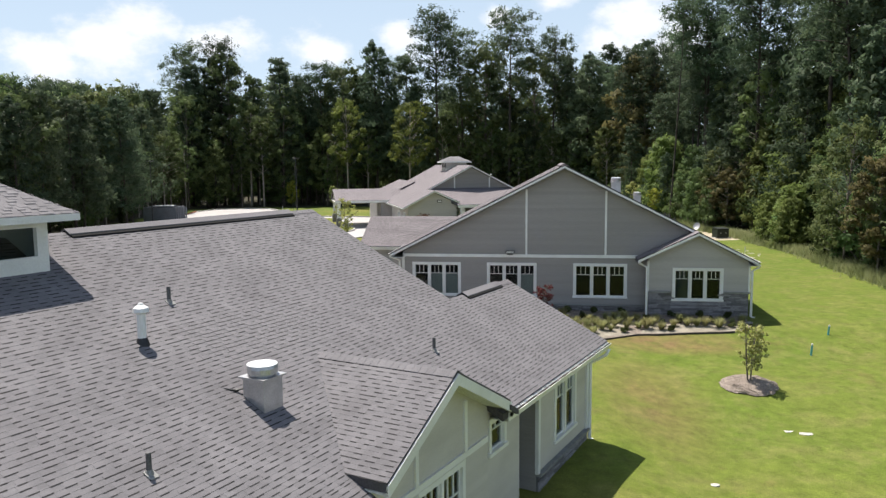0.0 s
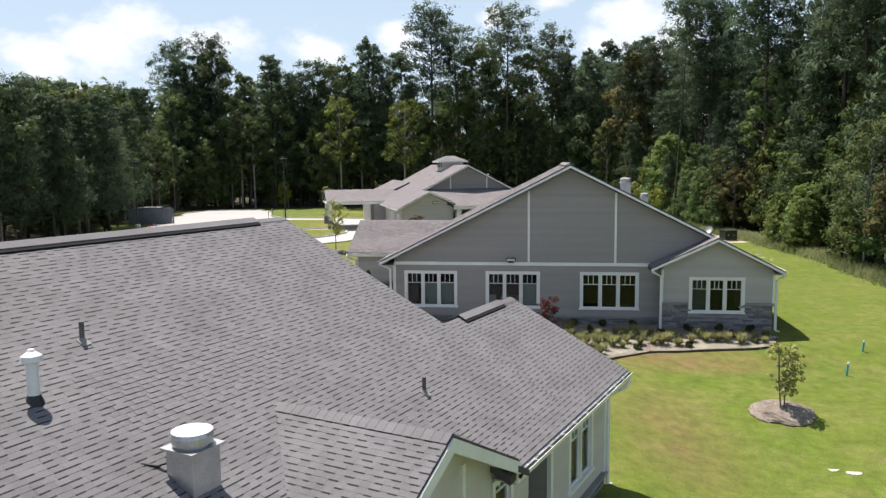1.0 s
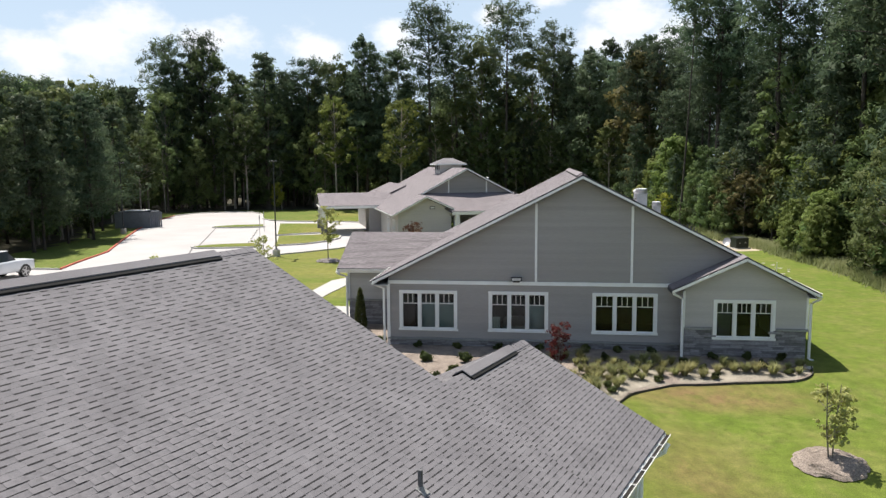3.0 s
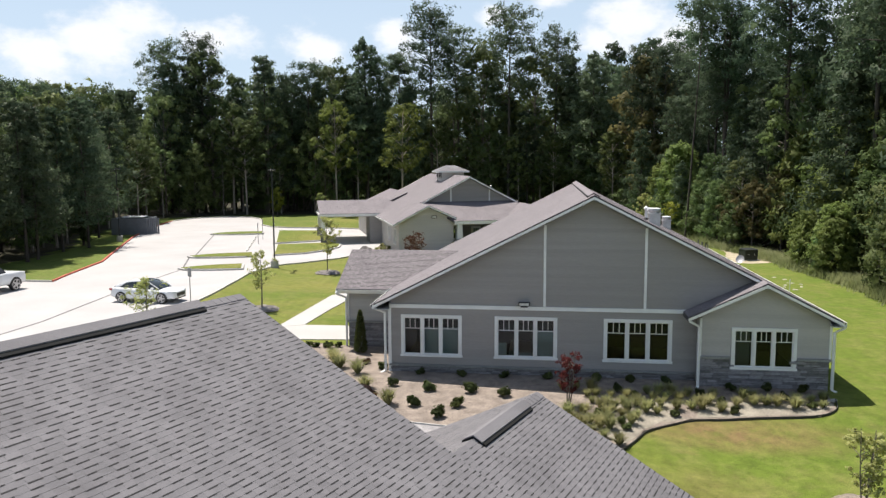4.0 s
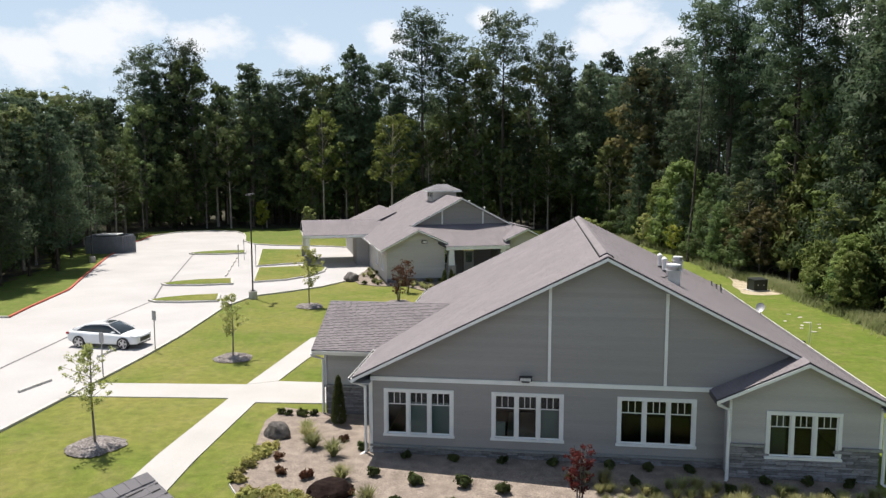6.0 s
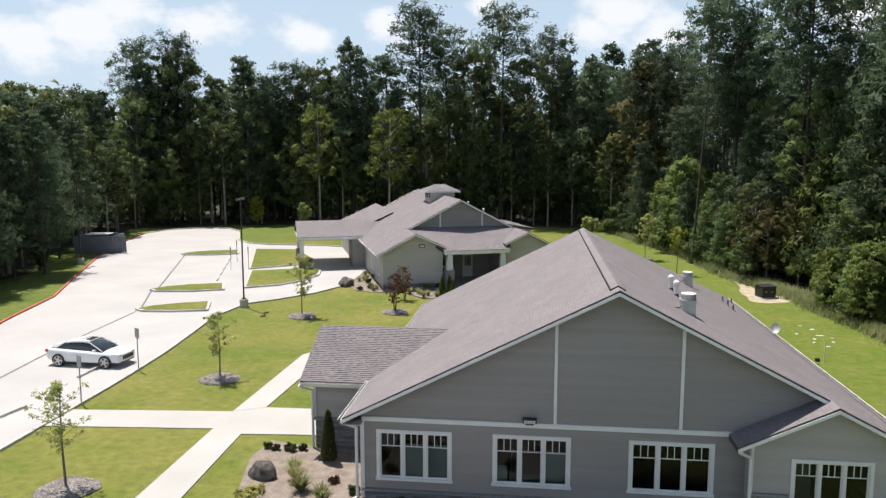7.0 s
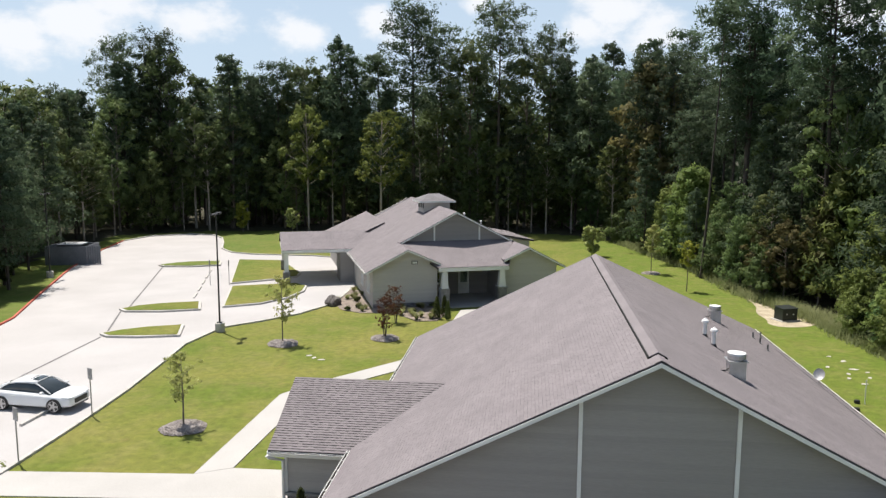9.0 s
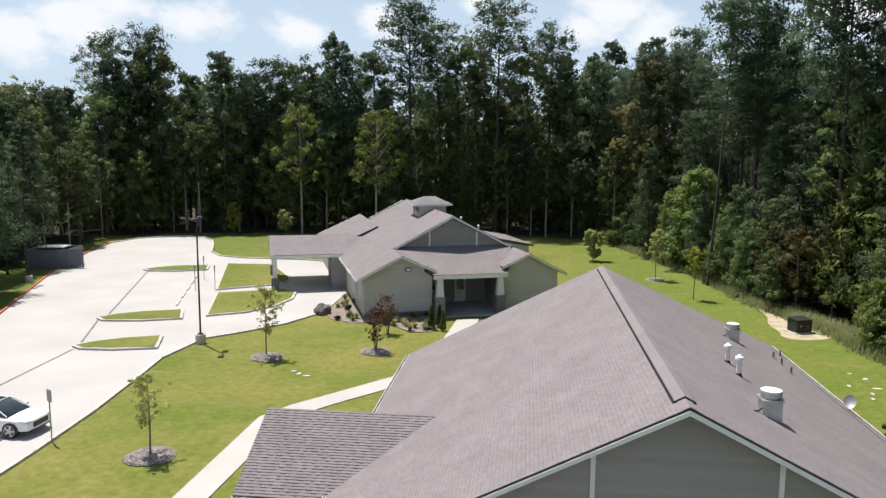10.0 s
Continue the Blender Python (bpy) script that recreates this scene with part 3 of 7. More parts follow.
def window(parent, p0, d, out, s0, s1, z0, z1, sashes=3, bars=2, blind=0.0, curtains=(), label="white-framed triple window with dark glass"):
    p0, d, out = Vector(p0), Vector(d).normalized(), Vector(out).normalized()
    put = lambda s, h, z: Vector((p0.x, p0.y, 0)) + d * s + out * h + Vector((0, 0, z))

    def bar(g, a, b, c, e, h0, h1):
        g.prism([put(a, h0, c), put(b, h0, c), put(b, h0, e), put(a, h0, e)], out * (h1 - h0))

    win = new("window")
    win.parent = parent
    tagged(win, label)
    w = 0.11
    g = Geo()
    bar(g, s0, s1, z1 - w, z1, -0.1, 0.05)
    bar(g, s0, s0 + w, z0 + 0.06, z1 - w, -0.1, 0.045)
    bar(g, s1 - w, s1, z0 + 0.06, z1 - w, -0.1, 0.045)
    g.ob("frame", M_WHITE, win)
    g = Geo()
    bar(g, s0 - 0.03, s1 + 0.03, z0 - 0.02, z0 + 0.06, -0.1, 0.08)
    g.ob("sill", M_WHITE, win)
    a, b = s0 + w, s1 - w
    step = (b - a) / sashes
    lo, hi = z0 + 0.06, z1 - w
    split = hi - (hi - lo) * 0.30
    for k in range(sashes):
        l, r = a + k * step, a + (k + 1) * step
        if k:
            g = Geo()
            bar(g, l - 0.045, l + 0.045, lo, hi, -0.09, 0.035)
            g.ob("mullion", M_WHITE, win)
        g = Geo()
        i0, i1 = l + (0.045 if k else 0), r - (0.045 if k < sashes - 1 else 0)
        bar(g, i0, i0 + 0.035, lo, hi, -0.075, -0.015)
        bar(g, i1 - 0.035, i1, lo, hi, -0.075, -0.015)
        bar(g, i0 + 0.035, i1 - 0.035, lo, lo + 0.04, -0.075, -0.015)
        bar(g, i0 + 0.035, i1 - 0.035, hi - 0.035, hi, -0.075, -0.015)
        bar(g, i0 + 0.035, i1 - 0.035, split - 0.012, split + 0.012, -0.06, -0.02)
        for j in range(bars):
            c = i0 + 0.035 + (i1 - i0 - 0.07) * (j + 1) / (bars + 1)
            bar(g, c - 0.011, c + 0.011, split + 0.012, hi - 0.035, -0.06, -0.02)
        g.ob("sash", M_WHITE, win)
        g = Geo()
        bar(g, i0 + 0.03, i1 - 0.03, lo + 0.03, hi - 0.03, -0.052, -0.044)
        pane = g.ob("pane", M_GLASS, win, "dark reflecting glass")
        pane.visible_shadow = False
    if blind:
        g = Geo()
        bar(g, a, b, hi - (hi - lo) * blind, hi, -0.17, -0.16)
        g.ob("blind", M_BLIND, win, "pale roller blind partly down")
    # pale sheets added behind panes in place of bright reflections
    for c0, c1, c2, c3 in curtains:
        g = Geo()
        n = max(4, int((c1 - c0) / 0.06))
        for i in range(n):
            u0, u1 = c0 + (c1 - c0) * i / n, c0 + (c1 - c0) * (i + 1) / n
            bar(g, u0, u1, c2, c3, -0.20 - 0.02 * (i % 2), -0.18 - 0.02 * (i % 2))
        g.ob("curtain", M_BLIND, win, "added pale curtain standing in for a bright reflection")
    return win


def stones(parent, p0, d, out, s0, s1, z0, z1, holes=(), seed=5, each=True):
    """Courses of split ledge stone in front of a wall, each stone by itself."""
    rng = random.Random(seed)
    p0, d, out = Vector(p0), Vector(d).normalized(), Vector(out).normalized()
    yaw = math.atan2(d.y, d.x)
    g = Geo()
    put = lambda a, b: Vector((p0.x, p0.y, b)) + d * a
    cuts = sorted({s0, s1} | {q[0] for q in holes} | {q[1] for q in holes})
    for a, b in zip(cuts, cuts[1:]):
        top = min([z1] + [q[2] for q in holes if q[0] <= a and q[1] >= b])
        g.prism([put(a, z0), put(b, z0), put(b, top), put(a, top)], out * 0.03)
    back = g.ob("stone_base", M_MORTAR, parent, "grey split-face ledge stone base")
    z = z0
    while z < z1 - 0.03:
        h = min(rng.choice((0.06, 0.075, 0.1)), z1 - z)
        s = s0 - rng.random() * 0.2
        while s < s1:
            w = rng.uniform(0.2, 0.62)
            a, b = max(s, s0), min(s + w, s1)
            s += w
            if b - a < 0.05 or any(q[0] < (a + b) / 2 < q[1] and q[2] < z + h / 2 < q[3] for q in holes):
                continue
            o = new("stone", rng.choice(STONES))
            o.parent = back
            o.matrix_basis = Matrix.Translation(Vector((p0.x, p0.y, 0)) + d * ((a + b) / 2) + out * 0.03 + Vector((0, 0, z + h / 2))) @ pose(0, 0, 0, 0, 0, math.degrees(yaw)) @ Matrix.Diagonal(((b - a) - 0.008, rng.uniform(0.05, 0.10), h - 0.008, 1))
        z += h
    return back


def stone_mesh(seed):
    """A rough unit block, chipped on its face."""
    rng = random.Random(seed)
    g = Geo()
    g.box(-0.5, 0.5, -0.5, 0.5, -0.5, 0.5)
    me = g.mesh("stone", M_STONE)
    bm = bmesh.new()
    bm.from_mesh(me)
    bmesh.ops.bevel(bm, geom=bm.edges[:], offset=0.09, segments=1, affect="EDGES")
    for v in bm.verts:
        v.co += Vector((rng.uniform(-0.03, 0.03), rng.uniform(-0.12, 0.12), rng.uniform(-0.05, 0.05)))
    bm.to_mesh(me)
    bm.free()
    return me


STONES = [stone_mesh(k) for k in range(6)]


def gutter(parent, p, q, side):
    """A white half-round gutter hung along an eave."""
    p, q, side = Vector(p), Vector(q), Vector(side).normalized()
    g = Geo()
    prof = [(0.0, -0.03), (0.0, -0.12), (0.065, -0.12), (0.10, -0.03), (0.088, -0.03), (0.056, -0.105), (0.012, -0.105), (0.012, -0.03)]
    pts = [p + side * a + Vector((0, 0, b)) for a, b in prof]
    g.prism(pts, q - p)
    trough = g.ob("gutter", M_WHITE, parent, "white metal eaves gutter")
    # dark fill painting the shade inside the trough
    g = Geo()
    g.prism([p + side * a + Vector((0, 0, b)) for a, b in ((0.012, -0.045), (0.012, -0.104), (0.056, -0.104), (0.082, -0.045))], q - p)
    g.ob("leaf_litter", M_TROUGHSHADE, trough, "near-black fill painting the shade inside the gutter")
    d, n = (q - p).normalized(), int((q - p).length / 0.62)
    for k in range(1, n):
        c = p + (q - p) * (k / n)
        g = Geo()
        g.prism([c + side * a + Vector((0, 0, b)) for a, b in ((0.0, -0.026), (0.0, -0.036), (0.1, -0.036), (0.1, -0.026))], d * 0.025)
        g.ob("hanger", M_WHITE, trough)
    return trough


def downspout(parent, pts):
    g = Geo()
    g.tube(pts, [0.055] * len(pts), 6)
    return g.ob("downspout", M_WHITE, parent, "white downspout")


def ridge_vent(parent, p, q, half=0.17, mat=None, rim=0.03):
    """A raised shingled vent along a ridge, open below its rim; the gap's shade is a near-black strip."""
    p, q = Vector(p), Vector(q)
    n = Vector((-(q - p).y, (q - p).x, 0)).normalized()
    up = Vector((0, 0, 1))
    side = lambda w, z: n * w - up * abs(w) * 0.5 + up * z
    g = Geo()
    g.prism([p + side(half, 0.062), p + up * 0.07, p + side(-half, 0.062), p + side(-half, 0.042), p + up * 0.05, p + side(half, 0.042)], q - p)
    cap = g.ob("ridge_vent", mat or M_SHINGLE, parent, "raised shingled ridge vent")
    # strip juts past the cap to paint the shade under its edges
    e = (q - p).normalized() * 0.02
    g = Geo()
    g.prism([p + e + side(half + rim, 0.038), p + e + up * 0.048, p + e + side(-half - rim, 0.038), p + e + side(-half - rim, -0.02), p + e + up * -0.02, p + e + side(half + rim, -0.02)], q - p - 2 * e)
    g.ob("vent_core", M_VENTSHADE, cap)
    return cap


def ridge_caps(parent, p, q, half=0.15, pitch=0.5, mat=None):
    """Overlapping cap shingles folded over a ridge."""
    p, q = Vector(p), Vector(q)
    d, up = (q - p).normalized(), Vector((0, 0, 1))
    n = Vector((-d.y, d.x, 0)).normalized()
    g = Geo()
    count = max(1, int((q - p).length / 0.145))
    for k in range(count):
        a, b = p + (q - p) * (k / count), p + (q - p) * min(1.0, (k + 1.25) / count)
        lo, hi = 0.014, 0.021
        rows = [[c + n * w - up * abs(w) * pitch + up * z for w in (-half, 0, half)] for c, z in ((a, lo), (b, hi))]
        i = len(g.v)
        g.v += rows[0] + rows[1] + [v - up * 0.012 for v in rows[1]]
        g.f += [(i, i + 1, i + 4, i + 3), (i + 1, i + 2, i + 5, i + 4), (i + 3, i + 4, i + 7, i + 6), (i + 4, i + 5, i + 8, i + 7)]
    return tagged(g.ob("ridge_capping", mat or M_SHINGLE, parent, "folded cap shingles along a ridge"), kind="stuff")


# ---- the middle house ----
def middle_house():
    house = thing("house", Matrix(), "grey lap-sided single-storey house with white trim and ledge stone base", "house")
    XL, XR, XM, ZT, XW, YF = -5.97, 10.62, 2.2, 6.86, 8.09, 34.40
    zl = lambda x: ZT - 0.505 * (XM - x)
    zr = lambda x: ZT - 0.51 * (x - XM)
    R = lambda x, y: (x, y, zr(x))
    L = lambda x, y: (x, y, zl(x))
    roof_plane(house, [R(XR, 35.0), R(XR, 57.1), R(XM, 52.6), R(XM, 35.0)], 11)
    roof_plane(house, [R(XR, YF), R(XR, 35.0), R(XW, 35.0), R(XW, YF)], 12)
    roof_plane(house, [R(XM, 52.6), R(XR, 57.1), (XM, 57.1, zr(XR))], 13, detail=False)
    roof_plane(house, [L(XL, 52.6), L(XL, 35.0), L(XM, 35.0), L(XM, 52.6)], 15)
    zw = zr(XW)
    roof_plane(house, [(5.48, 35.45, 2.62), (5.48, YF, 2.62), (XW, YF, zw), (XW, 35.45, zw)], 16)
    zt = zl(-3.42)
    # wide band: deeper tab shade painted on this slope
    roof_plane(house, [(-8.5, 38.8, 2.64), (-5.9, 38.8, 2.64), (-3.37, 41.65, zt), (-8.5, 41.65, zt)], 19, tabs=(0.009, 0.013), band=0.034)
    roof_plane(house, [(-8.5, 44.4, 2.6), (-8.5, 41.65, zt), (-3.37, 41.65, zt), (-5.9, 44.4, 2.6)], 20)
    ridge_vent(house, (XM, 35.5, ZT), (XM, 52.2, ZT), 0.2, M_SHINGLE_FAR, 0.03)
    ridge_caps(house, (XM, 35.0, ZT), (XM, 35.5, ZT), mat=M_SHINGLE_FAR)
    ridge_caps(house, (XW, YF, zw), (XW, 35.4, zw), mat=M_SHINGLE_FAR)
    # white rake and fascia boards
    for p, q in (((XL, 35.0, zl(XL)), (XM, 35.0, ZT)), ((XM, 35.0, ZT), (XW, 35.0, zr(XW)))):
        beam(house, "rake_board", p, q, 0.05, 0.10, M_WHITE, "white rake board", drop=0.055)
    beam(house, "rake_board", (5.48, YF, 2.62), (XW, YF, zw), 0.05, 0.10, M_WHITE, "white rake board", drop=0.055)
    beam(house, "rake_board", (XW, YF, zw), (XR, YF, zr(XR)), 0.05, 0.10, M_WHITE, "white rake board", drop=0.055)
    beam(house, "fascia", (XL, 35.0, zl(XL)), (XL, 52.6, zl(XL)), 0.05, 0.14, M_WHITE, "white fascia", drop=0.055)
    beam(house, "fascia", (XR, YF, zr(XR)), (XR, 57.1, zr(XR)), 0.05, 0.14, M_WHITE, "white fascia", drop=0.055)
    beam(house, "fascia", (-8.5, 38.8, 2.64), (-6.0, 38.8, 2.64), 0.05, 0.14, M_WHITE, "white fascia", drop=0.055)
    beam(house, "rake_board", (-8.5, 38.8, 2.64), (-8.5, 41.65, zt), 0.05, 0.14, M_WHITE, "white rake board", drop=0.055)
    beam(house, "rake_board", (-8.5, 41.65, zt), (-8.5, 44.4, 2.6), 0.05, 0.14, M_WHITE, "white rake board", drop=0.055)
    gutter(house, (XL - 0.03, 35.0, zl(XL)), (XL - 0.03, 52.6, zl(XL)), (-1, 0, 0))
    gutter(house, (XR + 0.03, YF + 0.05, zr(XR)), (XR + 0.03, 57.1, zr(XR)), (1, 0, 0))
    gutter(house, (-8.4, 38.77, 2.64), (-6.1, 38.77, 2.64), (0, -1, 0))
    # soffits
    for x0, x1, y0, y1, z in ((XL, -5.4, 35.0, 52.6, zl(XL) - 0.2), (10.3, XR, YF + 0.05, 57.0, zr(XR) - 0.2)):
        g = Geo()
        g.box(x0 + 0.03, x1, y0 + 0.03, y1, z - 0.02, z)
        g.ob("soffit", M_SOFFIT, house)
    # front gable wall, its windows, band and battens
    top = [(0.0, zl(-5.45) - 0.2), (7.65, ZT - 0.2), (13.3, zr(7.85) - 0.2)]
    P, D, N = (-5.45, 35.5, 0), (1, 0, 0), (0, -1, 0)
    wins = [(0.45, 2.8), (4.05, 6.4), (8.1, 10.57)]
    wall(house, P, D, N, top, -0.3, [(a, b, 0.66, 2.27) for a, b in wins], M_SIDING, each=True, zb=0.36)
    for k, (a, b) in enumerate(wins):
        window(house, P, D, N, a, b, 0.66, 2.27, curtains=(((1.25, 2.68, 0.72, 1.75),), ((4.16, 4.5, 0.72, 1.2), (5.65, 6.28, 0.72, 1.7)), ())[k])
    g = Geo()
    g.box(-5.45, 5.75, 35.43, 35.5, 2.53, 2.67)
    g.ob("band_board", M_WHITE, house, "white horizontal trim board")
    for x in (0.465, 4.12):
        g = Geo()
        g.box(x - 0.047, x + 0.047, 35.44, 35.5, 2.67, (zl(x) if x < XM else zr(x)) - 0.24)
        g.ob("batten", M_WHITE, house, "white vertical batten")
    g = Geo()
    g.box(-5.5, -5.38, 35.43, 35.5, -0.1, 2.53)
    g.box(-5.5, -5.43, 35.5, 35.62, -0.1, 2.53)
    g.ob("corner_board", M_WHITE, house, "white corner board")
    stones(house, P, D, N, 0.0, 11.4, -0.2, 0.28, seed=3)
    g = Geo()
    g.box(-5.47, 5.95, 35.37, 35.5, 0.28, 0.34)
    g.ob("stone_cap", M_CAP, house, "grey stone cap course")
    g = Geo()
    g.box(-0.5, -0.08, 35.2, 35.44, 2.74, 2.86)
    g.box(-0.42, -0.16, 35.3, 35.44, 2.66, 2.74)
    flood = g.ob("floodlight", M_BLACK, house, "dark wall floodlight", bevel=0.01)
    g = Geo()
    g.box(-0.46, -0.12, 35.185, 35.2, 2.755, 2.845)
    g.ob("lens", M_SOFFIT, flood, "pale floodlight lens")
    # wing with stone front
    P2 = (6.0, 34.85, 0)
    gab = [(0.0, 2.69), (2.09, zw - 0.17), (4.36, zr(10.36) - 0.2)]
    wall(house, P2, D, N, gab, -0.3, [(1.06, 3.27, 0.71, 2.20)], M_SIDING_LIGHT, each=True, zb=1.14)
    window(house, P2, D, N, 1.06, 3.27, 0.71, 2.20)
    stones(house, P2, D, N, 0.0, 4.36, -0.2, 1.06, holes=[(1.02, 3.31, 0.68, 2.3)], seed=8)
    g = Geo()
    g.box(5.98, 7.02, 34.72, 34.85, 1.06, 1.14)
    g.ob("stone_cap", M_CAP, house, "grey stone cap course")
    g = Geo()
    g.box(9.31, 10.41, 34.72, 34.85, 1.06, 1.14)
    g.ob("stone_cap", M_CAP, house, "grey stone cap course")
    wall(house, (6.0, 35.5, 0), (0, -1, 0), (-1, 0, 0), [(0, 2.6), (0.65, 2.6)], -0.3, (), M_SIDING_LIGHT, zb=1.28)
    g = Geo()
    g.box(10.34, 10.42, 34.81, 34.91, 1.14, 2.4)
    g.ob("corner_board", M_WHITE, house, "white corner board")
    g = Geo()
    g.box(5.95, 6.03, 34.79, 34.91, 1.14, 2.5)
    g.ob("corner_board", M_WHITE, house, "white corner board")
    # other walls
    wall(house, (10.36, 34.85, 0), (0, 1, 0), (1, 0, 0), [(0, 2.4), (21.85, 2.4)], -0.3, (), M_SIDING)
    wall(house, (-5.45, 52.2, 0), (0, -1, 0), (-1, 0, 0), [(0, 2.75), (16.7, 2.75)], -0.3, (), M_SIDING)
    wall(house, (10.4, 52.2, 0), (-1, 0, 0), (0, 1, 0), [(0, 2.5), (8.2, 6.7), (15.85, 2.7)], -0.3, (), M_SIDING, boards=False)
    wall(house, (10.4, 56.7, 0), (-1, 0, 0), (0, 1, 0), [(0, 2.4), (8.0, 2.4)], -0.3, (), M_SIDING, boards=False)
    wall(house, (2.4, 56.7, 0), (0, -1, 0), (-1, 0, 0), [(0, 2.4), (4.3, 2.4)], -0.3, (), M_SIDING, boards=False)
    # left wing
    wall(house, (-8.05, 39.2, 0), (1, 0, 0), (0, -1, 0), [(0, 2.6), (2.65, 2.6)], -0.3, (), M_SIDING_LIGHT, zb=1.2)
    stones(house, (-8.05, 39.2, 0), D, N, 0.0, 2.6, -0.2, 1.1, seed=14)
    g = Geo()
    g.box(-8.1, -5.45, 39.07, 39.2, 1.1, 1.18)
    g.ob("stone_cap", M_CAP, house, "grey stone cap course")
    wall(house, (-8.05, 44.0, 0), (0, -1, 0), (-1, 0, 0), [(0, 2.6), (2.4, zt - 0.15), (4.8, 2.6)], -0.3, (), M_SIDING_LIGHT, zb=0)
    wall(house, (-5.4, 44.0, 0), (-1, 0, 0), (0, 1, 0), [(0, 2.6), (2.65, 2.6)], -0.3, (), M_SIDING_LIGHT, boards=False)
    g = Geo()
    g.box(-8.11, -8.02, 39.14, 39.24, 1.18, 2.45)
    g.ob("corner_board", M_WHITE, house, "white corner board")
    downspout(house, [(-6.02, 35.1, 2.68), (-6.02, 35.1, 2.58), (-5.6, 35.32, 2.35), (-5.6, 35.36, 0.1), (-5.75, 35.2, 0.0)])
    downspout(house, [(5.52, 34.45, 2.54), (5.56, 34.47, 2.44), (5.92, 34.68, 2.22), (5.92, 34.68, 0.05), (5.85, 34.5, 0.0)])
    downspout(house, [(10.74, 34.55, 2.4), (10.72, 34.6, 2.3), (10.49, 34.8, 2.1), (10.49, 34.8, 0.05), (10.6, 34.65, 0.0)])
    downspout(house, [(-8.5, 38.72, 2.5), (-8.45, 38.75, 2.42), (-8.14, 39.12, 2.2), (-8.14, 39.12, 0.05)])
    # rooms behind the glass, their lack of light put into a near-black colour
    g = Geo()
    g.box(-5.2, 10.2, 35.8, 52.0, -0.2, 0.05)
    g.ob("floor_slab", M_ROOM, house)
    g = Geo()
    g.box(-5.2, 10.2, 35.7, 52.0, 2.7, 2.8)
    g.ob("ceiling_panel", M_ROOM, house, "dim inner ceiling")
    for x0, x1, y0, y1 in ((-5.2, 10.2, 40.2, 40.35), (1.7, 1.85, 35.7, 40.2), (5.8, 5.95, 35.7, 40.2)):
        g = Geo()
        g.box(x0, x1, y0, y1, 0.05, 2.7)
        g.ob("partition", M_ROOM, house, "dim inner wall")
    # pale boxes added to brighten the lower panes of two windows
    for x in (-4.3, -0.9):
        g = Geo()
        g.box(x, x + 1.9, 36.1, 38.1, 0.05, 0.75)
        g.ob("bed", M_BLIND, house, "added pale bed that brightens the lower panes", bevel=0.05)
    return house


middle_house()


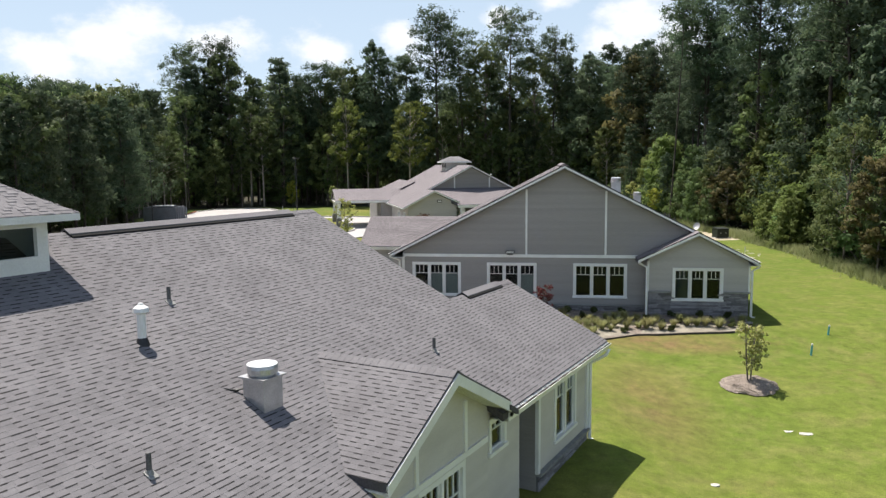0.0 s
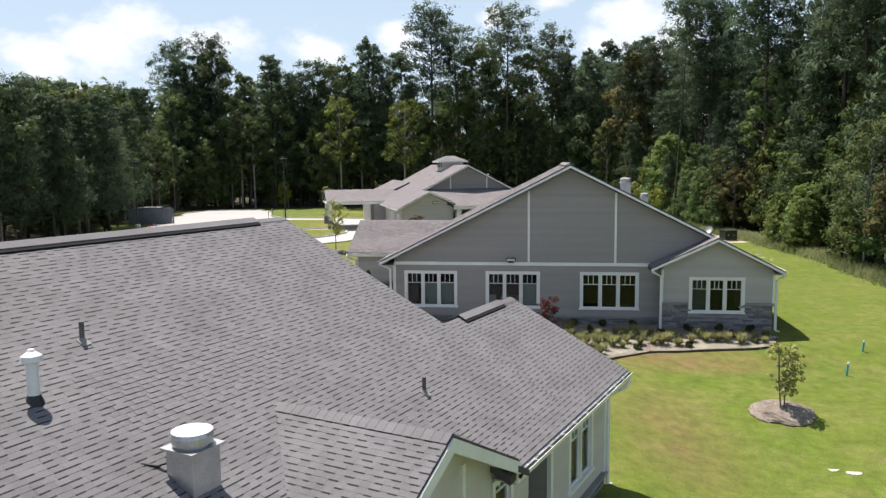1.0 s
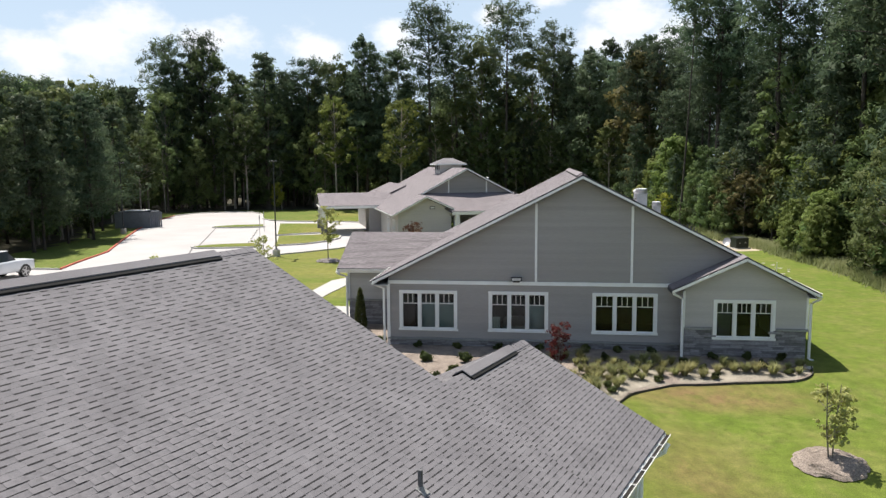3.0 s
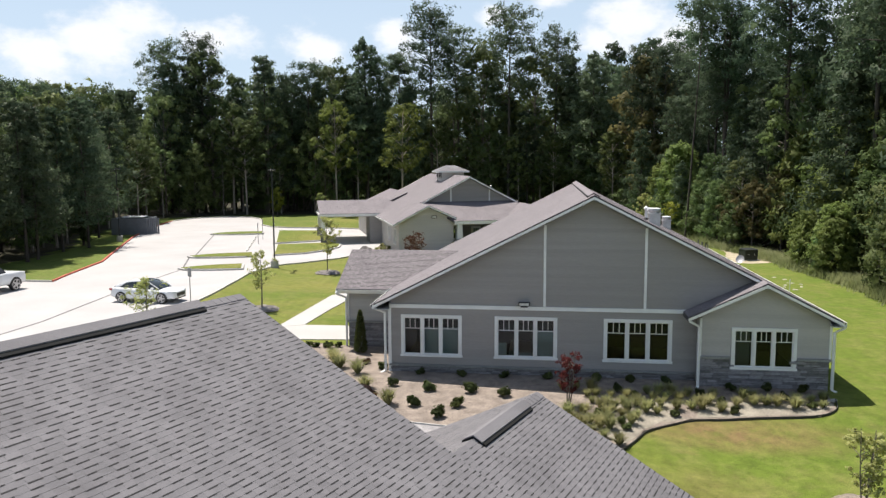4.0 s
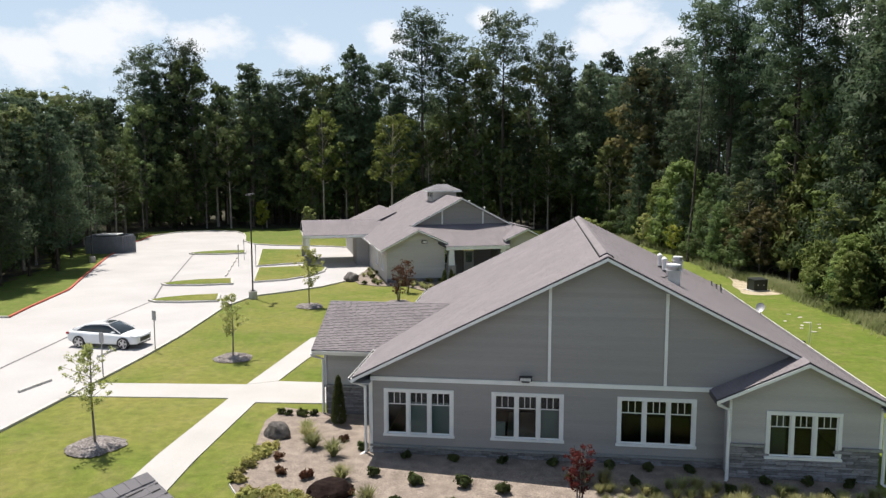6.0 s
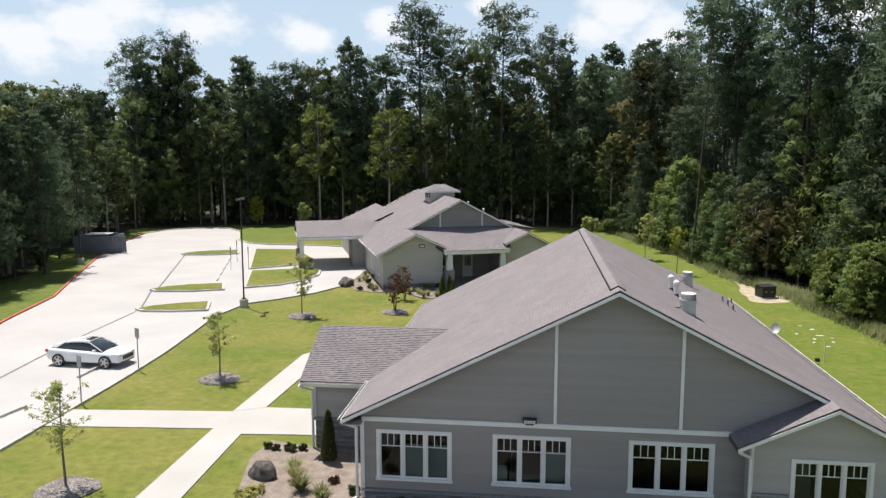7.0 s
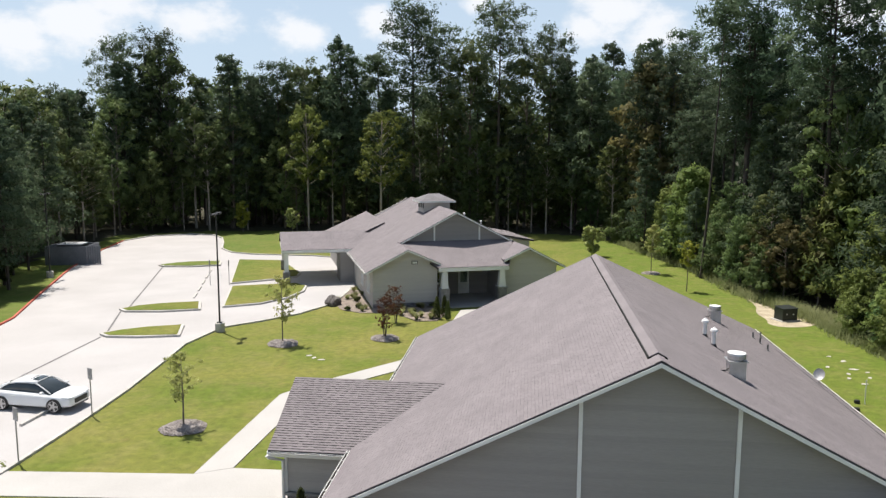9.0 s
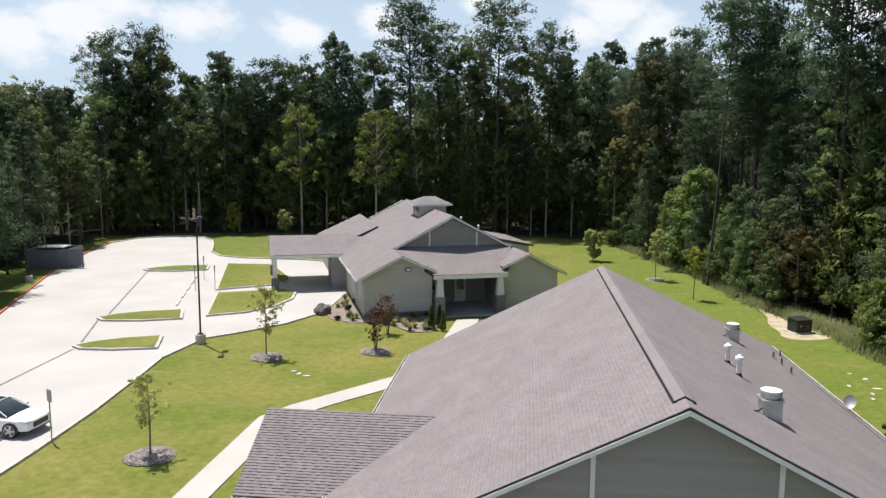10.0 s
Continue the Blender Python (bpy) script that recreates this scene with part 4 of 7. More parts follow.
# ---- the first house ----
def first_house():
    house = thing("house", pose(0, 0, 0, 0, 0, -21), "grey-shingled house with pale siding and white trim", "house")
    XM, ZT, XR, XL = -11.95, 5.72, -4.56, -19.4
    zr = lambda x: ZT - 0.5 * (x - XM)
    zl = lambda x: ZT - 0.5 * (XM - x)
    R = lambda x, y: (x, y, zr(x))
    Y0, Y1, YW = -14.0, 17.2, 20.76
    keep = lambda p: PIECES[0] < p.y < PIECES[1] and PIECES[2] < p.x < PIECES[3]
    roof_plane(house, [R(-5.06, Y0), R(-5.06, Y1), R(XM, Y1), R(XM, Y0)], 31, skip=keep, mat=M_SHINGLE, tabs=(0.002, 0.007), band=0.022)
    for a, b, s in ((Y0, 9.47, 40), (13.84, Y1, 41)):
        roof_plane(house, [R(XR, a), R(XR, b), R(-5.06, b), R(-5.06, a)], s, mat=M_SHINGLE, tabs=(0.002, 0.007), band=0.022)
    roof_plane(house, [R(XR, Y1), R(XR, YW), R(-7.6, YW), R(-7.6, Y1)], 32, mat=M_SHINGLE, tabs=(0.002, 0.007), band=0.022)
    roof_plane(house, [(XL, Y1, zl(XL)), (XL, Y0, zl(XL)), (XM, Y0, ZT), (XM, Y1, ZT)], 33, mat=M_SHINGLE, tabs=(0.002, 0.007), band=0.022)
    zw = zr(-7.6)
    roof_plane(house, [(-10.4, YW, zw - 1.4), (-10.4, Y1, zw - 1.4), (-7.6, Y1, zw), (-7.6, YW, zw)], 34, mat=M_SHINGLE, tabs=(0.002, 0.007), band=0.022)
    # cross gable
    za, ya, xa = 3.45, 11.65, -4.4
    xi = XM + (ZT - za) / 0.5
    zb = 2.32
    xb = XM + (ZT - zb) / 0.5 - 0.1
    lift = Vector((0, 0, 0.012))
    for y in (9.45, 13.85):
        poly = [Vector(q) + lift for q in ((xa, y, zb), (xa, ya, za), (xi, ya, za), (xb, y, zb))]
        roof_plane(house, poly if y > ya else poly[::-1], 35 + int(y), mat=M_SHINGLE, tabs=(0.002, 0.007), band=0.022)
        beam(house, "rake_board", (xa, y, zb), (xa, ya, za), 0.05, 0.2, M_WHITE, "white rake board", drop=0.03)
        g = Geo()
        g.prism([(xa, y, zb - 0.2), (xa, ya, za - 0.2), (-4.92, ya, za - 0.2), (-4.92, y, zb - 0.2)], (0, 0, 0.03))
        g.ob("soffit", M_SOFFIT, house)
    ridge_caps(house, (xi + 0.1, ya, za + 0.012), (xa, ya, za + 0.012), 0.17)
    ridge_caps(house, (XM, Y1, ZT), (XM, 16.2, ZT))
    ridge_caps(house, (-7.6, YW, zw), (-7.6, 20.0, zw))
    # the boxed end of the gable's eave
    roof_plane(house, [(-4.35, 13.75, 2.27), (-4.35, 14.15, 2.06), (-5.0, 14.15, 2.06), (-5.0, 13.75, 2.27)], 39, thick=0.1, mat=M_SHINGLE, tabs=(0.002, 0.007), band=0.022)
    ridge_vent(house, (XM, 9.7, ZT), (XM, 16.2, ZT), rim=0.06)
    ridge_vent(house, (-7.6, 17.9, zw), (-7.6, 20.0, zw), rim=0.05)
    beam(house, "fascia", R(XR, 14.1), R(XR, YW), 0.05, 0.2, M_WHITE, "white fascia", drop=0.03)
    gutter(house, R(XR + 0.03, 14.1), R(XR + 0.03, YW), (1, 0, 0))
    beam(house, "fascia", R(XR, Y0), R(XR, 9.3), 0.05, 0.2, M_WHITE, "white fascia", drop=0.03)
    beam(house, "rake_board", R(XR, YW), (-7.6, YW, zw), 0.05, 0.2, M_WHITE, "white rake board", drop=0.03)
    beam(house, "rake_board", (-7.6, YW, zw), (-10.4, YW, zw - 1.4), 0.05, 0.2, M_WHITE, "white rake board", drop=0.03)
    beam(house, "rake_board", R(-7.6, Y1), (XM, Y1, ZT), 0.05, 0.2, M_WHITE, "white rake board", drop=0.03)
    beam(house, "rake_board", (XM, Y1, ZT), (XL, Y1, zl(XL)), 0.05, 0.2, M_WHITE, "white rake board", drop=0.03)
    g = Geo()
    g.box(-5.0, XR, 14.1, YW - 0.05, 1.78, 1.8)
    g.ob("soffit", M_SOFFIT, house)
    # walls
    B = -0.95
    Yd, Xo = (0, 1, 0), (1, 0, 0)
    gab = [(0.0, zb - 0.15), (2.2, za - 0.15), (4.4, zb - 0.15)]
    wall(house, (-4.92, 9.45, 0), Yd, Xo, gab, B, [(1.65, 3.38, -0.45, 1.40)], M_SIDING_PALE)
    window(house, (-4.92, 9.45, 0), Yd, Xo, 1.65, 3.38, -0.45, 1.40, sashes=2, label="tall white-framed window under the gable")
    for y in (11.05, 12.85):
        g = Geo()
        g.box(-4.92, -4.86, y - 0.05, y + 0.05, 1.5, za - 0.12 - abs(y - ya) * 0.5 - 0.2)
        g.ob("batten", M_WHITE, house, "white vertical batten")
    g = Geo()
    g.box(-4.92, -4.86, 9.5, 13.8, 1.42, 1.54)
    g.ob("band_board", M_WHITE, house, "white horizontal trim board")
    wall(house, (-5.0, 13.85, 0), Yd, Xo, [(0, 2.0), (1.8, 2.0)], B, [(0.2, 1.05, 0.98, 1.75)], M_SIDING_PALE)
    window(house, (-5.0, 13.85, 0), Yd, Xo, 0.2, 1.05, 0.98, 1.75, sashes=1, bars=1, label="small white-framed window")
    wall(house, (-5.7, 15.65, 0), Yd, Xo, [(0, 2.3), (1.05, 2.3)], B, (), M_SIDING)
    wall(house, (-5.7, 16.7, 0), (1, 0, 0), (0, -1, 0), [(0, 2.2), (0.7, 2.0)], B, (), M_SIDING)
    wall(house, (-5.0, 16.7, 0), Yd, Xo, [(0, 1.95), (3.6, 1.95)], B, [(1.1, 2.7, 0.0, 1.6)], M_SIDING_PALE, zb=-0.35)
    window(house, (-5.0, 16.7, 0), Yd, Xo, 1.1, 2.7, 0.0, 1.6, sashes=2)
    stones(house, (-5.0, 16.7, 0), Yd, Xo, 0.0, 3.6, -0.85, -0.45, seed=21)
    g = Geo()
    g.box(-5.0, -4.87, 16.68, 20.33, -0.45, -0.39)
    g.ob("stone_cap", M_CAP, house, "grey stone cap course")
    for y in (16.72, 20.27):
        g = Geo()
        g.box(-5.02, -4.93, y - 0.06, y + 0.06, -0.39, 1.8)
        g.ob("corner_board", M_WHITE, house, "white corner board")
    wall(house, (-5.0, 20.3, 0), (-1, 0, 0), (0, 1, 0), [(0, 1.95), (2.6, zw - 0.2), (5.0, zw - 1.5)], B, (), M_SIDING_PALE)
    wall(house, (-10.0, 20.3, 0), (0, -1, 0), (-1, 0, 0), [(0, 2.0), (3.6, 2.0)], B, (), M_SIDING_PALE)
    wall(house, (-7.6, 16.75, 0), (-1, 0, 0), (0, 1, 0), [(0, zw - 0.2), (4.35, ZT - 0.25), (11.3, zl(-18.9) - 0.2)], B, (), M_SIDING)
    wall(house, (-18.9, 16.75, 0), (0, -1, 0), (-1, 0, 0), [(0, 2.1), (30.5, 2.1)], B, (), M_SIDING, boards=False)
    wall(house, (-5.0, -13.5, 0), Yd, Xo, [(0, 2.0), (22.9, 2.0)], B, (), M_SIDING, boards=False)
    wall(house, (-18.9, -13.5, 0), (1, 0, 0), (0, -1, 0), [(0, 2.1), (6.95, ZT - 0.25), (13.9, 2.1)], B, (), M_SIDING, boards=False)
    downspout(house, [(-4.45, 20.6, 1.85), (-4.5, 20.5, 1.7), (-4.9, 20.36, 1.45), (-4.9, 20.36, -0.7), (-4.75, 20.45, -0.78)])
    # cupola astride the ridge
    cup = new("cupola")
    cup.parent = house
    tagged(cup, "white-trimmed shingled ridge cupola with windows")
    g = Geo()
    for s in (-1, 1):
        x0, x1 = XM + s * 1.0, XM + s * 1.1
        a, b = min(x0, x1), max(x0, x1)
        g.box(a, b, 5.2, 8.65, 5.0, 5.45)
        g.box(a, b, 5.2, 8.65, 5.95, 6.15)
        for y in (5.2, 6.85, 8.45):
            g.box(a, b, y, y + 0.2, 5.45, 5.95)
    for y in (5.2, 8.55):
        g.box(XM - 1.0, XM + 1.0, y, y + 0.1, 5.0, 6.15)
    g.ob("curb", M_WHITE, cup, "white painted cupola walls")
    g = Geo()
    g.box(XM + 0.95, XM + 0.97, 5.3, 8.6, 5.45, 5.95)
    g.ob("pane", M_GLASS, cup).visible_shadow = False
    for s in (-1, 1):
        poly = [(XM + s * 1.45, 4.7, 6.18), (XM + s * 1.45, 9.02, 6.18), (XM, 9.02 - 0.9, 6.85), (XM, 4.7 + 0.9, 6.85)]
        g = Geo()
        g.prism(poly, (0, 0, -0.1))
        g.ob("cupola_roof", M_ROOFBASE, cup)
        v, q = shingle_field(poly, seed=60 + s)
        o = new("cupola_shingles", arr_mesh("cupola_shingles", v, q, M_SHINGLE))
        o.parent = cup
    for y, yi in ((9.02, 8.12), (4.7, 5.6)):
        g = Geo()
        poly = [(XM - 1.45, y, 6.18), (XM + 1.45, y, 6.18), (XM, yi, 6.85)]
        g.prism(poly, (0, 0, -0.1))
        g.ob("cupola_roof", M_ROOFBASE, cup)
    for s in (-1, 1):
        beam(cup, "fascia", (XM + s * 1.45, 4.7, 6.17), (XM + s * 1.45, 9.02, 6.17), 0.05, 0.12, M_WHITE)
        beam(cup, "fascia", (XM - 1.45, 6.86 + s * 2.16, 6.17), (XM + 1.45, 6.86 + s * 2.16, 6.17), 0.05, 0.12, M_WHITE)
    g = Geo()
    g.box(XM - 1.4, XM + 1.4, 4.75, 8.97, 6.05, 6.07)
    g.ob("soffit", M_SOFFIT, cup)
    return house


PIECES = (9.5, 12.7, -8.9, -7.7)
first = first_house()


# ---- the far house ----
def far_house():
    house = thing("house", pose(-12, 70.9, 0, 0, 0, 20), "grey-sided house with covered porch, cupola and drive-through canopy", "house")
    XM, ZT = 7.07, 6.75
    XL, XR = -0.6, 14.7
    z = lambda x: ZT - 0.52 * abs(x - XM)
    P = lambda x, y: (x, y, z(x))
    roof_plane(house, [P(XL, 3.0), P(XM, 3.0), P(XM, 21.5), P(XL, 21.5)], 71)
    roof_plane(house, [P(XR, 21.5), P(XM, 21.5), P(XM, 3.0), P(XR, 3.0)], 72)
    for x0, xa, x1, s in ((XL, 2.5, 4.95, 73), (XR, 11.8, 9.8, 75)):
        roof_plane(house, [P(x0, -0.6), P(xa, -0.6), P(xa, 3.0), P(x0, 3.0)], s)
        ze = z(xa) - 0.45 * abs(x1 - xa)
        roof_plane(house, [(x1, -0.6, ze), (x1, 3.2, ze), (xa, 3.2, z(xa)), (xa, -0.6, z(xa))], s + 1)
        beam(house, "rake_board", P(x0, -0.6), P(xa, -0.6), 0.05, 0.14, M_WHITE, drop=0.03)
        beam(house, "rake_board", P(xa, -0.6), (x1, -0.6, ze), 0.05, 0.14, M_WHITE, drop=0.03)
    roof_plane(house, [(4.7, -0.9, 3.0), (10.1, -0.9, 3.0), (11.75, 3.35, 4.45), (2.45, 3.35, 4.45)], 77)
    beam(house, "fascia", (4.7, -0.9, 3.0), (10.1, -0.9, 3.0), 0.05, 0.28, M_WHITE, "white porch fascia", drop=0.03)
    for p, q in ((P(2.6, 3.0), P(XM, 3.0)), (P(XM, 3.0), P(11.6, 3.0))):
        beam(house, "rake_board", p, q, 0.05, 0.14, M_WHITE, "white rake board", drop=0.03)
    beam(house, "fascia", P(XL, -0.6), P(XL, 21.5), 0.05, 0.14, M_WHITE, drop=0.03)
    beam(house, "fascia", P(XR, -0.6), P(XR, 21.5), 0.05, 0.14, M_WHITE, drop=0.03)
    gutter(house, P(XL - 0.03, -0.5), P(XL - 0.03, 24.0), (-1, 0, 0))
    D, N = (1, 0, 0), (0, -1, 0)
    wall(house, (2.6, 3.4, 0), D, N, [(0, z(2.6) - 0.15), (4.47, ZT - 0.2), (9.0, z(11.6) - 0.15)], 4.0, (), M_SIDING)
    for x in (5.35, 9.0):
        g = Geo()
        g.box(x - 0.06, x + 0.06, 3.33, 3.4, 4.4, z(x) - 0.22)
        g.ob("batten", M_WHITE, house, "white vertical batten")
    # two front blocks
    wall(house, (0.0, 0.0, 0), D, N, [(0, 2.85), (2.5, z(2.5) - 0.2), (4.8, 3.1)], -0.2, (), M_SIDING_PALE, zb=0.4)
    stones(house, (0, 0, 0), D, N, 0, 4.8, -0.15, 0.32, seed=31)
    wall(house, (9.9, 0.0, 0), D, N, [(0, 3.3), (1.9, z(11.8) - 0.2), (4.3, 2.9)], -0.2, (), M_SIDING_PALE, zb=0.4)
    g = Geo()
    g.box(2.85, 3.3, -0.12, -0.02, 3.2, 3.45)
    g.ob("wall_light", M_BLACK, house, "dark wall light")
    g = Geo()
    g.box(2.9, 3.25, -0.14, -0.12, 3.25, 3.4)
    g.ob("wall_light_face", M_WHITE, house)
    wall(house, (0.0, 24.0, 0), (0, -1, 0), (-1, 0, 0), [(0, 2.8), (24.0, 2.8)], -0.2, [(21.0, 22.4, 0.8, 2.2), (17.5, 18.9, 0.8, 2.2)], M_SIDING_PALE, zb=0.0)
    for s in (21.0, 17.5):
        window(house, (0.0, 24.0, 0), (0, -1, 0), (-1, 0, 0), s, s + 1.4, 0.8, 2.2, sashes=2, label="white-framed double window")
    wall(house, (14.2, 0.0, 0), (0, 1, 0), (1, 0, 0), [(0, 2.8), (24.0, 2.8)], -0.2, (), M_SIDING_PALE, boards=False)
    wall(house, (14.2, 24.0, 0), (-1, 0, 0), (0, 1, 0), [(0, 2.8), (7.1, 6.5), (14.2, 2.8)], -0.2, (), M_SIDING_PALE, boards=False)
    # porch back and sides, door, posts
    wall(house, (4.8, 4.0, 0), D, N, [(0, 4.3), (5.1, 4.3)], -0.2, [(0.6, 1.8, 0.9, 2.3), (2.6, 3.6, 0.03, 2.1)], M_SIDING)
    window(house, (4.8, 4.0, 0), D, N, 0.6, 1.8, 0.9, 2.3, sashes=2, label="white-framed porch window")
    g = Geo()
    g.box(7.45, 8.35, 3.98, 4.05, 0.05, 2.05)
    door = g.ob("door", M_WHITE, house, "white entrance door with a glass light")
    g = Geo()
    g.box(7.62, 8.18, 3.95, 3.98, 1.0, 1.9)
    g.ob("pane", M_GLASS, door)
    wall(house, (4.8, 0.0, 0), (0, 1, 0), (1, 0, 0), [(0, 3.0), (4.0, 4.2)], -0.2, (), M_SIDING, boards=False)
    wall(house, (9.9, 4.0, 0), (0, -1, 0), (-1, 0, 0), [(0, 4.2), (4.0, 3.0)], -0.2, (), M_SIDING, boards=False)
    g = Geo()
    g.box(4.8, 9.9, -1.0, 4.0, -0.05, 0.06)
    g.ob("porch_slab", M_WALK, house, "concrete porch slab")
    for x in (5.2, 9.6):
        post = new("porch_post")
        post.parent = house
        tagged(post, "white tapered post on a stone pier")
        g = Geo()
        g.box(x - 0.33, x + 0.33, -0.95, -0.29, -0.05, 1.35)
        g.ob("pier", M_STONE, post, "ledge stone pier", bevel=0.02)
        g = Geo()
        g.box(x - 0.38, x + 0.38, -1.0, -0.24, 1.35, 1.43)
        g.ob("pier_cap", M_CAP, post)
        g = Geo()
        i = [(x - 0.26, -0.88, 1.43), (x + 0.26, -0.88, 1.43), (x + 0.26, -0.36, 1.43), (x - 0.26, -0.36, 1.43)]
        j = [(x - 0.17, -0.79, 2.75), (x + 0.17, -0.79, 2.75), (x + 0.17, -0.45, 2.75), (x - 0.17, -0.45, 2.75)]
        g.v += i + j
        g.f += [(0, 1, 5, 4), (1, 2, 6, 5), (2, 3, 7, 6), (3, 0, 4, 7), (4, 5, 6, 7), (3, 2, 1, 0)]
        g.ob("shaft", M_WHITE, post, "white tapered shaft")
    # cupola
    cup = new("cupola")
    cup.parent = house
    tagged(cup, "grey ridge cupola with louvred sides")
    g = Geo()
    g.box(5.85, 8.15, 9.7, 12.0, 5.8, 7.15)
    g.ob("curb", M_SIDING_PALE, cup)
    for y in (10.0, 10.85, 11.7):
        g = Geo()
        g.box(5.80, 5.85, y - 0.25, y + 0.25, 6.5, 7.1)
        g.ob("louvre", M_BLACK, cup)
        g = Geo()
        g.box(5.76, 5.80, y - 0.02, y + 0.02, 6.5, 7.1)
        g.ob("mullion", M_WHITE, cup)
    g = Geo()
    base = [(5.4, 9.25, 7.14), (8.6, 9.25, 7.14), (8.6, 12.4, 7.14), (5.4, 12.4, 7.14)]
    g.prism(base, (0, 0, -0.14))
    g.ob("fascia", M_WHITE, cup)
    g = Geo()
    g.v += [(x, y, 7.144) for x, y, _ in base] + [(6.5, 10.85, 7.7), (7.5, 10.85, 7.7)]
    g.f += [(0, 1, 5, 4), (1, 2, 5), (2, 3, 4, 5), (3, 0, 4)]
    g.ob("cupola_roof", M_SHINGLE, cup)
    # low hipped wing and the canopy over the drive
    roof_plane(house, [(-1.2, 14.5, 2.9), (3.2, 14.5, 4.9), (3.2, 27.0, 4.9), (-1.2, 27.0, 2.9)], 81)
    wall(house, (-0.7, 27.0, 0), (0, -1, 0), (-1, 0, 0), [(0, 2.8), (12.5, 2.8)], -0.2, (), M_SIDING_PALE, boards=False)
    zc = 3.0
    roof_plane(house, [(-6.2, 10.9, zc), (0.6, 10.9, zc), (2.6, 15.0, zc + 1.15), (-6.2, 15.0, zc + 1.15)], 83)
    roof_plane(house, [(-6.2, 19.1, zc), (-6.2, 15.0, zc + 1.15), (2.6, 15.0, zc + 1.15), (0.6, 19.1, zc)], 84)
    g = Geo()
    g.box(-6.15, 0.2, 10.95, 19.0, zc - 0.3, zc - 0.17)
    g.ob("canopy_beam", M_SOFFIT, house, "white canopy soffit and beam")
    beam(house, "fascia", (-6.2, 10.9, zc), (0.0, 10.9, zc), 0.05, 0.2, M_WHITE, drop=0.03)
    wall(house, (-6.0, 19.0, 0), (0, -1, 0), (-1, 0, 0), [(0, zc - 0.1), (4.0, zc + 0.95), (8.0, zc - 0.1)], zc - 0.17, (), M_SIDING_PALE, boards=False)
    for y in (11.4, 18.6):
        post = new("canopy_post")
        post.parent = house
        tagged(post, "white post on a stone pier")
        g = Geo()
        g.box(-6.1, -5.5, y - 0.3, y + 0.3, -0.02, 1.1)
        g.ob("pier", M_STONE, post, "ledge stone pier", bevel=0.02)
        g = Geo()
        g.box(-5.98, -5.62, y - 0.18, y + 0.18, 1.1, zc - 0.3)
        g.ob("shaft", M_WHITE, post)
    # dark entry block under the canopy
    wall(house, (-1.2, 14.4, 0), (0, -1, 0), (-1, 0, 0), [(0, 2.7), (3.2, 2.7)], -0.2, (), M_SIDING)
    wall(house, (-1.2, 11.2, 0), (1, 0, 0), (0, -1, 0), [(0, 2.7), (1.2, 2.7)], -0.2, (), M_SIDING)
    # right-hand wings behind
    roof_plane(house, [(14.0, 13.0, 3.7), (14.0, 21.0, 3.7), (17.2, 21.0, 3.1), (17.2, 13.0, 3.1)][::-1], 85)
    wall(house, (16.8, 13.2, 0), (0, 1, 0), (1, 0, 0), [(0, 3.0), (7.6, 3.0)], -0.2, (), M_SIDING_PALE, boards=False)
    wall(house, (14.2, 13.2, 0), (1, 0, 0), (0, -1, 0), [(0, 3.4), (2.6, 2.95)], -0.2, (), M_SIDING_PALE)
    return house


far = far_house()


# ---- trees ----
def blades(P, length, width, rng, up=0.3, out=None, face=None):
    """Loose pointed leaves at the places P: one triangle each; face gives the side that each one turns outwards."""
    n = len(P)
    d = rng.normal(size=(n, 3))
    d[:, 2] += up
    if out is not None:
        d += out
    if face is not None:
        w = face + rng.normal(size=(n, 3)) * 0.42
        w /= np.linalg.norm(w, axis=1, keepdims=True) + 1e-9
        d -= w * np.sum(d * w, axis=1, keepdims=True)
    d /= np.linalg.norm(d, axis=1, keepdims=True) + 1e-9
    e = np.cross(d, rng.normal(size=(n, 3))) if face is None else np.cross(d, w)
    e /= np.linalg.norm(e, axis=1, keepdims=True) + 1e-9
    L = length * rng.uniform(0.6, 1.3, (n, 1))
    W = width * rng.uniform(0.7, 1.3, (n, 1))
    v = np.stack([P - d * L * 0.5 - e * W * 0.5, P - d * L * 0.3 + e * W * 0.6, P + d * L * 0.6], axis=1).reshape(-1, 3)
    if face is None:
        return v, np.arange(3 * n).reshape(-1, 3)
    soft = face * 0.9 + w * 0.28
    soft /= np.linalg.norm(soft, axis=1, keepdims=True) + 1e-9
    return v, np.arange(3 * n).reshape(-1, 3), np.repeat(soft, 3, axis=0)


def clump(c, r, n, rng, flatten=0.6, tufts=5):
    """Places in small tufts spread over an uneven ellipsoid, more of them above than below."""
    m = max(1, tufts)
    d = rng.normal(size=(m, 3))
    d[:, 2] = d[:, 2] * 0.8 + 0.35
    d /= np.linalg.norm(d, axis=1, keepdims=True)
    mid = d * r * rng.uniform(0.45, 0.85, (m, 1)) * np.array([1, 1, flatten])
    k = rng.integers(0, m, n)
    off = rng.normal(size=(n, 3)) * r * 0.22 * np.array([1, 1, 0.8])
    face = mid[k] * 0.9 + off * 1.5 + np.array([0, 0, 0.22 * r])
    face /= np.linalg.norm(face, axis=1, keepdims=True) + 1e-9
    return np.concatenate([np.asarray(c) + mid[k] + off, face], axis=1)


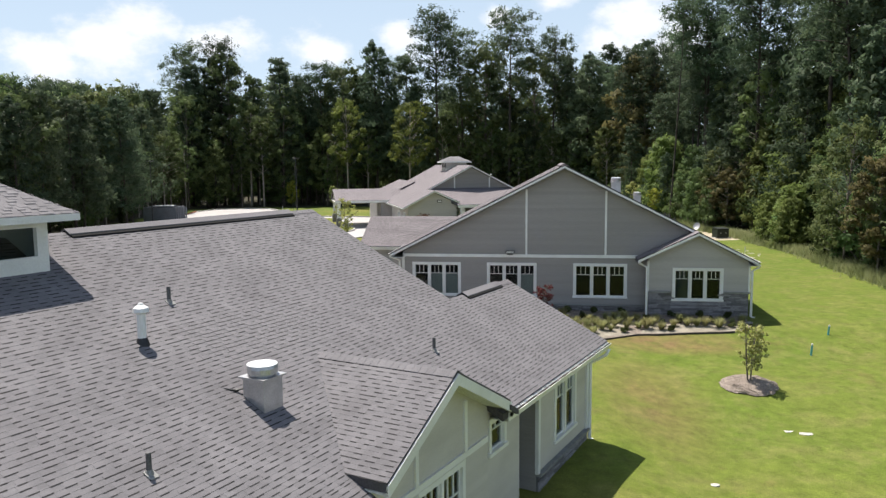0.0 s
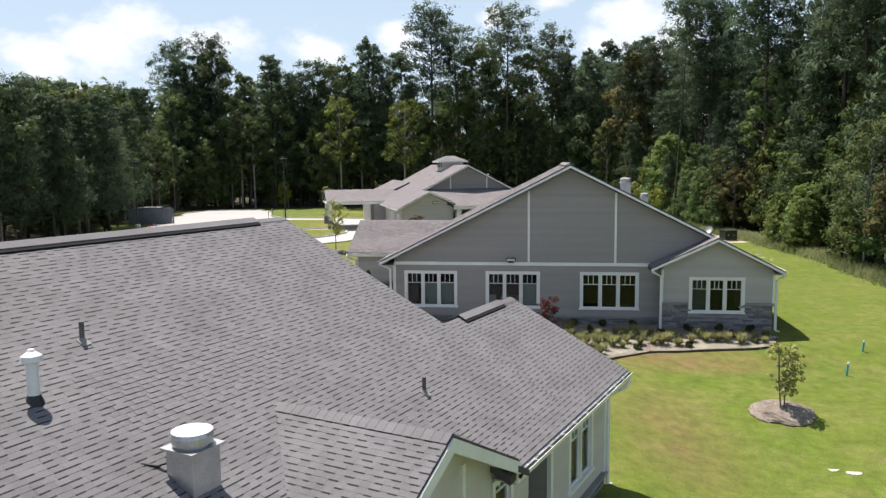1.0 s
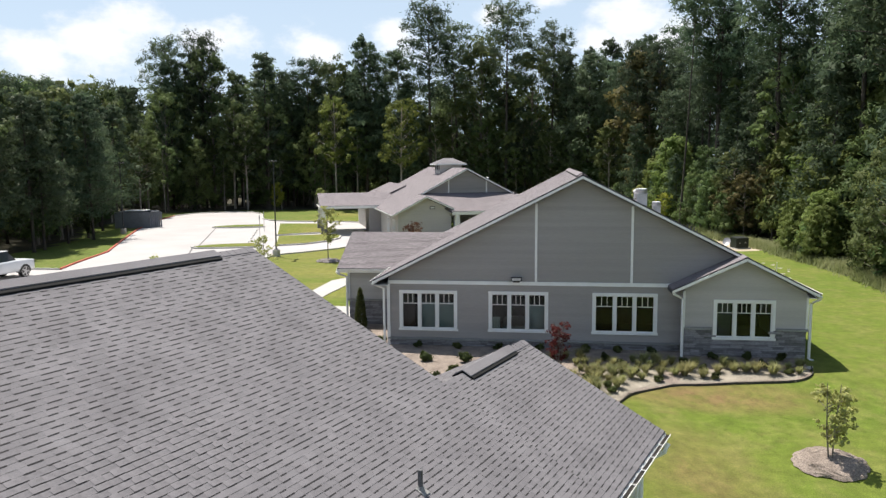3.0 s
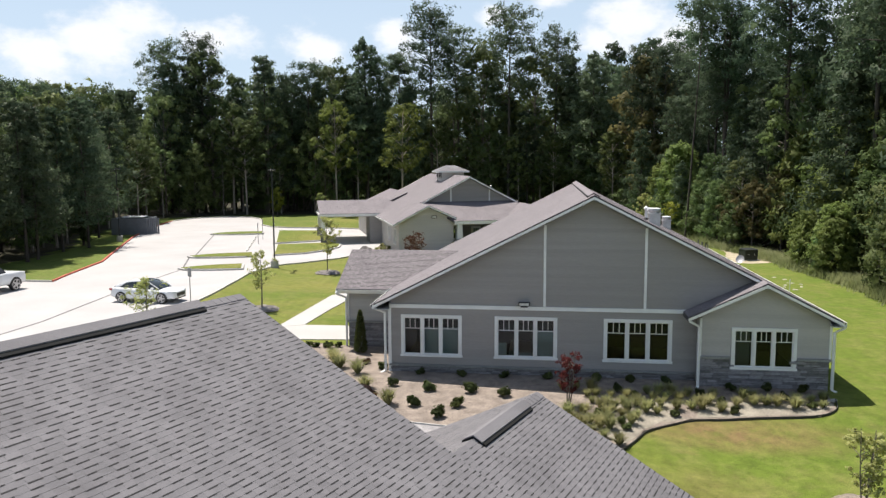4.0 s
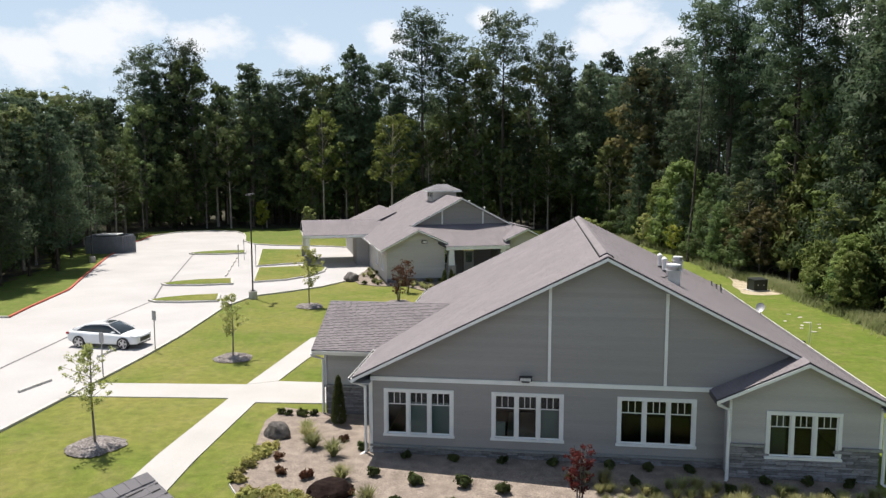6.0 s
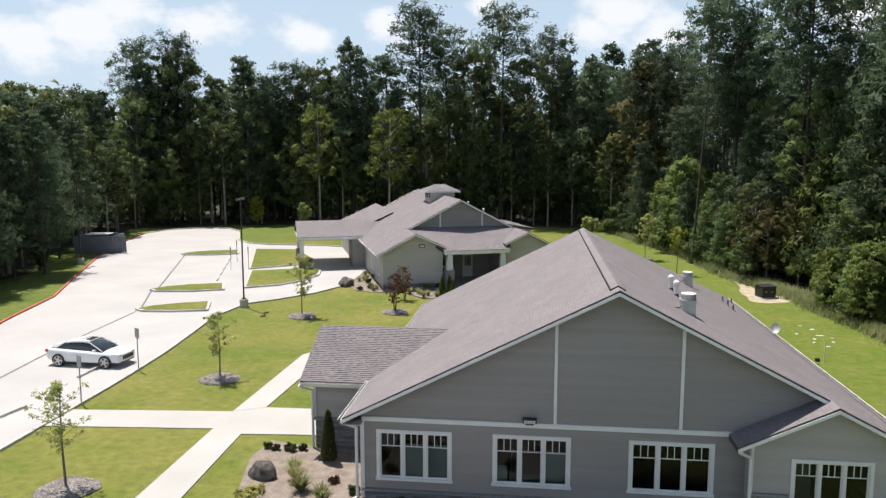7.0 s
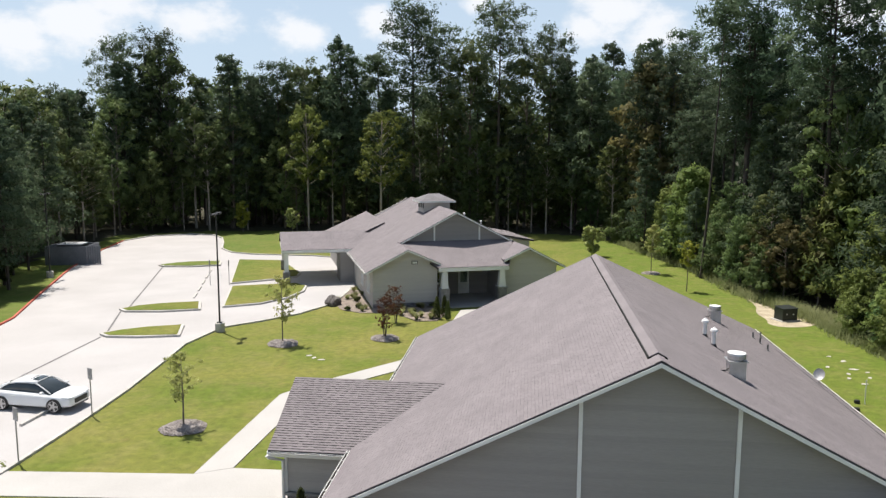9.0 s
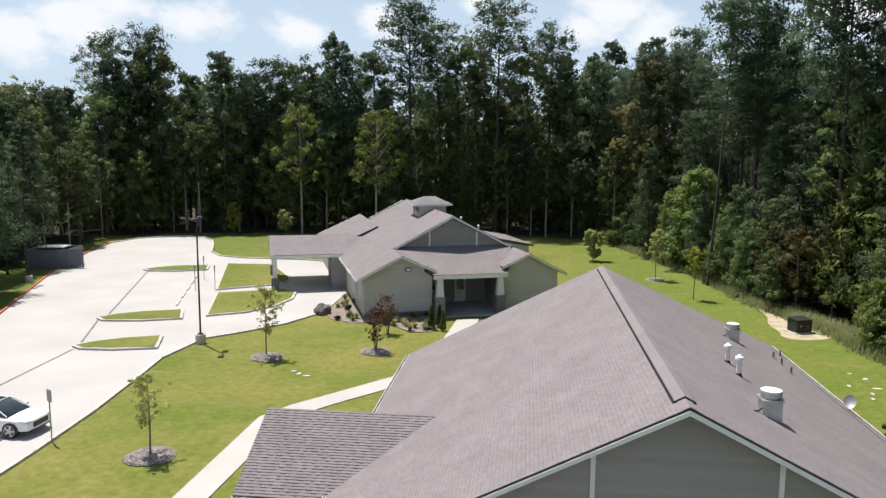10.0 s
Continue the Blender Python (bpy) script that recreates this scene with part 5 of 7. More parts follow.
def tree_meshes(kind, h, seed, thin=1.0):
    """Trunk with limbs, and crown, of one kind of tree; thin keeps fewer and larger leaves for trees deep in the woods."""
    rng = np.random.default_rng(seed)
    g = Geo()
    lean = rng.normal(size=2) * 0.02 * h
    spine = lambda t: Vector((lean[0] * t * t, lean[1] * t * t, h * t))
    r0 = 0.0075 * h + 0.03
    if kind in ("bush", "mast"):
        r0 = 0.05 if kind == "bush" else 0.12
    ts = [0, 0.02, 0.25, 0.5, 0.75, 0.97]
    g.tube([spine(t) - Vector((0, 0, 0.3 if t == 0 else 0)) for t in ts], [r0 * 1.5, r0 * 1.1, r0 * 0.9, r0 * 0.7, r0 * 0.4, 0.03], 6)
    P = []
    if kind in ("tall", "mast"):
        first, limbs, dens, size = (0.54, 40, 120, (0.38, 0.15)) if kind == "tall" else (0.86, 14, 110, (0.36, 0.14))
        wide = 0.112 if kind == "tall" else 0.075
        for k in range(limbs):
            t = first + (1 - first) * (k / limbs) ** 0.8
            u = (t - first) / (1 - first)
            reach = h * wide * (0.30 + 0.85 * math.sin(math.pi * (0.14 + 0.74 * u))) * rng.uniform(0.55, 1.15)
            a = k * 2.4 + rng.uniform(-0.7, 0.7)
            p = spine(t)
            q = p + Vector((math.cos(a) * reach, math.sin(a) * reach, reach * rng.uniform(0.1, 0.45)))
            g.tube([p, (p + q) / 2 + Vector((0, 0, 0.1)), q], [r0 * 0.28, r0 * 0.16, 0.02], 3, False)
            P.append(clump(q, h * 0.050 * rng.uniform(0.8, 1.25), dens, rng, 0.78))
            if reach > 0.07 * h:
                P.append(clump((p + q) / 2 + Vector((0, 0, 0.3)), h * 0.042, dens // 2, rng, 0.6))
        P.append(clump(spine(0.985), h * 0.05, dens, rng, 0.8))
    elif kind == "pine":
        first, limbs, dens, size = 0.2, 60, 56, (0.40, 0.15)
        for k in range(limbs):
            t = first + (0.98 - first) * k / limbs
            reach = h * 0.21 * (1 - (t - first) / (1.03 - first)) ** 0.75 * rng.uniform(0.65, 1.15) + 0.25
            a = k * 2.4 + rng.uniform(-0.5, 0.5)
            p = spine(t)
            q = p + Vector((math.cos(a) * reach, math.sin(a) * reach, reach * rng.uniform(-0.1, 0.3)))
            g.tube([p, q], [r0 * 0.2, 0.015], 3, False)
            for s in (0.95, 0.55):
                P.append(clump(p + (q - p) * s, 0.28 * reach + 0.35, int(dens * (0.6 + 0.4 * s)), rng, 0.6))
        P.append(clump(spine(0.98), 0.5, 30, rng, 1.4))
    elif kind in ("young", "sapling"):
        first, limbs, dens, size = 0.06, 60, 88, (0.30, 0.115)
        for k in range(limbs):
            t = first + (0.97 - first) * k / limbs
            reach = h * 0.27 * (1 - (t - first) / (1.06 - first)) ** 0.6 * rng.uniform(0.7, 1.15) + 0.15
            a = k * 2.4 + rng.uniform(-0.4, 0.4)
            p = spine(t)
            q = p + Vector((math.cos(a) * reach, math.sin(a) * reach, reach * rng.uniform(0.1, 0.5)))
            g.tube([p, q], [r0 * 0.2, 0.012], 3, False)
            P.append(clump(q, 0.2 * reach + 0.42, dens, rng, 0.9))
            P.append(clump(p + (q - p) * 0.5, 0.2 * reach + 0.25, dens // 3, rng, 0.8))
        P.append(clump(spine(0.99), 0.4, 30, rng, 1.4))
    elif kind in ("slim", "gold"):
        first, limbs, dens, size = 0.40, 30, 120, (0.29, 0.18)
        for k in range(limbs):
            t = first + (0.98 - first) * k / limbs
            reach = h * 0.17 * math.sin(math.pi * (0.2 + 0.7 * (t - first) / (1 - first))) * rng.uniform(0.5, 1.3)
            a = k * 2.4 + rng.uniform(-0.6, 0.6)
            p, q = spine(t * 0.88), spine(t) + Vector((math.cos(a) * reach, math.sin(a) * reach, 0.03 * h))
            g.tube([p, q], [r0 * 0.25, 0.015], 3, False)
            P.append(clump(q, h * 0.06 * rng.uniform(0.7, 1.4), dens, rng, 0.8))
        P.append(clump(spine(0.97), h * 0.06, dens, rng, 0.9))
    elif kind in ("leafy", "brown"):
        first, limbs, dens, size = 0.16, 42, 125, (0.31, 0.19)
        for k in range(limbs):
            t = first + (0.98 - first) * k / limbs
            reach = h * 0.24 * (math.sin(math.pi * (0.25 + 0.68 * (t - first) / (1 - first)))) * rng.uniform(0.45, 1.2)
            a = k * 2.4 + rng.uniform(-0.6, 0.6)
            p = spine(t * 0.85)
            q = spine(t) + Vector((math.cos(a) * reach, math.sin(a) * reach, 0.05 * h))
            g.tube([p, (p + q) / 2, q], [r0 * 0.3, r0 * 0.16, 0.02], 3, False)
            P.append(clump(q, h * 0.07 * rng.uniform(0.7, 1.35), dens, rng, 0.75))
        P.append(clump(spine(0.95), h * 0.08, dens, rng, 0.8))
    else:
        size, dens = (0.21, 0.125), 105
        for k in range(20):
            a, t = rng.uniform(0, 2 * math.pi), rng.uniform(0.1, 0.9)
            reach = h * 0.55 * rng.uniform(0.2, 1.0) * math.sqrt(1 - 0.75 * t)
            q = Vector((math.cos(a) * reach, math.sin(a) * reach, h * t))
            g.tube([Vector((0, 0, 0)), q], [0.05, 0.015], 3, False)
            P.append(clump(q, h * 0.2 * rng.uniform(0.7, 1.3), dens, rng, 0.8))
    P = np.concatenate(P)
    if thin < 1:
        P, size = P[rng.random(len(P)) < thin], [q * 1.75 for q in size]
    v, f, nor = blades(P[:, :3], *size, rng, face=P[:, 3:])
    trunk = g.mesh("trunk", M_BARK if kind in ("tall", "mast", "pine", "young", "sapling") else M_BARK_PALE if kind in ("slim", "gold") else M_BARK_GREY, True)
    crown = arr_mesh("crown", v, f, {"tall": M_PINE, "pine": M_PINE, "young": M_BUSH, "slim": M_LEAF, "leafy": M_LEAF, "bush": M_BUSH, "mast": M_PINE, "gold": M_GOLD, "sapling": M_BRIGHT, "brown": M_RUSSET}[kind], nor)
    return trunk, crown


WORDS = {
    "tall": ("pine_tree", "tall pine with a bare trunk and clumped dark crown", "tree"),
    "mast": ("pine_tree", "very slender pine, bare mast-like trunk, small top tuft", "tree"),
    "sapling": ("pine_tree", "round bright-green young pine beside the lawn", "tree"),
    "gold": ("broadleaf_tree", "slender tree with a pale trunk and yellow-green crown", "tree"),
    "brown": ("broadleaf_tree", "broad tree with olive and russet-brown leaves", "tree"),
    "pine": ("pine_tree", "dense green pine with branches down the trunk", "tree"),
    "young": ("pine_tree", "bushy young pine, bright green, branched to the ground", "tree"),
    "slim": ("broadleaf_tree", "slender tree with a bare pale trunk and light crown", "tree"),
    "leafy": ("broadleaf_tree", "mid-green broadleaf tree at the wood's edge", "tree"),
    "bush": ("bush", "dense wild bush at the edge of the woods", "bush"),
}
PROTO = {
    "tall": [(tree_meshes("tall", 27, s), 27) for s in (1, 2, 3, 4)],
    "pine": [(tree_meshes("pine", 17, s), 17) for s in (5, 6, 7)],
    "young": [(tree_meshes("young", 9, s), 9) for s in (14, 15, 16)],
    "slim": [(tree_meshes("slim", 12, s), 12) for s in (17, 18, 19)],
    "leafy": [(tree_meshes("leafy", 14, s), 14) for s in (8, 9, 10)],
    "bush": [(tree_meshes("bush", 3.2, s), 3.2) for s in (11, 12, 13)],
    "mast": [(tree_meshes("mast", 24, 20), 24)],
    "sapling": [(tree_meshes("sapling", 6, s), 6) for s in (27, 28)],
    "gold": [(tree_meshes("gold", 14, s), 14) for s in (23, 24)],
    "brown": [(tree_meshes("brown", 10, s), 10) for s in (25, 26)],
}
DEEP = {k: [(tree_meshes(k, h, s, 0.25), h) for s in seeds] for k, h, seeds in (("tall", 27, (1, 2, 3, 4)), ("pine", 17, (5, 6, 7)), ("leafy", 14, (8, 9, 10)), ("bush", 3.2, (11, 12)))}
tree_rng = random.Random(4)


def in_glade(x, y):
    """Shaded open ground behind the saplings and beside the transformer."""
    return (21.4 < x < 25.5 and 57.5 < y < 67.8) or (18.6 < x < 23.6 and 67.8 <= y < 79.0)


def plant(kind, x, y, h, group, variant=None, source=None):
    (trunk, crown), h0 = tree_rng.choice((source or PROTO)[kind]) if variant is None else PROTO[kind][variant % len(PROTO[kind])]
    name, label, cat = WORDS[kind]
    s = h / h0
    turn, wide, broad = tree_rng.uniform(0, 360), tree_rng.uniform(0.9, 1.1), tree_rng.uniform(0.9, 1.1)
    if kind not in ("sapling", "brown") and h < 11 and in_glade(x, y):
        return None
    e = thing(name, pose(x, y, lie(x, y), 0, 0, turn) @ Matrix.Diagonal((s * wide, s * broad, s, 1)), label, cat, group)
    for n, me in (("trunk", trunk), ("crown", crown)):
        o = new(n, me)
        o.parent = e
    return e


def scatter(rng, tries, gap, lo, hi, x0=-88, x1=54, y0=28, y1=160):
    """Places in the woods between two depths, no two nearer than gap."""
    x, y = rng.uniform(x0, x1, tries), rng.uniform(y0, y1, tries)
    depth = np.full(tries, 50)
    for k in range(49, -1, -1):
        inside = in_woods(x + k, y - k * 0.4) & in_woods(x - k, y - k * 0.2) & in_woods(x, y - k)
        depth[~inside] = k
    pts = []
    for a, b in zip(x[(depth >= lo) & (depth <= hi)], y[(depth >= lo) & (depth <= hi)]):
        if all((a - c) ** 2 + (b - d) ** 2 > gap * gap for c, d in pts):
            pts.append((float(a), float(b)))
    return pts


# single tall pines that stand out against the sky
for k, (x, y, h, kind) in enumerate([(-59.5, 122, 26.5, "tall"), (-54.5, 124, 27.5, "tall"), (-44, 124, 25, "pine"), (-37.4, 126, 23.5, "tall"), (-27.8, 126, 27.5, "pine"), (-17.3, 125, 31.2, "tall"), (-13.2, 128, 28.5, "tall"), (-5.3, 125, 30.8, "tall"), (1.7, 126, 27.2, "tall"), (13.2, 112, 22.5, "tall"), (16, 108, 22, "tall"), (14.8, 87.6, 24.6, "mast"), (18.9, 90, 27.5, "tall"), (15.4, 112.7, 20.8, "brown"), (12.3, 105, 12.0, "pine"), (-31, 118.8, 17.0, "gold"), (-20.5, 117, 16.2, "gold"), (18.3, 146, 29.5, "pine"), (13, 148, 29, "pine"), (24, 146, 30, "tall"), (-50, 128, 22, "pine"), (-46.5, 131, 22.5, "leafy"), (-42, 128, 22, "pine"), (-40.3, 126, 21.5, "tall"), (-34, 128, 22.8, "leafy"), (-31, 130, 23, "pine"), (-25, 129, 24, "tall"), (-9, 131, 24, "pine"), (-1.5, 130, 24, "leafy"), (4, 130, 25, "pine"), (8.5, 128, 23.5, "tall"), (11, 124, 22, "pine"), (-56, 124, 25.2, "pine"), (-58.5, 120.5, 23.8, "pine"), (-52.5, 123, 24.3, "leafy"), (21.5, 78, 27, "tall"), (26, 75, 28, "tall"), (24, 66, 27, "tall"), (29, 62, 29, "tall"), (33, 70, 30, "tall"), (31, 55, 30, "tall"), (27, 71, 29, "pine"), (22.5, 82, 26.5, "tall"), (27.5, 57, 27, "pine"), (33, 62, 28, "pine"), (-22.5, 127, 25, "pine"), (7, 122, 24, "pine"), (-9.5, 128, 26, "leafy")]):
    tree = plant(kind, x, y, h, "tall pines over the woods", k)
    if kind == "mast":
        tree.matrix_world = pose(x, y, lie(x, y), 0, 3.3, 0)
# young trees and round bushes in front of the wood by the lawn
for kind, x, y, h in [("bush", 23.2, 50.5, 4.6), ("bush", 24.0, 46.5, 5.2), ("young", 25.5, 54, 9.5), ("bush", 22.4, 58.5, 3.6), ("young", 24.6, 60.5, 8.0), ("young", 22.4, 66.5, 7.5), ("bush", 21.4, 71.5, 3.0), ("young", 21.6, 75.5, 9.0), ("bush", 22.0, 61.8, 4.4), ("bush", 22.4, 56.8, 4.8), ("bush", 21.2, 66.4, 3.4), ("young", 22.6, 53.5, 4.6), ("slim", 18.4, 80.5, 8.0), ("young", 27.5, 49, 11.0), ("bush", 24, 42.5, 4.2), ("young", 17.2, 87.0, 8.5), ("sapling", 24.6, 73.0, 12.0), ("young", 24.6, 70.0, 11.6), ("sapling", 22.0, 68.6, 6.8), ("sapling", 20.0, 66.4, 4.2), ("sapling", 20.2, 62.4, 4.0), ("sapling", 20.9, 63.6, 5.0), ("bush", 20.9, 64.6, 4.0), ("bush", 21.9, 62.2, 5.4), ("sapling", 15.6, 95.0, 9.6), ("sapling", 14.2, 100.0, 7.5), ("brown", 18.8, 77.6, 6.0), ("brown", 17.9, 80.6, 5.2), ("brown", 20.9, 76.4, 7.0), ("young", 24.5, 74.0, 12.5), ("young", 26.0, 68.0, 13.0), ("young", 23.0, 79.0, 11.0)]:
    plant(kind, x, y, h, "young growth at the wood's edge")
# broad trees that shade the verge beside the lot
for k in range(11):
    y = 53 + 3.4 * k + tree_rng.uniform(-1.2, 1.2)
    x = float(np.interp(y, [40, 60, 74, 84, 100], [-46, -42, -43.5, -49, -53])) + tree_rng.uniform(-0.8, 1.2)
    plant("pine", x, y, tree_rng.uniform(12.0, 14.5), "trees shading the verge")
woods_rng = np.random.default_rng(9)
for lo, hi, gap, tries in ((1, 3, 2.9, 9000), (4, 10, 3.3, 9000), (11, 40, 5.0, 14000), (9, 34, 4.8, 8000), (41, 49, 7.4, 9000)):
    for x, y in scatter(woods_rng, tries, gap, lo, hi):
        u = tree_rng.random()
        if lo == 9:
            kind, h = "bush", tree_rng.uniform(4, 6.5)
        elif lo == 1:
            kind, h = ("slim", tree_rng.uniform(8, 15)) if u < 0.6 else ("young", tree_rng.uniform(6, 11)) if u < 0.74 else ("leafy", tree_rng.uniform(6, 12)) if u < 0.88 else ("bush", tree_rng.uniform(1.8, 3.6))
        elif lo == 4:
            kind, h = ("leafy", tree_rng.uniform(10, 18)) if u < 0.32 else ("slim", tree_rng.uniform(13, 18)) if u < 0.5 else ("pine", tree_rng.uniform(12, 20)) if u < 0.76 else ("tall", tree_rng.uniform(18, 23)) if u < 0.94 else ("bush", tree_rng.uniform(4, 6))
        else:
            kind, h = ("leafy", tree_rng.uniform(14, 20)) if u < 0.3 else ("pine", tree_rng.uniform(16, 22)) if u < 0.68 else ("tall", tree_rng.uniform(19, 24))
        h *= 1.12 if x > 14 and y < 75 else 1.0
        if x > 10 and lo == 1:
            kind, h = ("bush", tree_rng.uniform(2.0, 4.6)) if u < 0.36 else ("young", tree_rng.uniform(5, 9)) if u < 0.76 else ("brown", tree_rng.uniform(5, 8)) if u < 0.84 else ("leafy", tree_rng.uniform(6, 10))
        if x > 14 and lo >= 4 and kind in ("leafy", "slim") and u < 0.28:
            kind = "tall"
        if x < -38:
            h = min(h, 9.0 + 0.088 * math.hypot(x + 1, y - 18))
        plant(kind, x, y, h, "trees of the woods", source=DEEP if lo >= 9 else None)

# leaves of the deep woods behind the last trees
deep_rng = np.random.default_rng(40)
deep = []
for x0, x1, y0, y1, n in ((-100, 70, 161, 168, 9000), (57, 63, 30, 165, 5000), (-97, -90, 30, 165, 5000)):
    deep.append(np.stack([deep_rng.uniform(x0, x1, n), deep_rng.uniform(y0, y1, n), deep_rng.uniform(0, 13, n)], axis=1))
deep_v, deep_f = blades(np.concatenate(deep), 1.9, 1.3, deep_rng)
tagged(new("undergrowth", arr_mesh("undergrowth", deep_v, deep_f, M_PINE)), "dark dense foliage deep inside the woods", "foliage", kind="stuff")


# ---- planting beds ----
M_MULCH = material("tan_mulch", (0.17, 0.138, 0.115), (0.29, 0.24, 0.20), 0.95, 2.5, 26, 0.8, 0.03, fine_amount=0.45)
M_GRAVEL = material("grey_gravel", (0.235, 0.222, 0.224), (0.345, 0.33, 0.328), 0.95, 3, 45, 0.8, 0.02, fine_amount=0.4)
M_RING = material("bark_ring", (0.13, 0.112, 0.105), (0.29, 0.26, 0.245), 0.95, 3, 16, 0.9, 0.06, fine_amount=0.6)
M_SOIL = material("bare_soil", (0.30, 0.25, 0.17), (0.46, 0.40, 0.29), 0.95, 1.5, 14, 0.6, 0.03)
M_BOULDER = material("boulder", (0.030, 0.026, 0.024), (0.15, 0.135, 0.125), 0.9, 3, 16, 0.8, 0.03)
M_BOULDER_DARK = material("dark_boulder", (0.012, 0.007, 0.006), (0.026, 0.016, 0.013), 0.9, 3, 16, 0.8, 0.03)
M_BOULDER_DARK.node_tree.nodes["Principled BSDF"].inputs["Specular IOR Level"].default_value = 0.1
M_SANDGRAVEL = material("cream_gravel", (0.205, 0.183, 0.145), (0.315, 0.284, 0.228), 0.95, 1.8, 30, 0.8, 0.02, fine_amount=0.35)
M_EDGE = material("dark_edging", (0.03, 0.028, 0.025), (0.05, 0.047, 0.042), 0.7)
M_EDGE_PALE = material("pale_edging", (0.5, 0.48, 0.45), (0.6, 0.58, 0.55), 0.8)
M_SHRUB = leaf_material("shrub_leaves", (0.048, 0.064, 0.022), (0.118, 0.14, 0.048), hue=0.02)
M_TUFT = leaf_material("grass_blades", (0.22, 0.23, 0.095), (0.41, 0.40, 0.19), hue=0.02)
M_COVER = leaf_material("ground_cover_leaves", (0.27, 0.275, 0.085), (0.46, 0.44, 0.16), hue=0.02)
M_REDLEAF = leaf_material("red_leaves", (0.115, 0.023, 0.028), (0.225, 0.052, 0.056), hue=0.012)
M_BROWNLEAF = leaf_material("bronze_leaves", (0.085, 0.035, 0.022), (0.15, 0.075, 0.045), hue=0.015)
M_YOUNG = leaf_material("young_tree_leaves", (0.26, 0.285, 0.10), (0.44, 0.44, 0.19), hue=0.02)
M_YELLOW = leaf_material("yellow_green_leaves", (0.20, 0.22, 0.035), (0.36, 0.36, 0.075), hue=0.01)
M_WEED = leaf_material("tall_weeds", (0.19, 0.23, 0.09), (0.37, 0.39, 0.20), hue=0.02)

BED = [(-8.05, 39.15), (-9.9, 39.6), (-10.1, 38.0), (-9.8, 36.6), (-9.3, 34.6), (-9.2, 32.6), (-8.4, 31.5), (-6.2, 30.7), (-2.3, 30.1), (0.6, 29.5), (2.6, 28.75), (3.2, 29.8), (3.55, 30.6), (4.1, 31.15), (5.2, 32.0), (6.46, 32.2), (7.7, 32.43), (9.4, 32.63), (10.1, 33.2), (10.25, 34.8), (5.95, 34.8), (5.95, 35.45), (-5.4, 35.45), (-5.45, 39.15)]
flat("planting_bed", BED, -0.02, 0.06, M_MULCH, "tan mulch planting bed along the house", "planting bed")
flat("gravel_patch", [(2.2, 30.2), (2.7, 29.2), (3.2, 29.9), (3.55, 30.7), (4.1, 31.25), (5.2, 32.1), (6.46, 32.3), (7.7, 32.53), (9.35, 32.73), (10.0, 33.3), (10.1, 33.6), (5.4, 33.3), (3.4, 33.0), (2.1, 32.0)], -0.016, 0.06, M_SANDGRAVEL, "cream gravel round the grass tufts", "gravel")
flat("gravel_patch", [(-8.4, 31.45), (-6.2, 30.65), (-2.3, 30.05), (0.6, 29.45), (2.6, 28.7), (2.5, 24.0), (0.5, 22.5), (-6.0, 20.0), (-9.0, 26.0)], -0.02, 0.05, M_GRAVEL, "grey gravel beside the house", "gravel")
EDGE = [(2.6, 28.7), (3.24, 29.76), (3.6, 30.57), (4.15, 31.1), (5.22, 31.95), (6.46, 32.15), (7.7, 32.38), (9.42, 32.58), (10.14, 33.15), (10.3, 33.9)]
for _ in range(2):
    EDGE = [EDGE[0]] + [(a[0] * u + b[0] * (1 - u), a[1] * u + b[1] * (1 - u)) for a, b in zip(EDGE, EDGE[1:]) for u in (0.75, 0.25)] + [EDGE[-1]]
kerb("trim_edging", EDGE, M_EDGE, "dark steel lawn edging", 0.025, 0.075)
kerb("trim_edging", [(-9.2, 32.5), (-8.4, 31.45), (-6.2, 30.65), (-2.3, 30.05), (-1.5, 29.9)], M_EDGE_PALE, "pale edging of the bed", 0.03, 0.08)


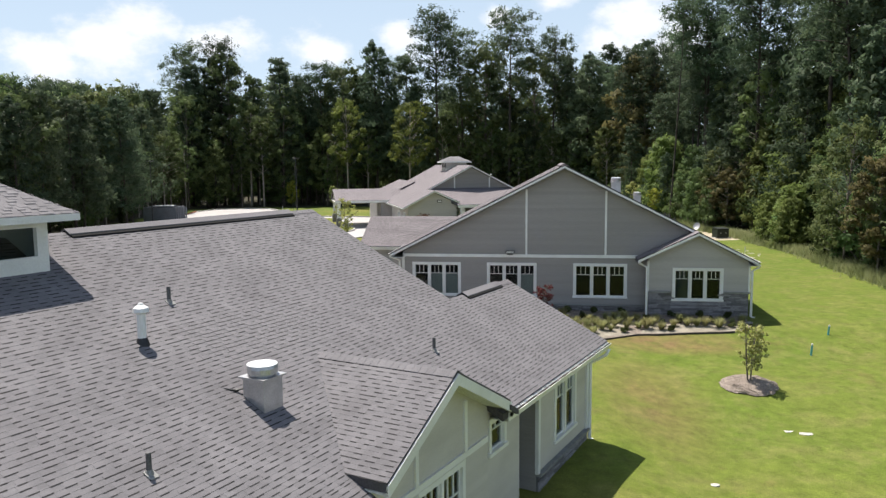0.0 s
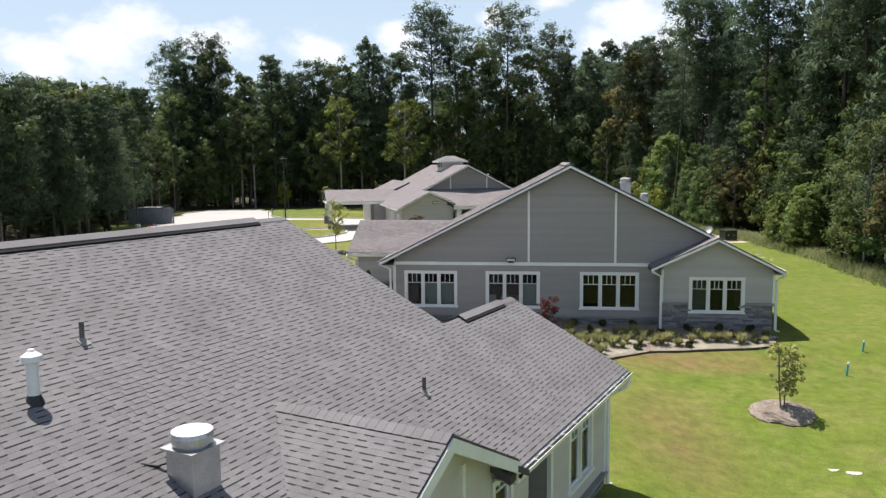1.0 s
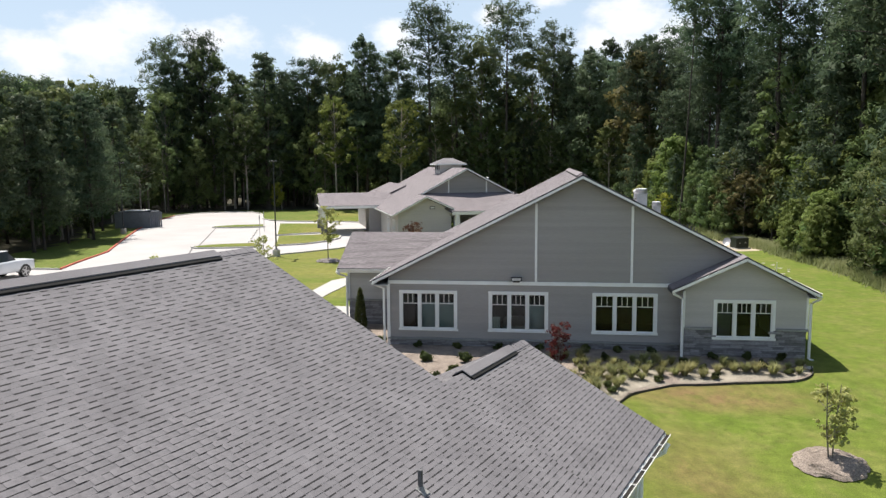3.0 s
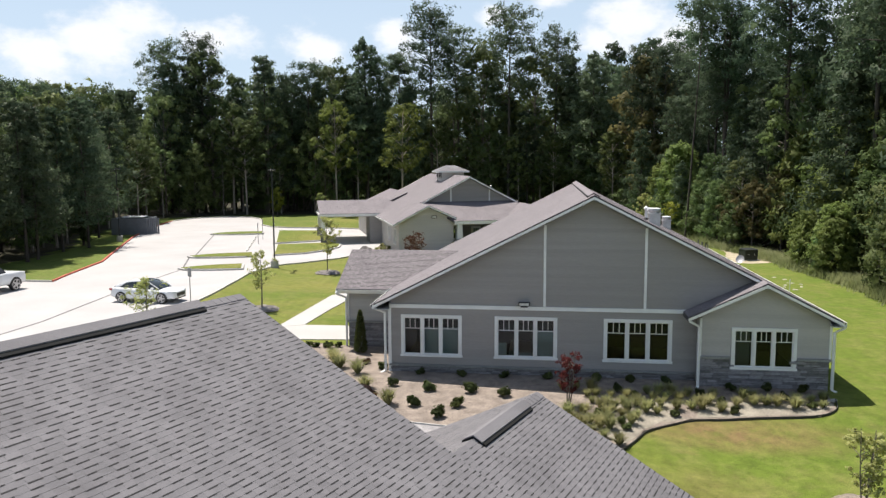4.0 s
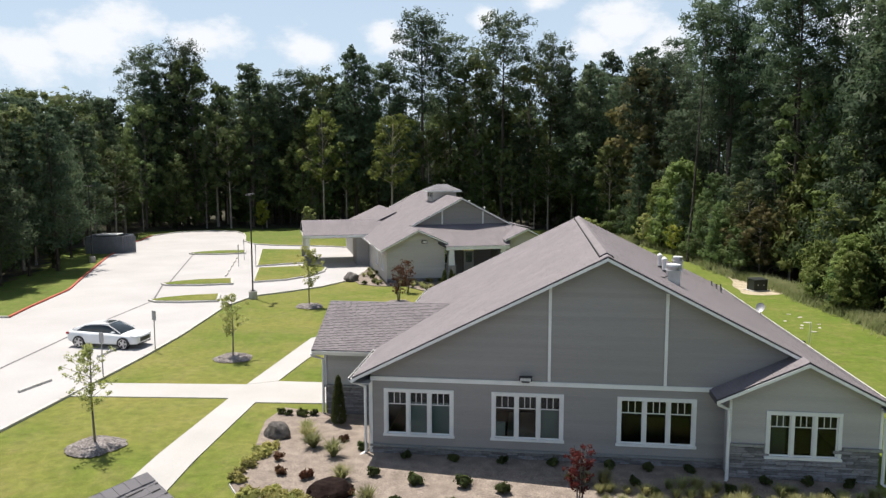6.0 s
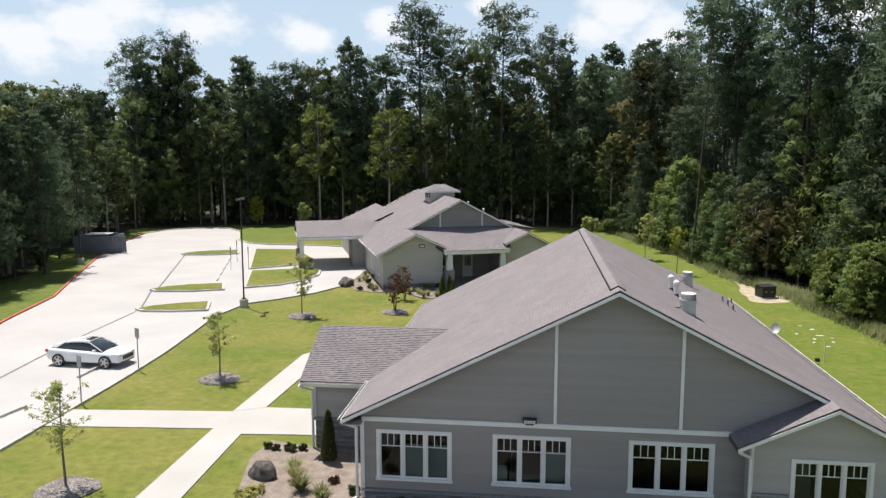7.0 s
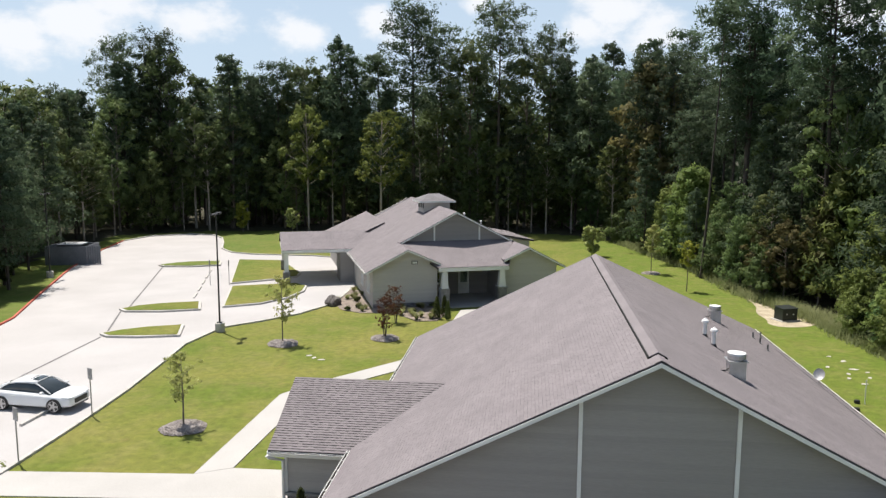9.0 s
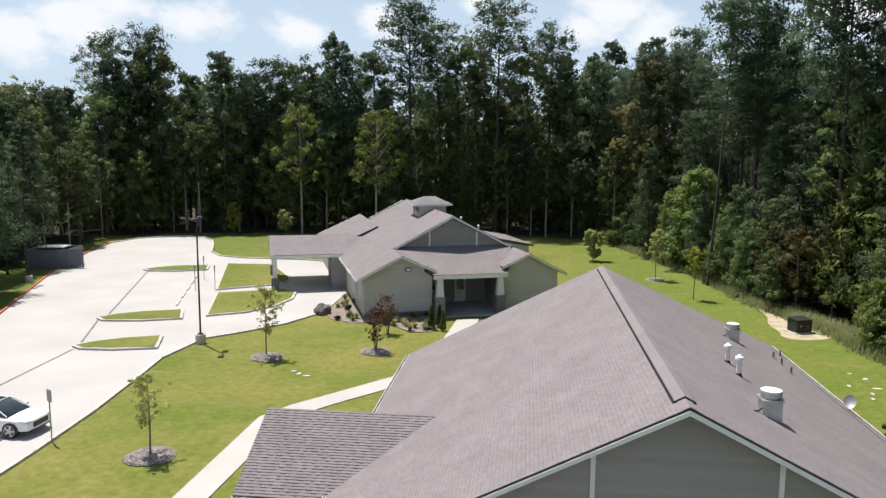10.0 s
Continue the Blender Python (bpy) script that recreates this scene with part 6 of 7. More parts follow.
def shrub_mesh(name, r, h, n, leaf, mat, seed, shape="round"):
    rng = np.random.default_rng(seed)
    if shape == "round":
        P = np.concatenate([clump((0, 0, h * 0.52), r, n, rng, h / (2.1 * r))] + [clump((math.cos(a) * r * 0.6, math.sin(a) * r * 0.6, h * 0.45), r * 0.45, n // 7, rng, 0.9) for a in rng.uniform(0, 6.3, 5)])
        return arr_mesh(name, *blades(P[:, :3], *leaf, rng, up=0.5, face=P[:, 3:])[:2], mat)
    elif shape == "column":
        t = rng.uniform(0, 1, n) ** 0.9
        a = rng.uniform(0, 6.283, n)
        rad = r * np.sqrt(np.clip(1 - t, 0, 1)) * (0.6 + 0.4 * rng.random(n)) * np.minimum(1, t * 8 + 0.5)
        P = np.stack([np.cos(a) * rad, np.sin(a) * rad, h * (0.03 + 0.95 * t)], axis=1)
        v, f = blades(P, *leaf, rng, up=1.6)
    else:
        a = rng.uniform(0, 6.283, n)
        lean = rng.uniform(0.1, 0.75, n)
        base = np.stack([np.cos(a) * r * 0.15, np.sin(a) * r * 0.15, np.zeros(n)], axis=1)
        L = h * rng.uniform(0.6, 1.1, n)
        d = np.stack([np.cos(a) * np.sin(lean), np.sin(a) * np.sin(lean), np.cos(lean)], axis=1)
        side = np.stack([-np.sin(a), np.cos(a), np.zeros(n)], axis=1) * leaf[1] / 2
        tip = base + d * L[:, None] + np.stack([np.cos(a) * r * 0.3, np.sin(a) * r * 0.3, -0.1 * h * np.ones(n)], axis=1)
        mid = base + d * L[:, None] * 0.6
        v = np.stack([base - side, base + side, mid + side, mid - side, tip, tip], axis=1).reshape(-1, 3)
        i = np.arange(n)[:, None] * 6
        f = np.concatenate([i + [0, 1, 2], i + [0, 2, 3], i + [3, 2, 4]])
    return arr_mesh(name, v, f, mat)


SHRUBS = [shrub_mesh("leaves", 0.22, 0.36, 380, (0.12, 0.07), M_SHRUB, s) for s in (21, 22, 23)]
TUFTS = [shrub_mesh("blades", 0.28, 0.62, 170, (0.5, 0.03), M_TUFT, s, "tuft") for s in (31, 32, 33)]
COVERS = [shrub_mesh("leaves", 0.34, 0.26, 200, (0.13, 0.08), M_COVER, s) for s in (41, 42)]
BRONZE = [shrub_mesh("leaves", 0.22, 0.34, 260, (0.11, 0.06), M_BROWNLEAF, s) for s in (43, 44)]
CYPRESS = [shrub_mesh("needles", 0.42, 2.3, 1500, (0.16, 0.07), M_SHRUB, s, "column") for s in (51, 52)]
stem_geo = Geo()
for k in range(5):
    stem_geo.tube([(0, 0, -0.05), (0.08 * math.cos(k * 1.26), 0.08 * math.sin(k * 1.26), 0.22)], [0.014, 0.006], 5)
STEM = stem_geo.mesh("stem", M_BARK_GREY)
bed_rng = random.Random(12)


def little_plant(name, meshes, x, y, size, label, category, group):
    e = thing(name, pose(x, y, lie(x, y) + 0.03, 0, 0, bed_rng.uniform(0, 360)) @ Matrix.Diagonal((size, size, size * bed_rng.uniform(0.88, 1.12), 1)), label, category, group)
    me = bed_rng.choice(meshes)
    o = new(me.name.split(".")[0], me)
    o.parent = e
    o2 = new("stem", STEM)
    o2.parent = e
    return e


def in_poly(x, y, poly):
    c = False
    for (x0, y0), (x1, y1) in zip(poly, poly[1:] + poly[:1]):
        if (y0 > y) != (y1 > y) and x < (x1 - x0) * (y - y0) / (y1 - y0) + x0:
            c = not c
    return c


for x, y, s in [(-3.84, 31.75, 1.0), (-3.56, 33.2, 1.0), (-2.1, 33.2, 1.05), (-0.9, 32.95, 1.0), (-2.4, 31.75, 0.95), (-4.95, 33.6, 0.85), (-2.9, 30.8, 1.0), (-5.2, 37.0, 0.75), (-5.75, 35.6, 0.8)]:
    little_plant("shrub", SHRUBS, x, y, s, "small round dark-green shrub in mulch", "shrub", "shrubs in the bed")
for x in (-4.2, -2.6, -1.0, 0.6, 2.4, 3.6, 4.9, 7.0, 8.2, 9.4):
    little_plant("shrub", SHRUBS, x, 35.0 if x < 5.5 else 34.4, 0.8, "dark shrub close to the shaded wall", "shrub", "shrubs along the wall")
for x, y, s in [(-4.75, 31.75, 1.0), (-5.9, 33.2, 1.0), (-7.5, 35.6, 1.1), (-7.9, 36.3, 1.0), (-6.6, 34.9, 1.05), (-8.2, 37.1, 0.9)]:
    little_plant("ornamental_grass", TUFTS, x, y, s, "pale green ornamental grass tuft", "grass tuft", "grass tufts in the bed")
for x, y, s in [(-7.0, 33.2, 1.0), (-7.9, 33.4, 0.9), (-5.4, 32.3, 0.7), (-6.6, 36.3, 0.8), (0.1, 31.4, 0.8), (-8.3, 34.4, 0.8)]:
    little_plant("shrub", BRONZE, x, y, s, "low bronze-leaved shrub in tan mulch", "shrub", "bronze shrubs in the bed")
for k in range(11):
    x, y = -9.7 + 0.33 * k + bed_rng.uniform(-0.1, 0.1), 38.6 + bed_rng.uniform(-0.25, 0.25)
    if x < -8.3 and k % 2 == 0 or x < -8.6:
        little_plant("shrub", SHRUBS, x, y, 0.7, "small dark shrub growing beside the path", "shrub", "shrubs beside the path")
for k in range(44):
    t = k / 43
    x = -9.35 + 1.0 * max(0, t - 0.45) * 5.6 + bed_rng.uniform(-0.1, 0.45)
    y = (35.0 - 7.5 * t if t < 0.45 else 31.7 - 1.1 * (t - 0.45)) + bed_rng.uniform(0.0, 0.7)
    if in_poly(x, y, BED):
        little_plant("ground_cover", COVERS, x, y, bed_rng.uniform(0.6, 1.0), "yellow-green ground cover on the bed's edge", "ground cover", "ground cover plants")
count = 0
for row in range(9):
    for col in range(21):
        x = 1.2 + col * 0.46 + (row % 2) * 0.22 + bed_rng.uniform(-0.1, 0.1)
        y = 29.3 + row * 0.56 + bed_rng.uniform(-0.1, 0.1)
        if in_poly(x, y, BED) and in_poly(x, y - 0.3, BED) and y < 34.1 and bed_rng.random() < 0.8 and abs(x - 1.3) + abs(y - 32.3) > 0.8:
            if (row + col) % 6 == 0:
                little_plant("shrub", SHRUBS, x, y, 0.72, "small green shrub among grass tufts", "shrub", "shrubs among the grasses")
            else:
                little_plant("ornamental_grass", TUFTS, x, y, bed_rng.uniform(0.5, 0.9), "pale green ornamental grass tuft", "grass tuft", "grass tufts in the bed")


def rock(x, y, size, flatten, mat, seed, label):
    rng = random.Random(seed)
    bm = bmesh.new()
    bmesh.ops.create_icosphere(bm, subdivisions=3, radius=1.0)
    for v in bm.verts:
        v.co *= 1 + 0.32 * noise.noise(v.co * 1.3 + Vector((seed, 0, 0))) + 0.08 * noise.noise(v.co * 4 + Vector((seed, 3, 0)))
        v.co.z = max(v.co.z, -0.35)
    me = bpy.data.meshes.new("boulder")
    bm.to_mesh(me)
    bm.free()
    me.materials.append(mat)
    o = new("boulder", me)
    o.matrix_world = pose(x, y, lie(x, y) + 0.3 * size * flatten, 0, 0, rng.uniform(0, 360)) @ Matrix.Diagonal((size, size * 0.75, size * flatten, 1))
    return tagged(o, label, "boulder", "landscape boulders")


rock(-9.1, 36.5, 0.5, 0.95, M_BOULDER, 2, "grey weathered boulder in the mulch bed")
rock(-6.0, 32.2, 0.78, 0.5, M_BOULDER_DARK, 5, "flat dark brown boulder in the mulch bed")
rock(-15.3, 72.0, 0.85, 0.6, M_BOULDER, 7, "grey boulder beside the far house's bed")
little_plant("cypress", CYPRESS, -7.25, 38.0, 0.74, "dark columnar cypress against the stone wall", "cypress", "columnar cypresses")


# ---- planted trees on the lawns ----
def young_tree(name, x, y, h, crown_r, first, leaf_mat, stems, leaves, label, seed, ring=0.95, ring_mat=None, group="young trees on the lawn", leaf=(0.17, 0.10)):
    rng = np.random.default_rng(seed)
    e = thing(name, pose(x, y, lie(x, y), 0, 0, rng.uniform(0, 360)), label, "tree", group)
    g = Geo()
    P = []
    for s in range(stems):
        a = s * 6.283 / stems + 0.4
        spread = 0.10 * h if stems > 1 else 0.0
        tip = Vector((math.cos(a) * spread, math.sin(a) * spread, h * 0.93))
        base = Vector((math.cos(a) * 0.05 * (stems > 1), math.sin(a) * 0.05 * (stems > 1), -0.05))
        r = 0.045 if stems == 1 else 0.025
        g.tube([base, base.lerp(tip, 0.45) + Vector((0.04, 0.02, 0)), tip], [r, r * 0.7, 0.008], 6)
        for k in range(26 // stems + 3):
            t = first + (0.97 - first) * k / (26 // stems + 3)
            reach = crown_r * math.sin(math.pi * (0.2 + 0.75 * (t - first) / (1 - first))) * rng.uniform(0.5, 1.2)
            b = rng.uniform(0, 6.283)
            p = base.lerp(tip, t)
            q = p + Vector((math.cos(b) * reach, math.sin(b) * reach, reach * 0.6))
            g.tube([p, q], [0.012, 0.004], 4, False)
            for w in (0.55, 1.0):
                P.append(clump(p.lerp(q, w), crown_r * 0.24, leaves, rng, 0.9))
    g.ob("trunk", M_BARK_GREY, e)
    P = np.concatenate(P)
    v, f, nor = blades(P[:, :3], *leaf, rng, face=P[:, 3:])
    o = new("crown", arr_mesh("crown", v, f, leaf_mat, nor))
    o.parent = e
    if ring:
        bm = bmesh.new()
        bmesh.ops.create_circle(bm, cap_ends=True, radius=ring, segments=28)
        bmesh.ops.triangulate(bm, faces=bm.faces)
        bmesh.ops.subdivide_edges(bm, edges=bm.edges, cuts=6, use_grid_fill=True)
        for vv in bm.verts:
            d = min(1.0, vv.co.length / ring)
            vv.co *= 1 + 0.16 * noise.noise(Vector((vv.co.x * 1.2, vv.co.y * 1.2, seed))) + 0.07 * noise.noise(Vector((vv.co.x * 5, vv.co.y * 5, seed)))
            low = lie(x + vv.co.x, y + vv.co.y) - lie(x, y)
            vv.co.z = 0.02 + low + 0.17 * math.sqrt(max(0.0, 1 - d)) + 0.16 * abs(noise.noise(vv.co * 4.2)) * min(1.0, 5 * (1 - d))
        me = bpy.data.meshes.new("mulch_ring")
        bm.to_mesh(me)
        bm.free()
        me.materials.append(ring_mat or M_RING)
        m = tagged(new("mulch_ring", me), "ring of bark mulch round a young tree", "mulch ring", "mulch rings")
        m.matrix_world = pose(x, y, lie(x, y))
    return e


young_tree("crape_myrtle", 8.5, 26.87, 2.35, 0.48, 0.28, M_YOUNG, 4, 22, "small multi-stemmed green tree in a mulch ring", 71, leaf=(0.11, 0.06), ring_mat=M_MULCH)
young_tree("crape_myrtle", 1.3, 32.35, 1.95, 0.42, 0.3, M_REDLEAF, 6, 16, "red-leaved crape myrtle in the mulch bed", 72, ring=0.0, leaf=(0.085, 0.05))
young_tree("young_tree", -15.0, 34.8, 3.9, 0.8, 0.38, M_YOUNG, 1, 26, "slender young tree with a loose green crown", 73, leaf=(0.10, 0.05))
young_tree("young_tree", -15.0, 46.7, 3.5, 0.72, 0.36, M_YOUNG, 1, 30, "slender young tree with a loose green crown", 74, leaf=(0.10, 0.05))
young_tree("young_tree", -15.3, 60.4, 4.4, 0.85, 0.34, M_YOUNG, 1, 24, "slender young tree with a loose green crown", 75, leaf=(0.13, 0.075))
young_tree("crape_myrtle", -9.5, 62.4, 2.9, 0.6, 0.25, M_BROWNLEAF, 5, 5, "bronze-leaved crape myrtle in a mulch ring", 76, ring=0.9)
young_tree("crape_myrtle", -9.6, 66.8, 2.7, 0.65, 0.2, M_BROWNLEAF, 5, 5, "bronze-leaved crape myrtle by the far house", 77, ring=0.0)
young_tree("young_tree", 10.7, 89.6, 5.0, 0.9, 0.4, M_YOUNG, 1, 22, "slender young tree beside the woods", 78, ring=0.9)
young_tree("young_tree", 12.2, 80.9, 4.4, 0.8, 0.5, M_YELLOW, 1, 16, "slender thin-leaved young tree", 79, ring=0.0)
young_tree("young_tree", 6.1, 100.5, 3.4, 1.0, 0.15, M_YOUNG, 3, 60, "bushy young tree on the back lawn", 80, ring=0.0, leaf=(0.28, 0.17))
young_tree("young_tree", -40.0, 117.6, 4.6, 1.1, 0.15, M_YELLOW, 1, 60, "yellow-green young tree at the end of the lot", 81, ring=0.0, leaf=(0.28, 0.17))
young_tree("young_tree", -33.0, 117.5, 3.6, 0.9, 0.2, M_YOUNG, 1, 40, "small young tree at the wood's edge", 82, ring=0.0, leaf=(0.26, 0.16))
young_tree("young_tree", -43.8, 75.0, 3.0, 0.9, 0.2, M_BUSH, 1, 40, "small green tree on the verge", 83, ring=0.0, leaf=(0.24, 0.15))
young_tree("young_tree", -46.2, 71.0, 3.6, 1.1, 0.15, M_BUSH, 2, 40, "small green tree on the verge", 84, ring=0.0, leaf=(0.24, 0.15))
# the far house's bed
FAR_BED = [(-15.4, 72.6), (-14.2, 70.2), (-12.6, 69.3), (-10.2, 69.6), (-8.2, 67.3), (-6.9, 67.6), (-6.4, 70.4), (-7.4, 72.4), (-12.1, 70.8), (-14.6, 77.8), (-15.3, 77.8)]
flat("planting_bed", FAR_BED, -0.02, 0.06, M_MULCH, "tan gravel and mulch bed by the far house", "planting bed")
for k in range(120):
    x, y = bed_rng.uniform(-15.3, -6.5), bed_rng.uniform(67, 77.5)
    if in_poly(x, y, FAR_BED):
        if k % 3:
            little_plant("ornamental_grass", TUFTS, x, y, 0.8, "pale grass tuft in the far bed", "grass tuft", "plants in the far bed")
        else:
            little_plant("shrub", SHRUBS, x, y, 1.0, "dark shrub in the far bed", "shrub", "plants in the far bed")
for x, y, s in ((-7.0, 68.3, 0.74), (-6.55, 69.0, 0.66), (-6.2, 68.0, 0.56)):
    little_plant("cypress", CYPRESS, x, y, s, "dark columnar cypress by the porch", "cypress", "columnar cypresses")
# weeds and wild bushes along the woods on the right
weeds_v = []
weed_rng = np.random.default_rng(77)
for k in range(1500):
    y = weed_rng.uniform(38, 112)
    x = np.interp(y, EDGE_Y, EDGE_X) + abs(weed_rng.normal()) * 1.0 - 0.7
    n = 26
    a, ln = weed_rng.uniform(0, 6.28, n), weed_rng.uniform(0.2, 0.75, n)
    p = np.stack([x + weed_rng.normal(size=n) * 0.35, y + weed_rng.normal(size=n) * 0.35, np.zeros(n)], axis=1)
    tip = p + np.stack([np.cos(a) * 0.6 * ln, np.sin(a) * 0.6 * ln, ln], axis=1)
    side = np.stack([-np.sin(a), np.cos(a), np.zeros(n)], axis=1) * 0.035
    weeds_v.append(np.stack([p - side, p + side, tip], axis=1).reshape(-1, 3))
weeds_v = np.concatenate(weeds_v)
tagged(new("weeds", arr_mesh("weeds", weeds_v, np.arange(len(weeds_v)).reshape(-1, 3), M_WEED)), "tall unmown weeds along the woods", "weeds", kind="stuff")
for k in range(70):
    y = tree_rng.uniform(36, 118)
    x = float(np.interp(y, EDGE_Y, EDGE_X)) + tree_rng.uniform(0.3, 3.5)
    plant("bush", x, y, tree_rng.uniform(2.2, 5.0), "wild bushes along the woods")
for x, y, h in ((22.0, 66.0, 6.5), (23.8, 64.5, 7.5), (22.6, 60.5, 6.0), (25.0, 61.0, 8.0), (21.6, 69.5, 4.2), (23.5, 57.0, 6.5), (23.0, 52.0, 7.5), (17.0, 84.0, 7.0), (15.2, 92.0, 8.0), (13.8, 97.0, 7.0)):
    plant("pine", x, y, h, "young pines along the woods")
# broad young pines over the glade
for kind, x, y, h in (("sapling", 25.6, 66.0, 12.2), ("young", 24.4, 62.6, 11.0), ("sapling", 27.6, 63.0, 12.6), ("young", 27.2, 69.2, 13.0), ("sapling", 22.9, 75.6, 10.2), ("sapling", 25.4, 58.6, 11.2)):
    plant(kind, x, y, h, "young growth at the wood's edge")


# ---- roof fittings ----
M_SIGNBACK = material("sign_aluminium", (0.30, 0.30, 0.31), (0.38, 0.38, 0.39), 0.5, metal=0.5)
def fan_vent(m, label):
    """A square curb with a round capped fan."""
    e = thing("exhaust_fan", m, label, "roof fan", "roof exhaust fans")
    g = Geo()
    g.box(-0.27, 0.27, -0.27, 0.27, -0.35, 0.58)
    g.ob("curb", M_METAL, e, bevel=0.008)
    g = Geo()
    g.box(-0.33, 0.33, -0.33, 0.33, 0.58, 0.62)
    g.ob("flange", M_METAL, e)
    g = Geo()
    g.tube([(0, 0, 0.62), (0, 0, 0.67), (0, 0, 0.671), (0, 0, 0.80), (0, 0, 0.86)], [0.24, 0.24, 0.30, 0.31, 0.29], 20)
    g.ob("hood", M_METAL, e, "round spun-metal hood")
    g = Geo()
    g.tube([(0, 0, 0.86), (0, 0, 0.875), (0, 0, 0.90)], [0.30, 0.30, 0.20], 20)
    g.ob("cap", M_VENTWHITE, e)
    g = Geo()
    g.tube([(-0.25, -0.15, 0.34), (-0.42, -0.3, 0.28), (-0.6, -0.45, 0.33)], [0.025] * 3, 6)
    g.ob("conduit", M_BLACK, e)
    return e


def flue(m, label):
    e = thing("flue", m, label, "roof vent", "white roof flues")
    g = Geo()
    g.tube([(0, 0, -0.15), (0, 0, 0.62)], [0.085, 0.085], 14)
    g.ob("pipe", M_VENTWHITE, e)
    g = Geo()
    g.tube([(0, 0, 0.60), (0, 0, 0.64), (0, 0, 0.72), (0, 0, 0.78), (0, 0, 0.82)], [0.10, 0.155, 0.14, 0.06, 0.04], 14)
    g.ob("cap", M_VENTWHITE, e)
    g = Geo()
    g.tube([(0, 0, -0.13), (0, 0, 0.10)], [0.17, 0.09], 14)
    g.ob("flashing", M_BLACK, e, "black flashing collar")
    return e


def pipe_vent(m, label, h=0.36):
    e = thing("vent_pipe", m, label, "vent pipe", "plumbing vent pipes")
    g = Geo()
    g.tube([(0, 0, -0.1), (0, 0, h)], [0.036, 0.036], 12)
    g.ob("pipe", M_LEAD, e)
    g = Geo()
    g.tube([(0, 0, -0.08), (0, 0, 0.0), (0, 0, 0.06)], [0.11, 0.065, 0.042], 12)
    g.prism([(-0.04, -0.07, 0.03), (0.11, -0.07, -0.045), (0.11, 0.07, -0.045), (-0.04, 0.07, 0.03)], (0.004, 0, 0.012))
    g.ob("flashing", M_CAP, e, "pale grey flashing")
    return e


H = first.matrix_world.copy()
zf = lambda x: 5.72 - 0.5 * (x + 11.95)
fan_vent(H @ pose(-6.85, 9.55, zf(-6.85)) @ Matrix.Diagonal((0.82, 0.82, 0.72, 1)), "galvanised exhaust fan with a round hood on shingles")
flue(H @ pose(-8.72, 8.78, zf(-8.72)) @ Matrix.Diagonal((0.85, 0.85, 0.8, 1)), "white capped flue with a black collar on shingles")
for x, y in ((-9.51, 10.03), (-6.44, 14.39), (-6.48, 6.99)):
    pipe_vent(H @ pose(x, y, zf(x)), "dark lead vent pipe on the shingled roof", 0.29)
zm = lambda x: 6.86 - 0.51 * (x - 2.2)
for x, y in ((4.79, 38.5), (7.16, 50.75)):
    fan_vent(pose(x, y, zm(x)) @ Matrix.Diagonal((0.8, 0.8, 0.74, 1)), "galvanised exhaust fan with a round hood on shingles")
for x, y in ((5.14, 43.69), (5.1, 42.29)):
    flue(pose(x, y, zm(x)) @ Matrix.Diagonal((0.8, 0.8, 0.75, 1)), "white capped flue with a black collar on shingles")
for x, y in ((9.16, 52.0), (10.12, 54.1), (9.2, 51.1), (9.1, 49.7)):
    pipe_vent(pose(x, y, zm(x)), "dark vent pipe on the shingled roof", 0.26)
F = far.matrix_world.copy()
for x, y in ((8.6, 6.5), (9.6, 5.0)):
    flue(F @ pose(x, y, 6.75 - 0.52 * (x - 7.07)) @ Matrix.Diagonal((0.7, 0.7, 0.5, 1)), "white capped flue on the far roof")


def dish(m):
    e = thing("satellite_dish", m, "pale satellite dish on a mast at the eave", "satellite dish")
    g = Geo()
    g.tube([(0, 0, -0.15), (0, 0, 0.35), (-0.05, 0, 0.5)], [0.03, 0.03, 0.03], 8)
    g.ob("mast", M_LEAD, e)
    g = Geo()
    rings = [(0.02, 0.0), (0.18, 0.02), (0.30, 0.06), (0.38, 0.10)]
    for r, d in rings:
        g.v += [(-d * 1.0, r * math.cos(t), r * math.sin(t) * 1.1) for t in np.linspace(0, 6.283, 24, endpoint=False)]
    for k in range(3):
        for s in range(24):
            g.f.append((k * 24 + s, k * 24 + (s + 1) % 24, (k + 1) * 24 + (s + 1) % 24, (k + 1) * 24 + s))
    o = g.ob("reflector", M_SIGNBACK, e)
    o.matrix_basis = pose(-0.02, 0, 0.55, 0, 35, 60)
    s = o.modifiers.new("thick", "SOLIDIFY")
    s.thickness = 0.012
    g = Geo()
    g.tube([(-0.05, 0, 0.3), (-0.3, -0.25, 0.45)], [0.012, 0.012], 6)
    g.ob("feed_arm", M_LEAD, e)
    return e


dish(pose(10.42, 47.6, zm(10.42)) @ Matrix.Diagonal((0.54, 0.54, 0.6, 1)))


